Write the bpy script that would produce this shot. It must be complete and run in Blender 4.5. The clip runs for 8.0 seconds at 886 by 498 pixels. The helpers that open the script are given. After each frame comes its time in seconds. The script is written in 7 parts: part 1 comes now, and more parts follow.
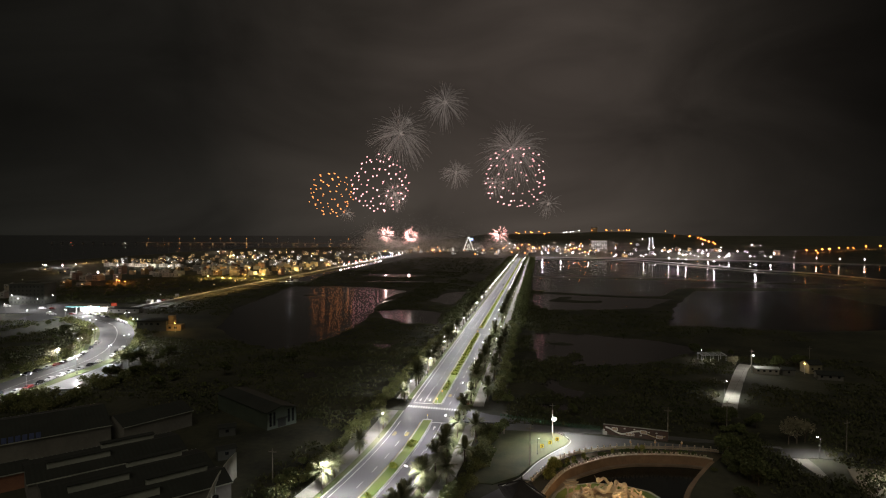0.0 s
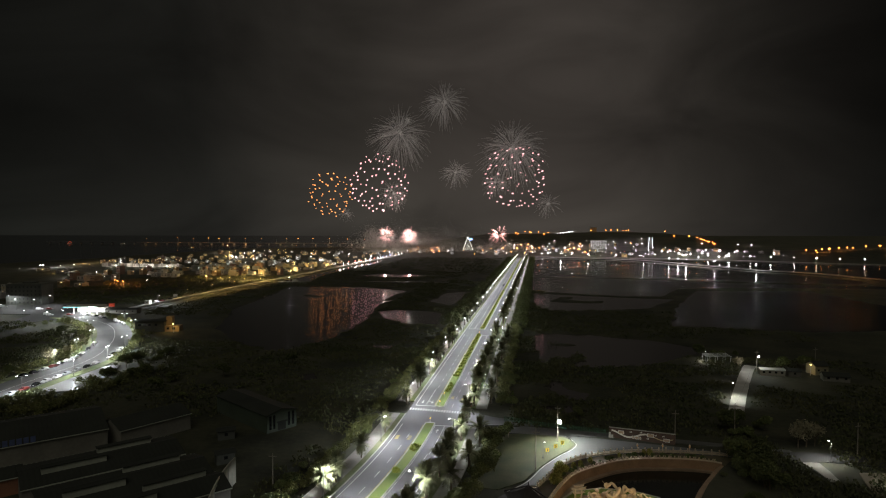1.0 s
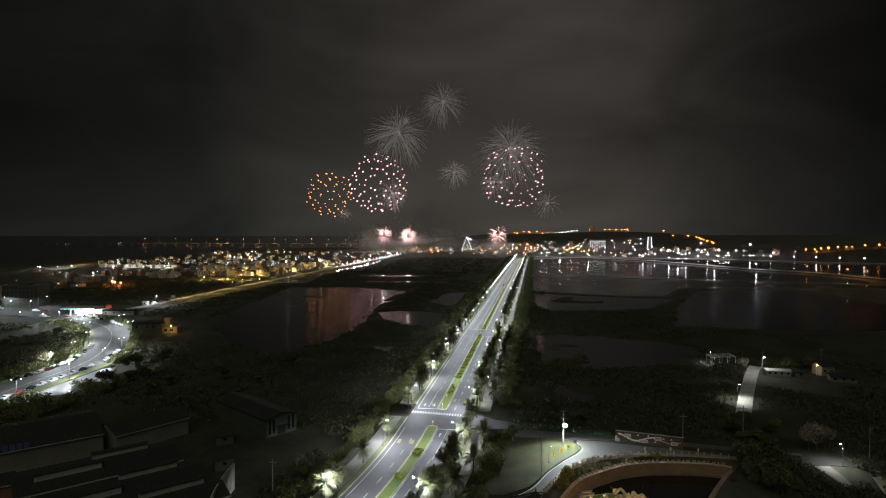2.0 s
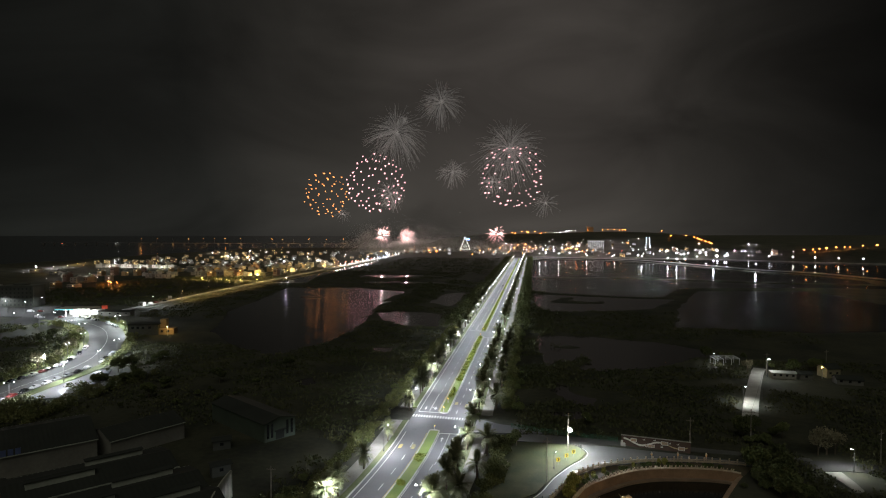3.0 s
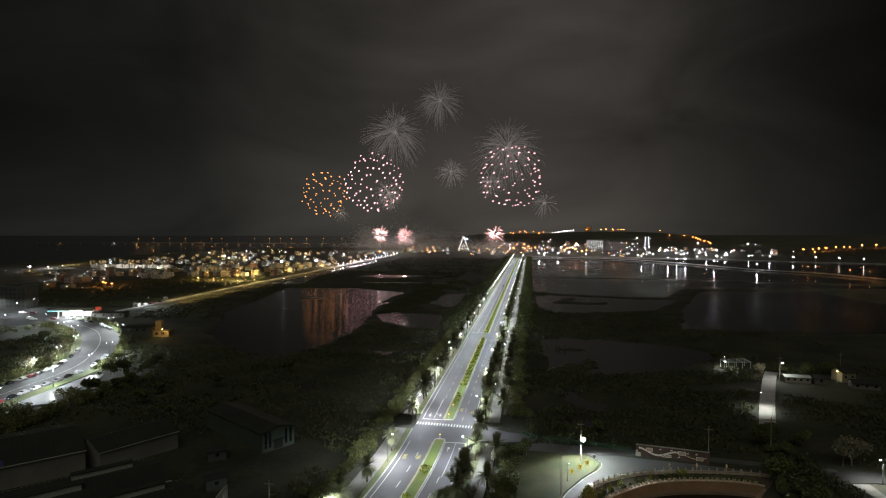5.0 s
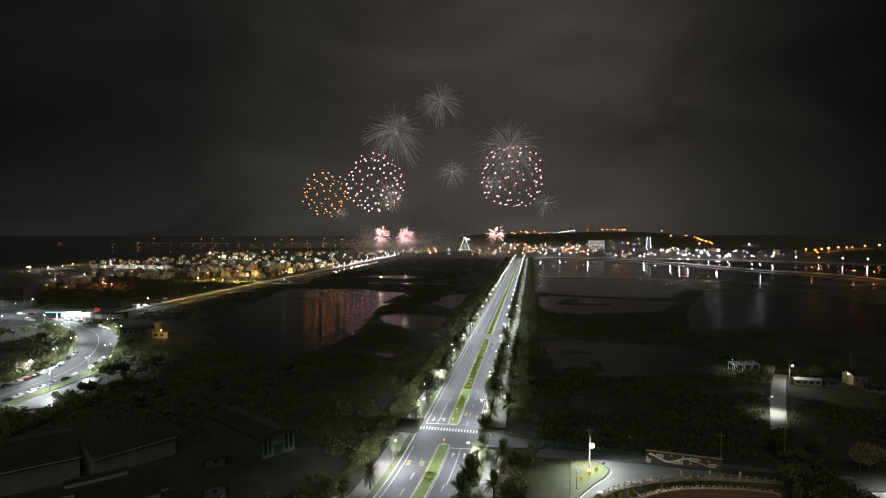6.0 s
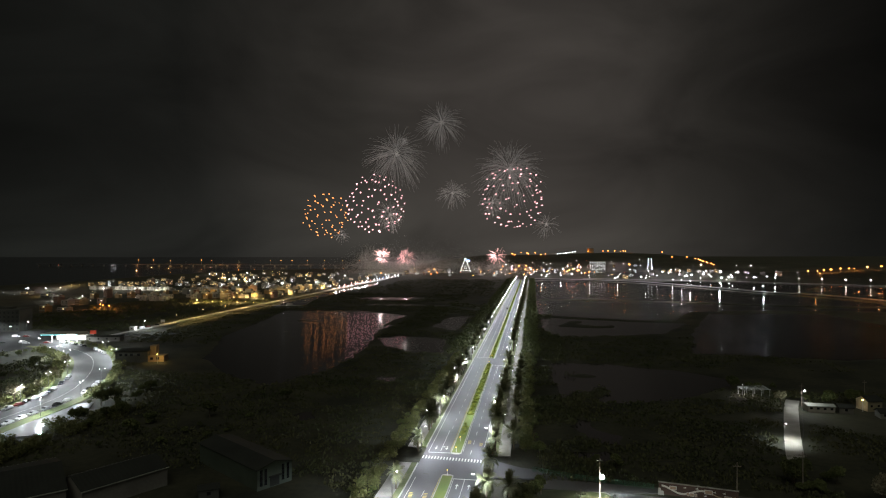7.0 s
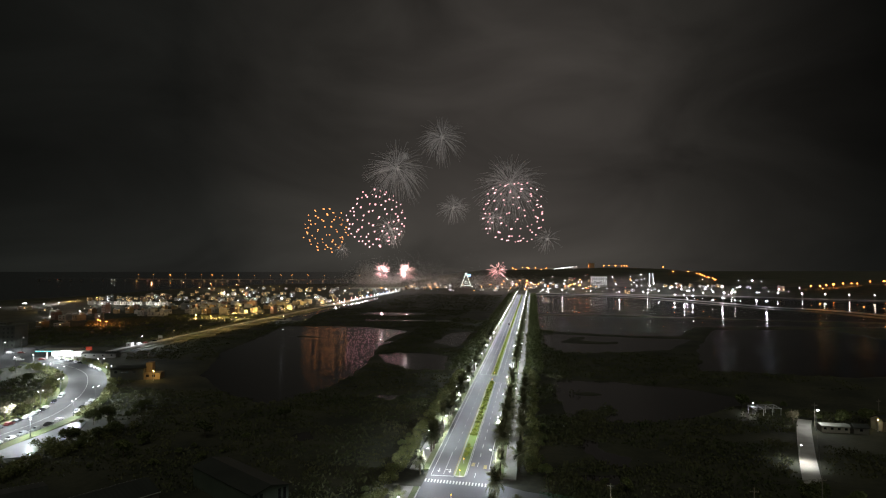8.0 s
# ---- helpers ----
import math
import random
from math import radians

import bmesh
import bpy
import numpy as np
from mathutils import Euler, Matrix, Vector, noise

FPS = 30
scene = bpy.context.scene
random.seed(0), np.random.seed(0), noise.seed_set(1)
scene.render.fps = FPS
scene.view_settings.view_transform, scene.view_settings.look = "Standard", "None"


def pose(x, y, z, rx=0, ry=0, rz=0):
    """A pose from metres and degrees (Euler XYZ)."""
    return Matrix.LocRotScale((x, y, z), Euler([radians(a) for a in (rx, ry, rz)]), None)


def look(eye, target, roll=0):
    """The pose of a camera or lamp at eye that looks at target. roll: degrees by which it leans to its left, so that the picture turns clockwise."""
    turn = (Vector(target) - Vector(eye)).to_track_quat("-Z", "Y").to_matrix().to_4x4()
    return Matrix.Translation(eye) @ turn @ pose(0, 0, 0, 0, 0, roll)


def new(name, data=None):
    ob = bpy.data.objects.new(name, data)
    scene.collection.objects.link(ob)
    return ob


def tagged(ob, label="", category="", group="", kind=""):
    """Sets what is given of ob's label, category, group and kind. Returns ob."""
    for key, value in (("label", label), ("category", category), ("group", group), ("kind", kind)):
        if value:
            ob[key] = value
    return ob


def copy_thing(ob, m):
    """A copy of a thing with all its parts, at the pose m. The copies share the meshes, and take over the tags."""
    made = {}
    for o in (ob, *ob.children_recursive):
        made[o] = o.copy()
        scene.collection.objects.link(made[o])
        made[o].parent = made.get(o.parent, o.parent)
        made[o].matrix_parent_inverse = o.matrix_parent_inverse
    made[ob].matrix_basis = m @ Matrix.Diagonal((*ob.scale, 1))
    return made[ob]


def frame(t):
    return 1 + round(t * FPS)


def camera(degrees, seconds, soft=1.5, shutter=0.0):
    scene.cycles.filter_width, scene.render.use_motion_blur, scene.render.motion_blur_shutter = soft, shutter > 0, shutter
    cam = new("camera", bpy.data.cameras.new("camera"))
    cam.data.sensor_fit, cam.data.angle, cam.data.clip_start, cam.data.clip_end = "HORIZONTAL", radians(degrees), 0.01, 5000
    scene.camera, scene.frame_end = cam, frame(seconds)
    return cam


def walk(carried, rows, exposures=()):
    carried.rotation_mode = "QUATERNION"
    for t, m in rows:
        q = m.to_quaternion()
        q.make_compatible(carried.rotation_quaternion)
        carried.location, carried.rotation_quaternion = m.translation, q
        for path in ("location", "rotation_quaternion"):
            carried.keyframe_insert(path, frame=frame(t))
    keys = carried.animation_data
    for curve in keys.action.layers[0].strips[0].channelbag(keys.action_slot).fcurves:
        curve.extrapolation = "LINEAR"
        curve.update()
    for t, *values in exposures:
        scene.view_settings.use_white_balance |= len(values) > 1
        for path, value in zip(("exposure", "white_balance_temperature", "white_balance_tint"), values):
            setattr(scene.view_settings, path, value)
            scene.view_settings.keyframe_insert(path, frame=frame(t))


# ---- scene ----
cam = camera(74.0, 8.0, soft=1.1)
PATH = [
    (0, (34.865, 6.9, 66.515), (34.562, 8.876, 66.444), 0.1),
    (0.5, (33.938, 8.491, 66.434), (33.637, 10.467, 66.363), 0.1),
    (1, (32.986, 10.106, 66.372), (32.687, 12.082, 66.301), 0.1),
    (1.5, (32.053, 11.801, 66.298), (31.756, 13.778, 66.227), 0.0),
    (3, (29.179, 17.241, 66.357), (28.893, 19.219, 66.286), 0.0),
    (3.5, (28.149, 19.13, 66.387), (27.867, 21.109, 66.316), 0.0),
    (4, (27.26, 21.175, 66.329), (26.98, 23.154, 66.258), 0.0),
    (4.5, (26.32, 23.141, 66.36), (26.043, 25.12, 66.288), 0.0),
    (6, (23.63, 29.578, 66.255), (23.35, 31.557, 66.184), -0.0),
    (6.5, (22.895, 31.984, 66.366), (22.614, 33.964, 66.328), -0.0),
    (7, (22.095, 34.346, 66.408), (21.814, 36.326, 66.409), -0.0),
    (7.5, (21.374, 36.982, 66.492), (21.091, 38.962, 66.528), -0.1),
    (8, (20.504, 39.517, 66.589), (20.222, 41.497, 66.64), -0.0),
]
walk(cam, [(t, look(eye, target, roll)) for t, eye, target, roll in PATH], [(0.0, 0.16, 7300, 18), (0.5, 0.04, 6950, 14), (1.0, 0.02, 6900, 12), (1.5, 0.0, 6500, 10), (3.0, 0.18, 6600, 10), (8.0, 0.18, 6600, 10)])

# ---- light: night sky with lit haze over the show ground ----
world = bpy.data.worlds.new("night_sky")
scene.world = world
world.use_nodes = True
wt = world.node_tree
wt.nodes.clear()


def sky_nodes():
    n, l = wt.nodes, wt.links
    out = n.new("ShaderNodeOutputWorld")
    bg = n.new("ShaderNodeBackground")
    tc = n.new("ShaderNodeTexCoord")
    # drifting haze, brightest over the show ground and thinning to both sides
    centre = Vector((-0.01, 1.0, 0.24)).normalized()
    dot = n.new("ShaderNodeVectorMath")
    dot.operation = "DOT_PRODUCT"
    dot.inputs[1].default_value = centre
    ramp = n.new("ShaderNodeValToRGB")
    e = ramp.color_ramp.elements
    e[0].position, e[0].color = 0.60, (0.0039, 0.0045, 0.0039, 1)
    e[1].position, e[1].color = 1.0, (0.0420, 0.0372, 0.0335, 1)
    mid = ramp.color_ramp.elements.new(0.86)
    mid.color = (0.0100, 0.0102, 0.0092, 1)
    mid2 = ramp.color_ramp.elements.new(0.96)
    mid2.color = (0.0250, 0.0230, 0.0203, 1)
    noise_t = n.new("ShaderNodeTexNoise")
    noise_t.inputs["Scale"].default_value = 2.6
    noise_t.inputs["Detail"].default_value = 5
    noise_t.inputs["Distortion"].default_value = 0.8
    stretch = n.new("ShaderNodeMapping")
    stretch.inputs["Scale"].default_value = (1, 1, 2.2)
    span = n.new("ShaderNodeMapRange")
    span.inputs["From Min"].default_value, span.inputs["From Max"].default_value = 0.3, 0.72
    span.inputs["To Min"].default_value, span.inputs["To Max"].default_value = 0.62, 1.35
    mul = n.new("ShaderNodeVectorMath")
    mul.operation = "SCALE"
    l.new(tc.outputs["Generated"], dot.inputs[0])
    l.new(dot.outputs["Value"], ramp.inputs["Fac"])
    l.new(tc.outputs["Generated"], stretch.inputs["Vector"])
    l.new(stretch.outputs["Vector"], noise_t.inputs["Vector"])
    l.new(noise_t.outputs["Fac"], span.inputs["Value"])
    l.new(ramp.outputs["Color"], mul.inputs[0])
    l.new(span.outputs["Result"], mul.inputs["Scale"])
    # haze thickens towards the horizon
    sep = n.new("ShaderNodeSeparateXYZ")
    low = n.new("ShaderNodeMapRange")
    low.interpolation_type = "SMOOTHSTEP"
    low.inputs["From Min"].default_value, low.inputs["From Max"].default_value = 0.0, 0.17
    low.inputs["To Min"].default_value, low.inputs["To Max"].default_value = 2.0, 1.0
    mul2 = n.new("ShaderNodeVectorMath")
    mul2.operation = "SCALE"
    l.new(tc.outputs["Generated"], sep.inputs["Vector"])
    l.new(sep.outputs["Z"], low.inputs["Value"])
    l.new(mul.outputs["Vector"], mul2.inputs[0])
    l.new(low.outputs["Result"], mul2.inputs["Scale"])
    # sky colour scaled down to the east, standing in for corner fall-off too
    east = n.new("ShaderNodeMapRange")
    east.interpolation_type = "SMOOTHSTEP"
    east.inputs["From Min"].default_value, east.inputs["From Max"].default_value = 0.10, 0.56
    east.inputs["To Min"].default_value, east.inputs["To Max"].default_value = 1.0, 0.31
    mul3 = n.new("ShaderNodeVectorMath")
    mul3.operation = "SCALE"
    l.new(sep.outputs["X"], east.inputs["Value"])
    l.new(mul2.outputs["Vector"], mul3.inputs[0])
    l.new(east.outputs["Result"], mul3.inputs["Scale"])
    l.new(mul3.outputs["Vector"], bg.inputs["Color"])
    l.new(bg.outputs["Background"], out.inputs["Surface"])
    bg.inputs["Strength"].default_value = 0.9


sky_nodes()
scene.view_settings.exposure = 0.0

# faint fill, added from the south for the lit cloud cover over the town
glow = bpy.data.lights.new("cloud_glow", "SUN")
glow.energy, glow.angle, glow.color = 0.33, radians(60), (1.0, 0.99, 0.82)
new("cloud_glow", glow).matrix_basis = look((60, -520, 720), (0, 0, 0))

LAMP_WHITE = (0.87, 0.95, 1.0)
LAMP_YELLOW = (1.0, 0.66, 0.22)
LAMP_ORANGE = (1.0, 0.42, 0.12)


def bulb_light(name, watts, colour, radius=0.25):
    d = bpy.data.lights.new(name, "POINT")
    d.energy, d.color, d.shadow_soft_size = watts, colour, radius
    return d


def down_light(name, watts, colour, radius=0.2, cone=176, blend=0.25):
    """A shaded street lantern: it throws its light below itself alone."""
    d = bpy.data.lights.new(name, "SPOT")
    d.energy, d.color, d.shadow_soft_size = watts, colour, radius
    d.spot_size, d.spot_blend = radians(cone), blend
    return d


ROAD_LIGHT = down_light("road_light", 10800, LAMP_WHITE)
TWIN_LIGHT = down_light("twin_light", 5500, LAMP_WHITE, 0.2, 172)
STREET_LIGHT = bulb_light("street_light", 12500, LAMP_WHITE)
YELLOW_LIGHT = down_light("quay_light", 9500, LAMP_YELLOW, 0.25, 160)
ORANGE_LIGHT = bulb_light("dike_light", 4500, LAMP_ORANGE)
FLOOD_LIGHT = bpy.data.lights.new("flood_light", "SPOT")
FLOOD_LIGHT.energy, FLOOD_LIGHT.color, FLOOD_LIGHT.shadow_soft_size = 19000, (0.93, 1.0, 0.97), 0.4
FLOOD_LIGHT.spot_size, FLOOD_LIGHT.spot_blend = radians(176), 0.4
PATH_LIGHT = down_light("path_light", 5200, (0.92, 0.97, 0.93), 0.2, 150, 1.0)
GARDEN_FILL = bulb_light("garden_fill_light", 360, (1.0, 0.72, 0.35))
TOWN_LIGHT = bulb_light("town_light", 17000, (1.0, 0.93, 0.8))
DIKE_LIGHT = bulb_light("dike_white_light", 26000, LAMP_WHITE, 0.6)
PROM_LIGHT = bulb_light("promenade_light", 11000, LAMP_WHITE, 0.4)

# ---- materials ----
MATS = {}


def mat(name, a, b=None, rough=0.8, metal=0.0, scale=1.0, fine=12.0, bump=0.0, emit=None, power=0.0, spec=0.5, rand=0.0, coord="Object", spread=False):
    """Two-scale noise between colours a and b, optional bump, per-object change and emission; spread: a glow large enough to light its surroundings."""
    if name in MATS:
        return MATS[name]
    m = bpy.data.materials.new(name)
    m.use_nodes = True
    n, l = m.node_tree.nodes, m.node_tree.links
    p = n["Principled BSDF"]
    p.inputs["Roughness"].default_value, p.inputs["Metallic"].default_value = rough, metal
    p.inputs["Specular IOR Level"].default_value = spec
    b = b or tuple(c * 0.7 for c in a)
    tc = n.new("ShaderNodeTexCoord")
    big, small = n.new("ShaderNodeTexNoise"), n.new("ShaderNodeTexNoise")
    big.inputs["Scale"].default_value, big.inputs["Detail"].default_value = scale, 4
    small.inputs["Scale"].default_value, small.inputs["Detail"].default_value = scale * fine, 3
    add = n.new("ShaderNodeMath")
    add.operation = "MULTIPLY_ADD"
    add.inputs[1].default_value = 0.45
    span = n.new("ShaderNodeMapRange")
    span.inputs["From Min"].default_value, span.inputs["From Max"].default_value = 0.52, 0.95
    mix = n.new("ShaderNodeMix")
    mix.data_type = "RGBA"
    mix.inputs[6].default_value, mix.inputs[7].default_value = (*a, 1), (*b, 1)
    l.new(tc.outputs[coord], big.inputs["Vector"])
    l.new(tc.outputs[coord], small.inputs["Vector"])
    l.new(small.outputs["Fac"], add.inputs[0])
    l.new(big.outputs["Fac"], add.inputs[2])
    l.new(add.outputs["Value"], span.inputs["Value"])
    l.new(span.outputs["Result"], mix.inputs["Factor"])
    colour = mix.outputs[2]
    if rand:
        info, hsv = n.new("ShaderNodeObjectInfo"), n.new("ShaderNodeHueSaturation")
        vr = n.new("ShaderNodeMapRange")
        vr.inputs["To Min"].default_value, vr.inputs["To Max"].default_value = 1 - rand, 1 + rand
        l.new(info.outputs["Random"], vr.inputs["Value"])
        l.new(vr.outputs["Result"], hsv.inputs["Value"])
        l.new(colour, hsv.inputs["Color"])
        colour = hsv.outputs["Color"]
    l.new(colour, p.inputs["Base Color"])
    if bump:
        bp = n.new("ShaderNodeBump")
        bp.inputs["Strength"].default_value = bump
        bp.inputs["Distance"].default_value = 0.1
        l.new(small.outputs["Fac"], bp.inputs["Height"])
        l.new(bp.outputs["Normal"], p.inputs["Normal"])
    if emit:
        p.inputs["Emission Color"].default_value = (*emit, 1)
        p.inputs["Emission Strength"].default_value = power
        if not spread:
            m.cycles.emission_sampling = "NONE"
    MATS[name] = m
    return m


ASPHALT = mat("asphalt", (0.105, 0.105, 0.112), (0.075, 0.075, 0.082), 0.75, scale=0.06, fine=30, bump=0.15)
ASPHALT_OLD = mat("worn_asphalt", (0.12, 0.12, 0.115), (0.08, 0.08, 0.08), 0.75, scale=0.09, fine=25, bump=0.15)
PAVING = mat("paving", (0.30, 0.29, 0.265), (0.17, 0.165, 0.15), 0.8, scale=0.15, fine=16, bump=0.2)
CONCRETE = mat("concrete", (0.42, 0.41, 0.38), (0.30, 0.29, 0.27), 0.85, scale=0.2, fine=14, bump=0.2)
KERB = mat("kerb_stone", (0.50, 0.49, 0.45), (0.36, 0.35, 0.32), 0.8, scale=0.4, fine=10)
PAINT = mat("road_paint", (0.78, 0.78, 0.75), (0.55, 0.55, 0.52), 0.6, scale=0.5, fine=20)
YELLOW_PAINT = mat("yellow_paint", (0.72, 0.55, 0.12), (0.5, 0.4, 0.1), 0.6, scale=0.5, fine=20)
TURF = mat("patchy_turf", (0.060, 0.098, 0.022), (0.16, 0.160, 0.080), 0.92, scale=0.10, fine=10, bump=0.5)
GRASS = mat("mown_grass", (0.10, 0.16, 0.028), (0.17, 0.21, 0.045), 0.9, scale=0.12, fine=22, bump=0.6)
MARSH = mat("marsh_ground", (0.014, 0.017, 0.009), (0.058, 0.058, 0.033), 0.95, scale=0.045, fine=11, bump=0.9)
HILL_GRASS = mat("dry_hill_grass", (0.050, 0.052, 0.034), (0.095, 0.088, 0.060), 0.95, scale=0.01, fine=9, bump=0.3)
SHRUB = mat("shrub_leaves", (0.055, 0.085, 0.020), (0.095, 0.120, 0.035), 0.8, scale=0.6, fine=6, rand=0.3)
SCRUB_LEAF = mat("scrub_leaves", (0.042, 0.056, 0.019), (0.095, 0.095, 0.042), 0.85, scale=0.05, fine=9)
HEDGE = mat("hedge_leaves", (0.15, 0.21, 0.02), (0.30, 0.31, 0.04), 0.8, scale=0.8, fine=6, rand=0.25)
LEAF = mat("tree_leaves", (0.060, 0.085, 0.026), (0.125, 0.135, 0.048), 0.75, scale=0.5, fine=8, rand=0.35)
LIT_LEAF = mat("lamp_lit_leaves", (0.22, 0.20, 0.13), (0.30, 0.27, 0.18), 0.8, scale=0.5, fine=8, rand=0.2)
FROND = mat("palm_fronds", (0.085, 0.105, 0.042), (0.195, 0.195, 0.11), 0.6, scale=0.4, fine=9, rand=0.3)
BARK = mat("bark", (0.13, 0.10, 0.07), (0.08, 0.06, 0.045), 0.9, scale=2, fine=6, bump=0.5)
STEEL = mat("galvanised_steel", (0.45, 0.46, 0.47), (0.35, 0.36, 0.37), 0.45, 0.6, scale=1, fine=8)
POLE = mat("painted_pole", (0.10, 0.105, 0.10), (0.07, 0.075, 0.07), 0.5, scale=0.5, fine=8)
POLE_WOOD = mat("concrete_pole", (0.30, 0.27, 0.23), (0.22, 0.2, 0.17), 0.9, scale=0.7, fine=8)
CABLE = mat("black_cable", (0.02, 0.02, 0.02), rough=0.6)
ROOF_SHEET = mat("dark_roof_sheet", (0.030, 0.034, 0.029), (0.018, 0.021, 0.018), 0.9, scale=0.12, fine=16, bump=0.1)
ROOF_PALE = mat("pale_roof_sheet", (0.26, 0.27, 0.24), (0.18, 0.19, 0.17), 0.55, scale=0.12, fine=16)
SKYLIGHT = mat("pale_clerestory_sheet", (0.46, 0.49, 0.43), (0.33, 0.35, 0.31), 0.5, scale=0.2, fine=10)
WALL_PALE = mat("pale_plaster", (0.50, 0.48, 0.42), (0.38, 0.36, 0.32), 0.85, scale=0.1, fine=14)
WALL_GREY = mat("grey_plaster", (0.24, 0.235, 0.21), (0.16, 0.155, 0.14), 0.85, scale=0.1, fine=14)
WALL_GREEN = mat("pale_green_sheet_wall", (0.085, 0.11, 0.085), (0.06, 0.078, 0.06), 0.7, scale=0.15, fine=10)
WALL_RUST = mat("rusty_sheet_wall", (0.40, 0.19, 0.11), (0.26, 0.12, 0.08), 0.8, scale=0.2, fine=10)
BALUSTER = mat("carved_stone", (0.55, 0.46, 0.36), (0.40, 0.32, 0.24), 0.75, scale=0.8, fine=8, bump=0.3)
STONE_WALL = mat("red_brown_stone", (0.33, 0.22, 0.145), (0.20, 0.13, 0.085), 0.85, scale=0.3, fine=12, bump=0.4)
TILE_ROOF = mat("dark_roof_tiles", (0.045, 0.04, 0.04), (0.03, 0.027, 0.027), 0.85, scale=0.6, fine=8, bump=0.5)
DARK_WIN = mat("dark_window_glass", (0.02, 0.022, 0.025), rough=0.12, spec=0.6)
LIT_WARM = mat("lit_window_warm", (0.8, 0.6, 0.3), emit=(1.0, 0.72, 0.34), power=2.2, scale=0.8)
LIT_COLD = mat("lit_window_cold", (0.8, 0.8, 0.8), emit=(0.85, 0.95, 1.0), power=2.5, scale=0.8)
GLOW_WHITE = mat("lamp_glass_white", (0.9, 0.9, 0.9), emit=(0.95, 0.98, 1.0), power=24)
# overbright, so that far lamps spread as if with glare
GLOW_FAR = mat("far_lamp_glass", (0.9, 0.9, 0.9), emit=(0.95, 0.98, 1.0), power=55)
GLOW_SHORE = mat("waterside_lamp_glass", (0.9, 0.9, 0.9), emit=(0.95, 0.98, 1.0), power=42, spread=True)
GLOW_SODIUM = mat("dike_lamp_glass", (0.9, 0.6, 0.3), emit=(1.0, 0.30, 0.06), power=14, spread=True)
GLOW_FLOOD = mat("flood_glass", (0.9, 0.9, 0.9), emit=(0.95, 1.0, 0.98), power=40)
GLOW_YELLOW = mat("lamp_glass_yellow", (0.9, 0.8, 0.4), emit=(1.0, 0.70, 0.22), power=25)
GLOW_QUAY = mat("quay_lamp_glass", (0.9, 0.8, 0.4), emit=(1.0, 0.72, 0.30), power=8)
GLOW_ORANGE = mat("lamp_glass_orange", (0.9, 0.6, 0.3), emit=(1.0, 0.28, 0.05), power=15)
GLOW_BLUE = mat("blue_tube", (0.3, 0.4, 0.9), emit=(0.25, 0.45, 1.0), power=6)
GLOW_TUBE = mat("tower_tube", (0.9, 0.9, 0.9), emit=(0.95, 0.99, 0.9), power=2.2)
GLOW_RED = mat("red_lamp", (0.9, 0.2, 0.1), emit=(1.0, 0.12, 0.06), power=6)
CANOPY_LIT = mat("lit_canopy_soffit", (0.9, 0.9, 0.9), emit=(0.93, 0.97, 1.0), power=7, spread=True)
SIGN_TEAL = mat("teal_sign_band", (0.1, 0.5, 0.5), emit=(0.25, 0.85, 0.9), power=1.2, spread=True)
SIGN_RED = mat("red_sign_panel", (0.5, 0.06, 0.04), emit=(1.0, 0.14, 0.06), power=0.15)
TYRE = mat("tyre_rubber", (0.02, 0.02, 0.02), rough=0.8)
CAR_WHITE = mat("white_car_paint", (0.72, 0.72, 0.72), (0.66, 0.66, 0.66), 0.3, scale=0.5)
CAR_SILVER = mat("silver_car_paint", (0.42, 0.43, 0.44), (0.38, 0.39, 0.4), 0.3, 0.5, scale=0.5)
CAR_BLACK = mat("black_car_paint", (0.02, 0.02, 0.022), (0.03, 0.03, 0.032), 0.25, scale=0.5)
CAR_RED = mat("dark_red_car_paint", (0.18, 0.02, 0.02), (0.14, 0.02, 0.02), 0.3, scale=0.5)
CAR_GLASS = mat("car_glass", (0.02, 0.025, 0.03), rough=0.08)
SPARK_PINK = mat("pink_spark", (0.9, 0.5, 0.5), emit=(1.0, 0.46, 0.52), power=3.0, spread=True)
SPARK_ORANGE = mat("amber_spark", (0.9, 0.6, 0.3), emit=(1.0, 0.33, 0.09), power=2.1, spread=True)
# faint emission stands in for the light caught by the smoke trails
TRAIL = mat("glowing_smoke_trail", (0.5, 0.48, 0.46), rough=1.0, emit=(0.96, 0.95, 0.96), power=0.066)
TRAIL_CORE = mat("glowing_smoke_core", (0.5, 0.48, 0.46), rough=1.0, emit=(1.0, 0.95, 0.92), power=0.17)
SPARK_LOW = mat("low_burst_spark", (0.9, 0.5, 0.5), emit=(1.0, 0.50, 0.46), power=1.5, spread=True)
HOUSE_MATS = [
    mat("house_cream", (0.40, 0.35, 0.26), (0.28, 0.24, 0.18), 0.85, scale=0.15, fine=10, rand=0.25),
    mat("house_grey", (0.24, 0.24, 0.23), (0.16, 0.16, 0.155), 0.85, scale=0.15, fine=10, rand=0.25),
    mat("house_white_tile", (0.46, 0.46, 0.44), (0.34, 0.34, 0.33), 0.6, scale=0.15, fine=10, rand=0.15),
    mat("house_ochre", (0.36, 0.26, 0.14), (0.26, 0.18, 0.10), 0.85, scale=0.15, fine=10, rand=0.25),
    mat("house_red_tile", (0.26, 0.16, 0.13), (0.19, 0.12, 0.10), 0.7, scale=0.15, fine=10, rand=0.2),
]


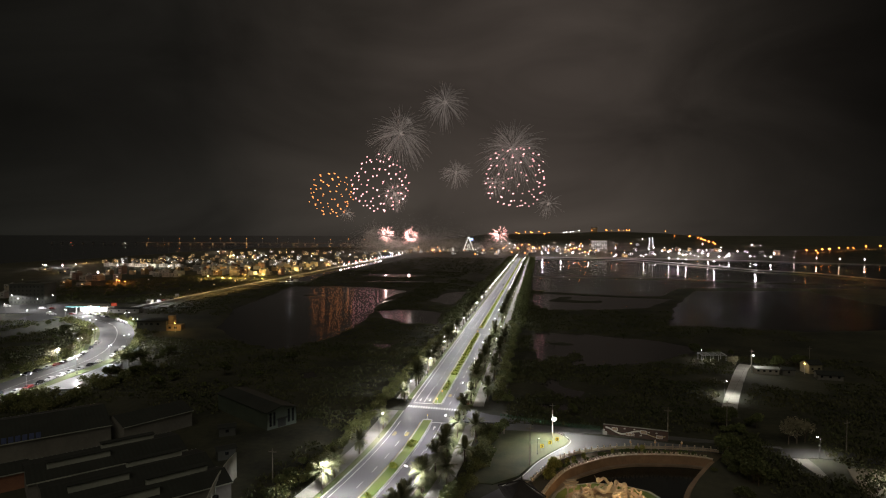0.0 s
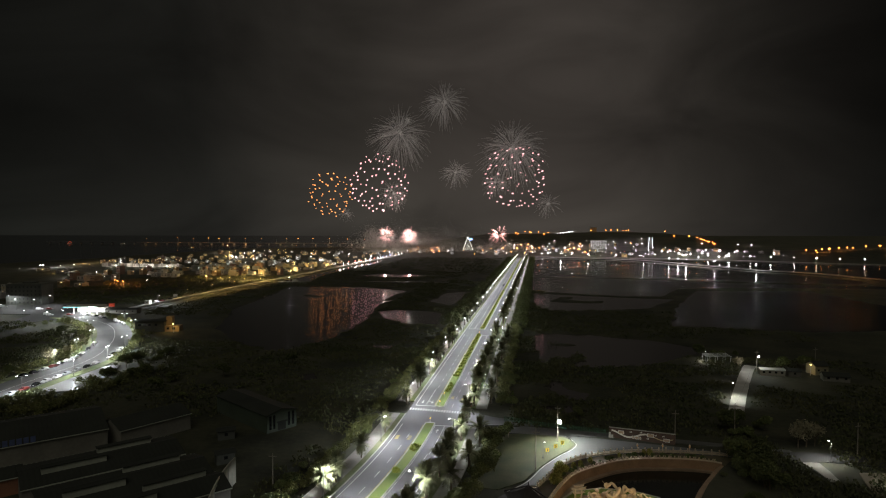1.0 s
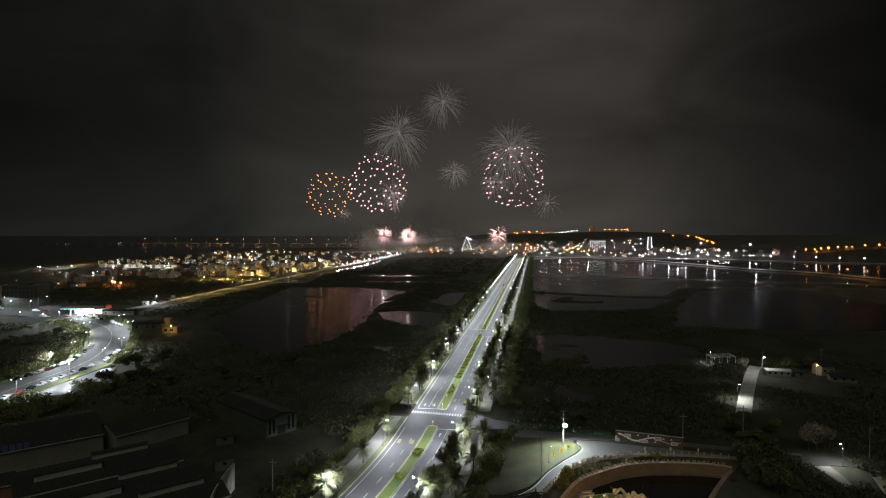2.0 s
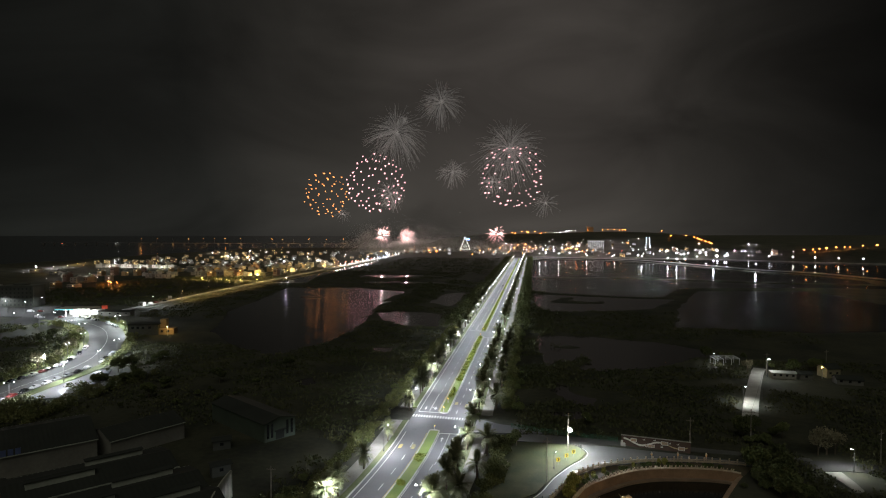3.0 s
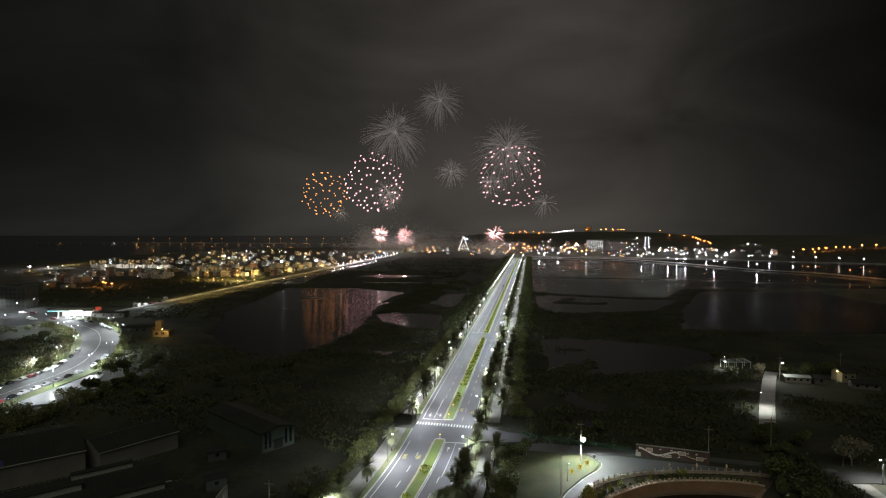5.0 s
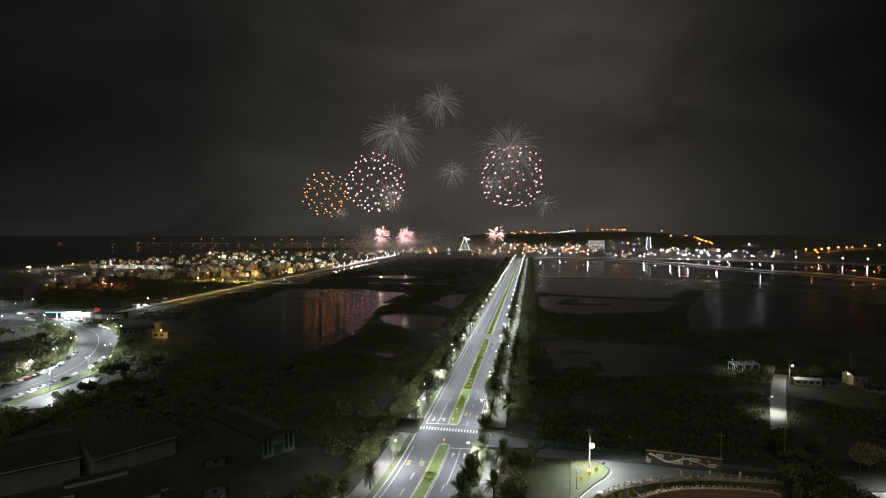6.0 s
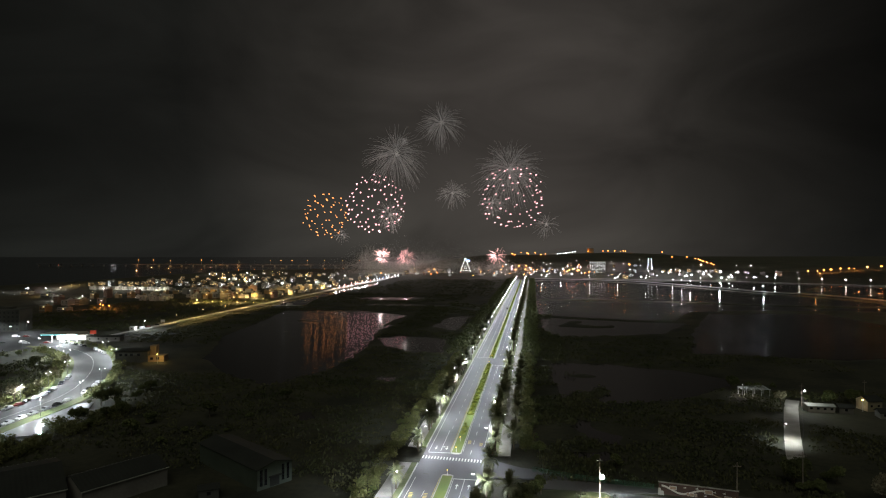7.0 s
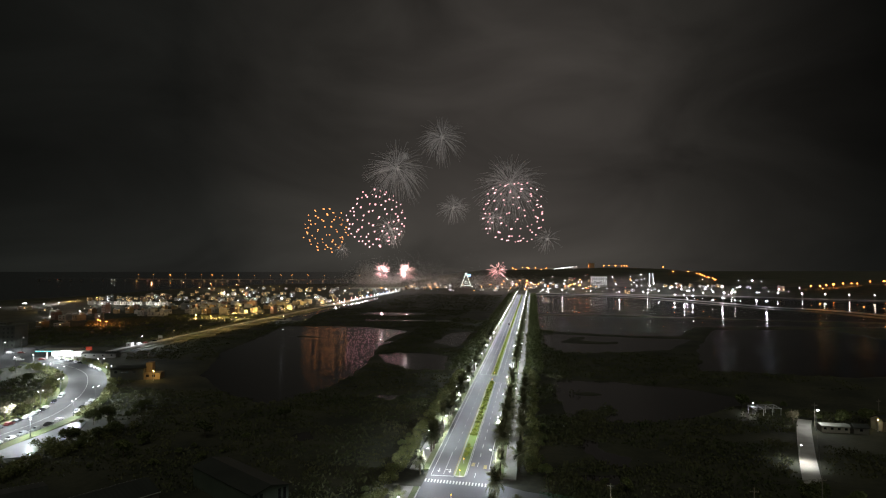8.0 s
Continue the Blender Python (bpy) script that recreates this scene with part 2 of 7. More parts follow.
def water_material(name, deep, rough, ripple, spread=0.0):
    m = bpy.data.materials.new(name)
    m.use_nodes = True
    n, l = m.node_tree.nodes, m.node_tree.links
    p = n["Principled BSDF"]
    p.inputs["Base Color"].default_value = (*deep, 1)
    p.inputs["Roughness"].default_value = rough
    p.inputs["IOR"].default_value = 1.33
    # wavelets run across the wind: light is drawn out along y, little across it
    p.inputs["Anisotropic"].default_value = spread
    along_y = n.new("ShaderNodeCombineXYZ")
    along_y.inputs["Y"].default_value = 1.0
    l.new(along_y.outputs["Vector"], p.inputs["Tangent"])
    tc = n.new("ShaderNodeTexCoord")
    wave = n.new("ShaderNodeTexNoise")
    wave.inputs["Scale"].default_value, wave.inputs["Detail"].default_value = 0.9, 4
    bp = n.new("ShaderNodeBump")
    bp.inputs["Strength"].default_value, bp.inputs["Distance"].default_value = ripple, 0.05
    l.new(tc.outputs["Object"], wave.inputs["Vector"])
    l.new(wave.outputs["Fac"], bp.inputs["Height"])
    l.new(bp.outputs["Normal"], p.inputs["Normal"])
    return m


WATER = water_material("still_water", (0.012, 0.011, 0.009), 0.11, 0.05, 0.85)
POND_WATER = water_material("pond_water", (0.010, 0.012, 0.010), 0.12, 0.25)


# ---- building helpers ----
def mesh_of(bm, name, material, smooth=False):
    me = bpy.data.meshes.new(name)
    bm.to_mesh(me)
    bm.free()
    for mm in material if isinstance(material, (list, tuple)) else [material]:
        me.materials.append(mm)
    if smooth:
        me.shade_smooth()
    return me


def part(name, bm, material, parent, label="", smooth=False):
    ob = new(name, mesh_of(bm, name, material, smooth))
    ob.parent = parent
    if label:
        ob["label"] = label
    return ob


def piece(name, me, parent, m=None):
    """One more object on an existing mesh."""
    ob = new(name, me)
    ob.parent = parent
    if m is not None:
        ob.matrix_basis = m
    return ob


def thing(name, label, category, group="", kind="", m=None):
    ob = new(name)
    ob.empty_display_size = 0.5
    if m is not None:
        ob.matrix_basis = m
    return tagged(ob, label, category, group, kind)


def struct(name, bm, material, label, category, smooth=False):
    ob = new(name, mesh_of(bm, name, material, smooth))
    return tagged(ob, label, category, kind="structure")


def box(bm, x0, x1, y0, y1, z0, z1, mi=0):
    vs = [bm.verts.new(p) for p in ((x0, y0, z0), (x1, y0, z0), (x1, y1, z0), (x0, y1, z0), (x0, y0, z1), (x1, y0, z1), (x1, y1, z1), (x0, y1, z1))]
    fs = [bm.faces.new([vs[i] for i in f]) for f in ((3, 2, 1, 0), (4, 5, 6, 7), (0, 1, 5, 4), (1, 2, 6, 5), (2, 3, 7, 6), (3, 0, 4, 7))]
    for f in fs:
        f.material_index = mi
    return vs


def tube(bm, p, q, r0, r1=None, n=6, cap=True, mi=0):
    """A tapered round bar from p to q."""
    r1 = r0 if r1 is None else r1
    p, q = Vector(p), Vector(q)
    d = (q - p)
    if d.length < 1e-6:
        return
    rot = d.to_track_quat("Z", "Y").to_matrix()
    a, b = [], []
    for i in range(n):
        w = 2 * math.pi * i / n
        v = rot @ Vector((math.cos(w), math.sin(w), 0))
        a.append(bm.verts.new(p + v * r0))
        b.append(bm.verts.new(q + v * r1))
    for i in range(n):
        f = bm.faces.new((a[i], a[(i + 1) % n], b[(i + 1) % n], b[i]))
        f.material_index = mi
    if cap:
        bm.faces.new(a[::-1]).material_index = mi
        bm.faces.new(b).material_index = mi


def ball(bm, c, r, sub=1, squash=1.0):
    res = bmesh.ops.create_icosphere(bm, subdivisions=sub, radius=r)
    for v in res["verts"]:
        v.co = Vector((v.co.x, v.co.y, v.co.z * squash)) + Vector(c)
    return res["verts"]


def prism(bm, outline, z0, z1, mi=0):
    """A solid slab over a plan outline."""
    lo = [bm.verts.new((x, y, z0)) for x, y in outline]
    hi = [bm.verts.new((x, y, z1)) for x, y in outline]
    k = len(outline)
    area = sum(outline[i][0] * outline[(i + 1) % k][1] - outline[(i + 1) % k][0] * outline[i][1] for i in range(k))
    if area < 0:
        lo, hi = lo[::-1], hi[::-1]
    bm.faces.new(hi).material_index = mi
    bm.faces.new(lo[::-1]).material_index = mi
    for i in range(k):
        bm.faces.new((lo[i], lo[(i + 1) % k], hi[(i + 1) % k], hi[i])).material_index = mi


def smooth_line(pts, step=3.0):
    """A curve through plan points, as many short steps."""
    out = []
    P = [Vector((p[0], p[1])) for p in pts]
    P = [2 * P[0] - P[1]] + P + [2 * P[-1] - P[-2]]
    for i in range(1, len(P) - 2):
        a, b, c, d = P[i - 1], P[i], P[i + 1], P[i + 2]
        n = max(2, int((c - b).length / step))
        for j in range(n):
            t = j / n
            out.append(0.5 * ((2 * b) + (c - a) * t + (2 * a - 5 * b + 4 * c - d) * t * t + (3 * b - a - 3 * c + d) * t ** 3))
    out.append(P[-2])
    return out


def band(bm, line, a, b, z0, z1):
    """A solid strip beside a plan line, from a to b metres to its right."""
    rows = []
    for i, p in enumerate(line):
        d = (line[min(i + 1, len(line) - 1)] - line[max(i - 1, 0)]).normalized()
        r = Vector((d.y, -d.x))
        u, v = p + r * a, p + r * b
        rows.append([bm.verts.new((u.x, u.y, z1)), bm.verts.new((v.x, v.y, z1)), bm.verts.new((v.x, v.y, z0)), bm.verts.new((u.x, u.y, z0))])
    for s, e in zip(rows, rows[1:]):
        for k in range(4):
            bm.faces.new((s[k], s[(k + 1) % 4], e[(k + 1) % 4], e[k]))
    bm.faces.new(rows[0][::-1])
    bm.faces.new(rows[-1])
    bmesh.ops.recalc_face_normals(bm, faces=bm.faces)


RNG = random.Random(7)

# ---- ground: one sheet with ponds, sea, banks and far hills ----
PONDS = [
    [(-240, 654), (-158, 656), (-96, 622), (-102, 562), (-94, 470), (-90, 434), (-84, 372), (-89, 334), (-103, 306), (-130, 322), (-175, 370), (-211, 462)],
    [(-279, 690), (-279, 1210), (-263, 1150), (-256, 1056), (-263, 905), (-257, 793), (-236, 704)],
    [(-205, 806), (-196, 842), (-112, 846), (-118, 806), (-151, 788)],
    [(-176, 718), (-172, 734), (-66, 738), (-62, 722)],
    [(-90, 468), (-77, 482), (-34, 472), (-31, 407), (-53, 409), (-76, 432)],
    [(-61, 540), (-54, 610), (-32, 630), (-31, 553), (-35, 510)],
    [(-86, 374), (-83, 378), (-86, 437), (-98, 503), (-93, 545), (-101, 545), (-106, 500), (-93, 437)],
    [(-59, 336), (-52, 325), (-42, 325), (-45, 337)],
    [(-44, 289), (-38, 283), (-33, 286), (-36, 292)],
    [(-80, 355), (-74, 348), (-67, 351), (-72, 360)],
    [(-73, 262), (-66, 250), (-59, 258), (-66, 270)],
    # east side
    [(35, 387), (68, 388), (112, 371), (124, 355), (123, 338), (91, 307), (65, 297), (39, 302), (33, 340)],
    [(34, 622), (118, 598), (168, 592), (160, 576), (132, 520), (88, 500), (60, 494), (42, 497), (34, 540)],
    [(34, 836), (150, 832), (222, 816), (310, 790), (438, 776), (452, 830), (415, 925), (362, 985), (315, 1085), (232, 1236), (150, 1300), (60, 1310), (36, 1260)],
    [(34, 822), (150, 817), (222, 801), (308, 775), (438, 761), (428, 722), (285, 718), (196, 694), (160, 609), (122, 608), (34, 640)],
    [(176, 592), (206, 674), (330, 694), (345, 455), (215, 418), (126, 428), (150, 520)],
    [(262, 1264), (354, 1097), (400, 997), (452, 942), (492, 832), (800, 822), (800, 1138), (673, 1185), (540, 1252), (450, 1298), (356, 1326)],
    [(38, 262), (44, 244), (54, 240), (58, 252), (48, 262), (44, 275)],
    [(33, 232), (48, 222), (58, 226), (50, 236)],
    # sea behind the town
    [(-940, 900), (-900, 1480), (-880, 1800), (-640, 1960), (-420, 1990), (-380, 6500), (-6000, 6500), (-6000, 900)],
]
ISLANDS = [
    [(41, 307), (50, 303), (59, 314), (58, 327), (53, 316), (45, 317)],
    [(44, 352), (52, 349), (60, 352), (52, 357)],
    [(50, 556), (62, 590), (72, 594), (66, 572), (84, 560), (98, 566), (96, 552), (78, 548), (60, 552)],
    [(-190, 560), (-170, 556), (-166, 561), (-186, 566)],
    [(-176, 488), (-170, 487), (-170, 491)],
]


def inside_distance(X, Y, poly):
    """Distance to a plan outline, positive inside."""
    d = np.full(X.shape, 1e9)
    odd = np.zeros(X.shape, bool)
    for (x0, y0), (x1, y1) in zip(poly, poly[1:] + poly[:1]):
        ex, ey = x1 - x0, y1 - y0
        t = np.clip(((X - x0) * ex + (Y - y0) * ey) / (ex * ex + ey * ey), 0, 1)
        d = np.minimum(d, np.hypot(X - x0 - t * ex, Y - y0 - t * ey))
        if y0 != y1:
            odd ^= ((y0 > Y) != (y1 > Y)) & (X < ex * (Y - y0) / ey + x0)
    return np.where(odd, d, -d)


def ripple_field(X, Y):
    return (np.sin(X * 0.21 + 1.3 * np.sin(Y * 0.11)) + np.sin(Y * 0.17 + 1.7 * np.sin(X * 0.09)) + 0.6 * np.sin(X * 0.53 + Y * 0.41) + 0.5 * np.sin(X * 0.8 - Y * 0.67)) / 3


def hills(X, Y):
    rise = np.clip((Y - 1500) / 1000, 0, 1)
    ridge = 44 * np.exp(-((Y - 2900) / 480) ** 2) * (0.76 + 0.24 * np.exp(-((X - 420) / 260) ** 2)) * np.clip((X + 500) / 300, 0, 1) * np.clip((1150 - X) / 500, 0, 1)
    east = 13 * np.exp(-((Y - 1750) / 190) ** 2) * np.clip((X - 640) / 420, 0, 1)
    return rise * (ridge + 6 * np.clip((X + 300) / 200, 0, 1)) + east


def ground_height(X, Y):
    wet = np.full(X.shape, -1e9)
    for p in PONDS:
        wet = np.maximum(wet, inside_distance(X, Y, p))
    for p in ISLANDS:
        wet = np.minimum(wet, -inside_distance(X, Y, p))
    wob = ripple_field(X, Y)
    near = np.clip(np.minimum(np.abs(X + 280) - 6, 40) / 20, 0, 1) * np.clip((np.abs(X) - 24) / 8, 0, 1)
    wet = wet + 2.2 * wob * near
    land = -0.22 + 0.14 * wob
    z = np.where(wet > 0, -0.3 - np.clip(wet * 0.22, 0, 1.6), np.minimum(land, -0.3 - wet * 0.3) + 0.0)
    return np.where(Y > 1500, np.maximum(z, -2) + np.where(wet > 0, 0, 1) * hills(X, Y), z + np.where(wet > 0, 0, 1) * hills(X, Y))


def stretch_axis(*runs):
    out = []
    for a, b, s in runs:
        out += list(np.arange(a, b, s))
    return np.array(out)


gx = stretch_axis((-6000, -1200, 300), (-1200, -330, 30), (-330, -18, 3.0), (-18, 26, 11), (26, 500, 3.2), (500, 1600, 25), (1600, 6001, 400))
gy = stretch_axis((-400, 90, 35), (90, 700, 3.0), (700, 1340, 5.0), (1340, 3300, 32), (3300, 6600, 250))
GX, GY = np.meshgrid(gx, gy)
GZ = ground_height(GX, GY)
park_hole = inside_distance(GX, GY, [(36, 150), (44, 167), (58, 178.5), (66, 181.5), (77, 182.5), (86, 180.5), (79, 168), (70, 140), (40, 132)])
GZ = np.where(park_hole > -3.4, -4.0, GZ)
nx, ny = len(gx), len(gy)
idx = np.arange(nx * ny).reshape(ny, nx)
quads = np.stack([idx[:-1, :-1], idx[:-1, 1:], idx[1:, 1:], idx[1:, :-1]], -1).reshape(-1, 4)
ground_mesh = bpy.data.meshes.new("ground")
ground_mesh.from_pydata(np.stack([GX, GY, GZ], -1).reshape(-1, 3).tolist(), [], quads.tolist())
ground_mesh.materials.append(MARSH)
ground_mesh.materials.append(HILL_GRASS)
for f in ground_mesh.polygons:
    if f.center.y > 1750 and f.center.z > 1.5:
        f.material_index = 1
ground_mesh.shade_smooth()
tagged(new("ground", ground_mesh), "dark marshy ground of earth and rough grass with ponds", "ground", kind="structure")

bm = bmesh.new()
box(bm, -6000, 6000, 214, 6500, -0.9, -0.6)
struct("water", bm, WATER, "dark still water of the ponds, canal and sea reflecting lights", "water")


# ---- the avenue ----
def mid(y):
    """The avenue's centre line."""
    return -0.6 + 0.0105 * (y - 225) - 0.0013 * max(0, 200 - y) ** 2


def avenue(y0, y1, step=6.0):
    n = max(2, int((y1 - y0) / step))
    return [Vector((mid(y0 + (y1 - y0) * i / n), y0 + (y1 - y0) * i / n)) for i in range(n + 1)]


Y0, Y1 = 92, 1335
bm = bmesh.new()
band(bm, avenue(Y0, Y1), -10.4, 10.0, -0.35, 0.0)
road = struct("road", bm, ASPHALT, "grey asphalt avenue with two carriageways under street lamps", "road")

bm = bmesh.new()
band(bm, avenue(Y0, 214), -10.75, -10.4, -0.3, 0.16)
band(bm, avenue(229, Y1), -10.75, -10.4, -0.3, 0.16)
struct("kerb_west", bm, KERB, "pale concrete kerb along the avenue", "kerb")
bm = bmesh.new()
band(bm, avenue(Y0, 204), 10.0, 10.35, -0.3, 0.16)
band(bm, avenue(224, Y1), 10.0, 10.35, -0.3, 0.16)
struct("kerb_east", bm, KERB, "pale concrete kerb along the avenue", "kerb")
bm = bmesh.new()
band(bm, avenue(Y0, 214), -12.5, -10.75, -0.3, 0.13)
band(bm, avenue(229, Y1), -12.7, -10.75, -0.3, 0.13)
struct("verge_west", bm, TURF, "strip of lit green grass between kerb and footway", "verge")
bm = bmesh.new()
band(bm, avenue(Y0, 214), -17.0, -12.5, -0.35, 0.11)
band(bm, avenue(229, Y1), -16.9, -12.7, -0.35, 0.11)
struct("pavement_west", bm, PAVING, "pale paved footway beside the avenue", "pavement")
bm = bmesh.new()
band(bm, avenue(Y0, 204), 10.35, 13.6, -0.3, 0.13)
band(bm, avenue(224, Y1), 10.35, 13.6, -0.3, 0.13)
struct("verge_east", bm, TURF, "strip of grass with palms beside the avenue", "verge")
bm = bmesh.new()
band(bm, avenue(Y0, 204), 13.6, 17.8, -0.35, 0.11)
band(bm, avenue(224, Y1), 13.6, 17.6, -0.35, 0.11)
struct("pavement_east", bm, PAVING, "pale paved footway beside the avenue", "pavement")
bm = bmesh.new()
prism(bm, [(9.2, 205.5), (18, 206), (34, 207.5), (34, 211.5), (20, 215), (14, 218.5), (9.2, 222)], -0.3, -0.01)
struct("side_road", bm, ASPHALT, "worn asphalt side road joining the avenue", "road")

# median islands with kerb, grass and clipped shrubs
ISLAND_RUNS = [(92, 205), (224.5, 374), (392, 640), (655, 900), (912, 1300)]
for a, b in ISLAND_RUNS:
    isl = thing("median_island", "long kerbed traffic island planted with bright green grass", "traffic island", "median islands")
    bm = bmesh.new()
    band(bm, avenue(a, b), -1.75, -1.45, -0.2, 0.2)
    part("kerb", bm, KERB, isl)
    bm = bmesh.new()
    band(bm, avenue(a, b), 1.45, 1.75, -0.2, 0.2)
    part("kerb", bm, KERB, isl)
    for yy, s in ((a, -1), (b, 1)):
        bm = bmesh.new()
        c = mid(yy)
        prism(bm, [(c + 1.75 * math.cos(w), yy + s * 1.1 * math.sin(w)) for w in [math.pi * k / 8 for k in range(9)]][:: s], -0.2, 0.2)
        part("rounded_end", bm, KERB, isl)
    bm = bmesh.new()
    band(bm, avenue(a, b), -1.45, 1.45, -0.2, 0.17)
    part("grass", bm, GRASS, isl)

# painted markings
dash_bm = bmesh.new()
box(dash_bm, -0.07, 0.07, -2, 2, 0, 0.006)
DASH = mesh_of(dash_bm, "lane_dash", PAINT)
rest = bmesh.new()
for side in (-4.75, 4.75):
    y = 102.0 + (0 if side < 0 else 4)
    while y < 1325:
        gap = 197 < y < 252 if side < 0 else 178 < y < 226
        if 372 < y < 398:
            gap = True
        if not gap:
            if y < 420:
                yaw = math.atan2(mid(y + 1) - mid(y - 1), 2)
                piece("lane_dash", DASH, road, pose(mid(y) + side, y, 0.004, 0, 0, -math.degrees(yaw)))
            else:
                box(rest, mid(y) + side - 0.1, mid(y) + side + 0.1, y - 2, y + 2, 0.004, 0.010)
        y += 10
part("lane_marks", rest, PAINT, road)["kind"] = "stuff"


def line_mark(x, y0, y1, w=0.15, material=PAINT, name="edge_line"):
    b = bmesh.new()
    band(b, avenue(y0, y1), x - w / 2, x + w / 2, 0.003, 0.009)
    return part(name, b, material, road)


for run in ((92, 203), (225, 375), (396, 1300)):
    line_mark(-9.1, *run)
for run in ((92, 190), (232, 372), (396, 1300)):
    line_mark(8.7, *run)
for run in ((92, 203), (226, 372), (394, 1300)):
    line_mark(-2.05, *run, 0.12, YELLOW_PAINT, "inner_line")
    line_mark(2.05, *run, 0.12, PAINT, "inner_line")
line_mark(-5.3, 226, 248, 0.15, PAINT, "turn_line")
line_mark(5.3, 178, 203, 0.15, PAINT, "turn_line")
line_mark(-5.3, 396, 416, 0.15, PAINT, "turn_line")
line_mark(5.3, 350, 371, 0.15, PAINT, "turn_line")
for x0, x1, y in ((-9.1, -1.8, 224.4), (1.8, 9.0, 203.2), (-9.1, -1.8, 395), (1.8, 9, 371.5)):
    b = bmesh.new()
    box(b, mid(y) + x0, mid(y) + x1, y - 0.2, y + 0.2, 0.003, 0.010)
    part("stop_line", b, PAINT, road)
cw = bmesh.new()
box(cw, -0.20, 0.20, -1.25, 1.25, 0, 0.006)
STRIPE = mesh_of(cw, "crossing_stripe", PAINT)
x = -10.0
while x < 11.5:
    piece("crossing_stripe", STRIPE, road, pose(mid(220) + x, 220 - 0.10 * (x + 10), 0.004))
    x += 0.98


def arrow(x, y, turn=0, flip=1):
    b = bmesh.new()
    s = flip
    box(b, x - 0.12, x + 0.12, min(y, y + s * 2.2), max(y, y + s * 2.2), 0.003, 0.009)
    tip = [(x - 0.55, y + s * 2.2), (x + 0.55, y + s * 2.2), (x, y + s * 3.6)]
    prism(b, tip, 0.003, 0.009)
    if turn:
        box(b, min(x, x + turn), max(x, x + turn), y + s * 0.9 - 0.12, y + s * 0.9 + 0.12, 0.010, 0.016)
        prism(b, [(x + turn, y + s * 0.9 - 0.5), (x + turn, y + s * 0.9 + 0.5), (x + turn * 1.8, y + s * 0.9)], 0.003, 0.009)
    part("arrow_mark", b, PAINT, road)


arrow(mid(229) - 7.2, 231, 0, -1)
arrow(mid(229) - 3.6, 231, -0.9, -1)
arrow(mid(198) + 3.6, 196, 0, 1)
arrow(mid(198) + 7.0, 196, 0, 1)
for dx, y in ((-7.9, 190.5), (-3.9, 190.5), (3.2, 236), (7.3, 234)):
    for k in range(4):
        b = bmesh.new()
        cx = mid(y) + dx
        box(b, cx - 0.55, cx + 0.55, y - 1.5 + k * 0.9, y - 1.1 + k * 0.9, 0.003, 0.009)
        part("speed_mark_bar", b, YELLOW_PAINT, road)

for x, y in ((-6.0, 223.6), (-4.6, 246), (-9.4, 241), (3.4, 262), (-6.6, 206)):
    b = bmesh.new()
    box(b, mid(y) + x - 0.7, mid(y) + x + 0.7, y - 0.45, y + 0.45, 0.003, 0.008)
    part("drain_cover", b, mat("cast_iron", (0.03, 0.03, 0.03), (0.02, 0.02, 0.02), 0.5, scale=2), road)

# ---- quay road on the west bank, with wall to the canal ----
quay = [Vector((-287 - 0.012 * (y - 430) + (0 if y < 640 else 0.02 * (y - 640)), y)) for y in range(436, 1400, 20)]
bm = bmesh.new()
band(bm, quay, -10, 0, -0.6, 0.25)
struct("quay_road", bm, CONCRETE, "pale quay road lit by yellow street lamps", "road")
bm = bmesh.new()
band(bm, quay, 0, 0.5, -1.2, 1.25)
struct("quay_wall", bm, CONCRETE, "low pale concrete parapet wall along the canal", "wall")
bm = bmesh.new()
band(bm, quay, 0.5, 7, -1.2, 0.1)
struct("quay_bank", bm, MARSH, "dark sloping bank below the quay wall", "bank")

# ---- winding street on the west side ----
WEST = smooth_line([(-150, 110), (-172, 175), (-181, 232), (-184, 262), (-192, 288), (-213, 325), (-240, 359), (-264, 379), (-294, 396), (-345, 418)], 4)
bm = bmesh.new()
band(bm, WEST, -9.5, 9.5, -0.3, 0.02)
west_street = struct("west_street", bm, ASPHALT_OLD, "wide curving asphalt street lined with parked cars", "road")
for off in (0.0,):
    b = bmesh.new()
    band(b, WEST, off - 0.1, off + 0.1, 0.024, 0.030)
    part("lane_line", b, PAINT, west_street)
bm = bmesh.new()
band(bm, WEST[:-8], -13.5, -9.5, -0.3, 0.15)
struct("verge_street_outer", bm, TURF, "grassy verge beside the curving street", "verge")
bm = bmesh.new()
band(bm, WEST[:-8], 9.5, 14.5, -0.3, 0.15)
struct("verge_street_inner", bm, TURF, "grassy verge beside the curving street", "verge")
bm = bmesh.new()
prism(bm, [(-166.5, 220), (-158, 218.5), (-150.5, 222), (-151.5, 236), (-156, 251), (-164, 266), (-168.5, 262), (-167, 245), (-166.5, 232)], -0.3, 0.12)
struct("plaza", bm, mat("polished_paving", (0.20, 0.205, 0.20), (0.14, 0.145, 0.14), 0.28, scale=0.12, fine=10), "pale shiny paved plaza beside the street", "pavement")
bm = bmesh.new()
prism(bm, [(-300, 398), (-300, 440), (-345, 470), (-470, 430), (-470, 395), (-345, 405), (-330, 372), (-322, 345), (-310, 345), (-312, 380)], -0.3, 0.05)
struct("forecourt", bm, mat("dark_asphalt", (0.045, 0.045, 0.045), (0.03, 0.03, 0.03), 0.85, scale=0.1, fine=14), "broad dark asphalt crossroads and forecourt by the filling station", "pavement")

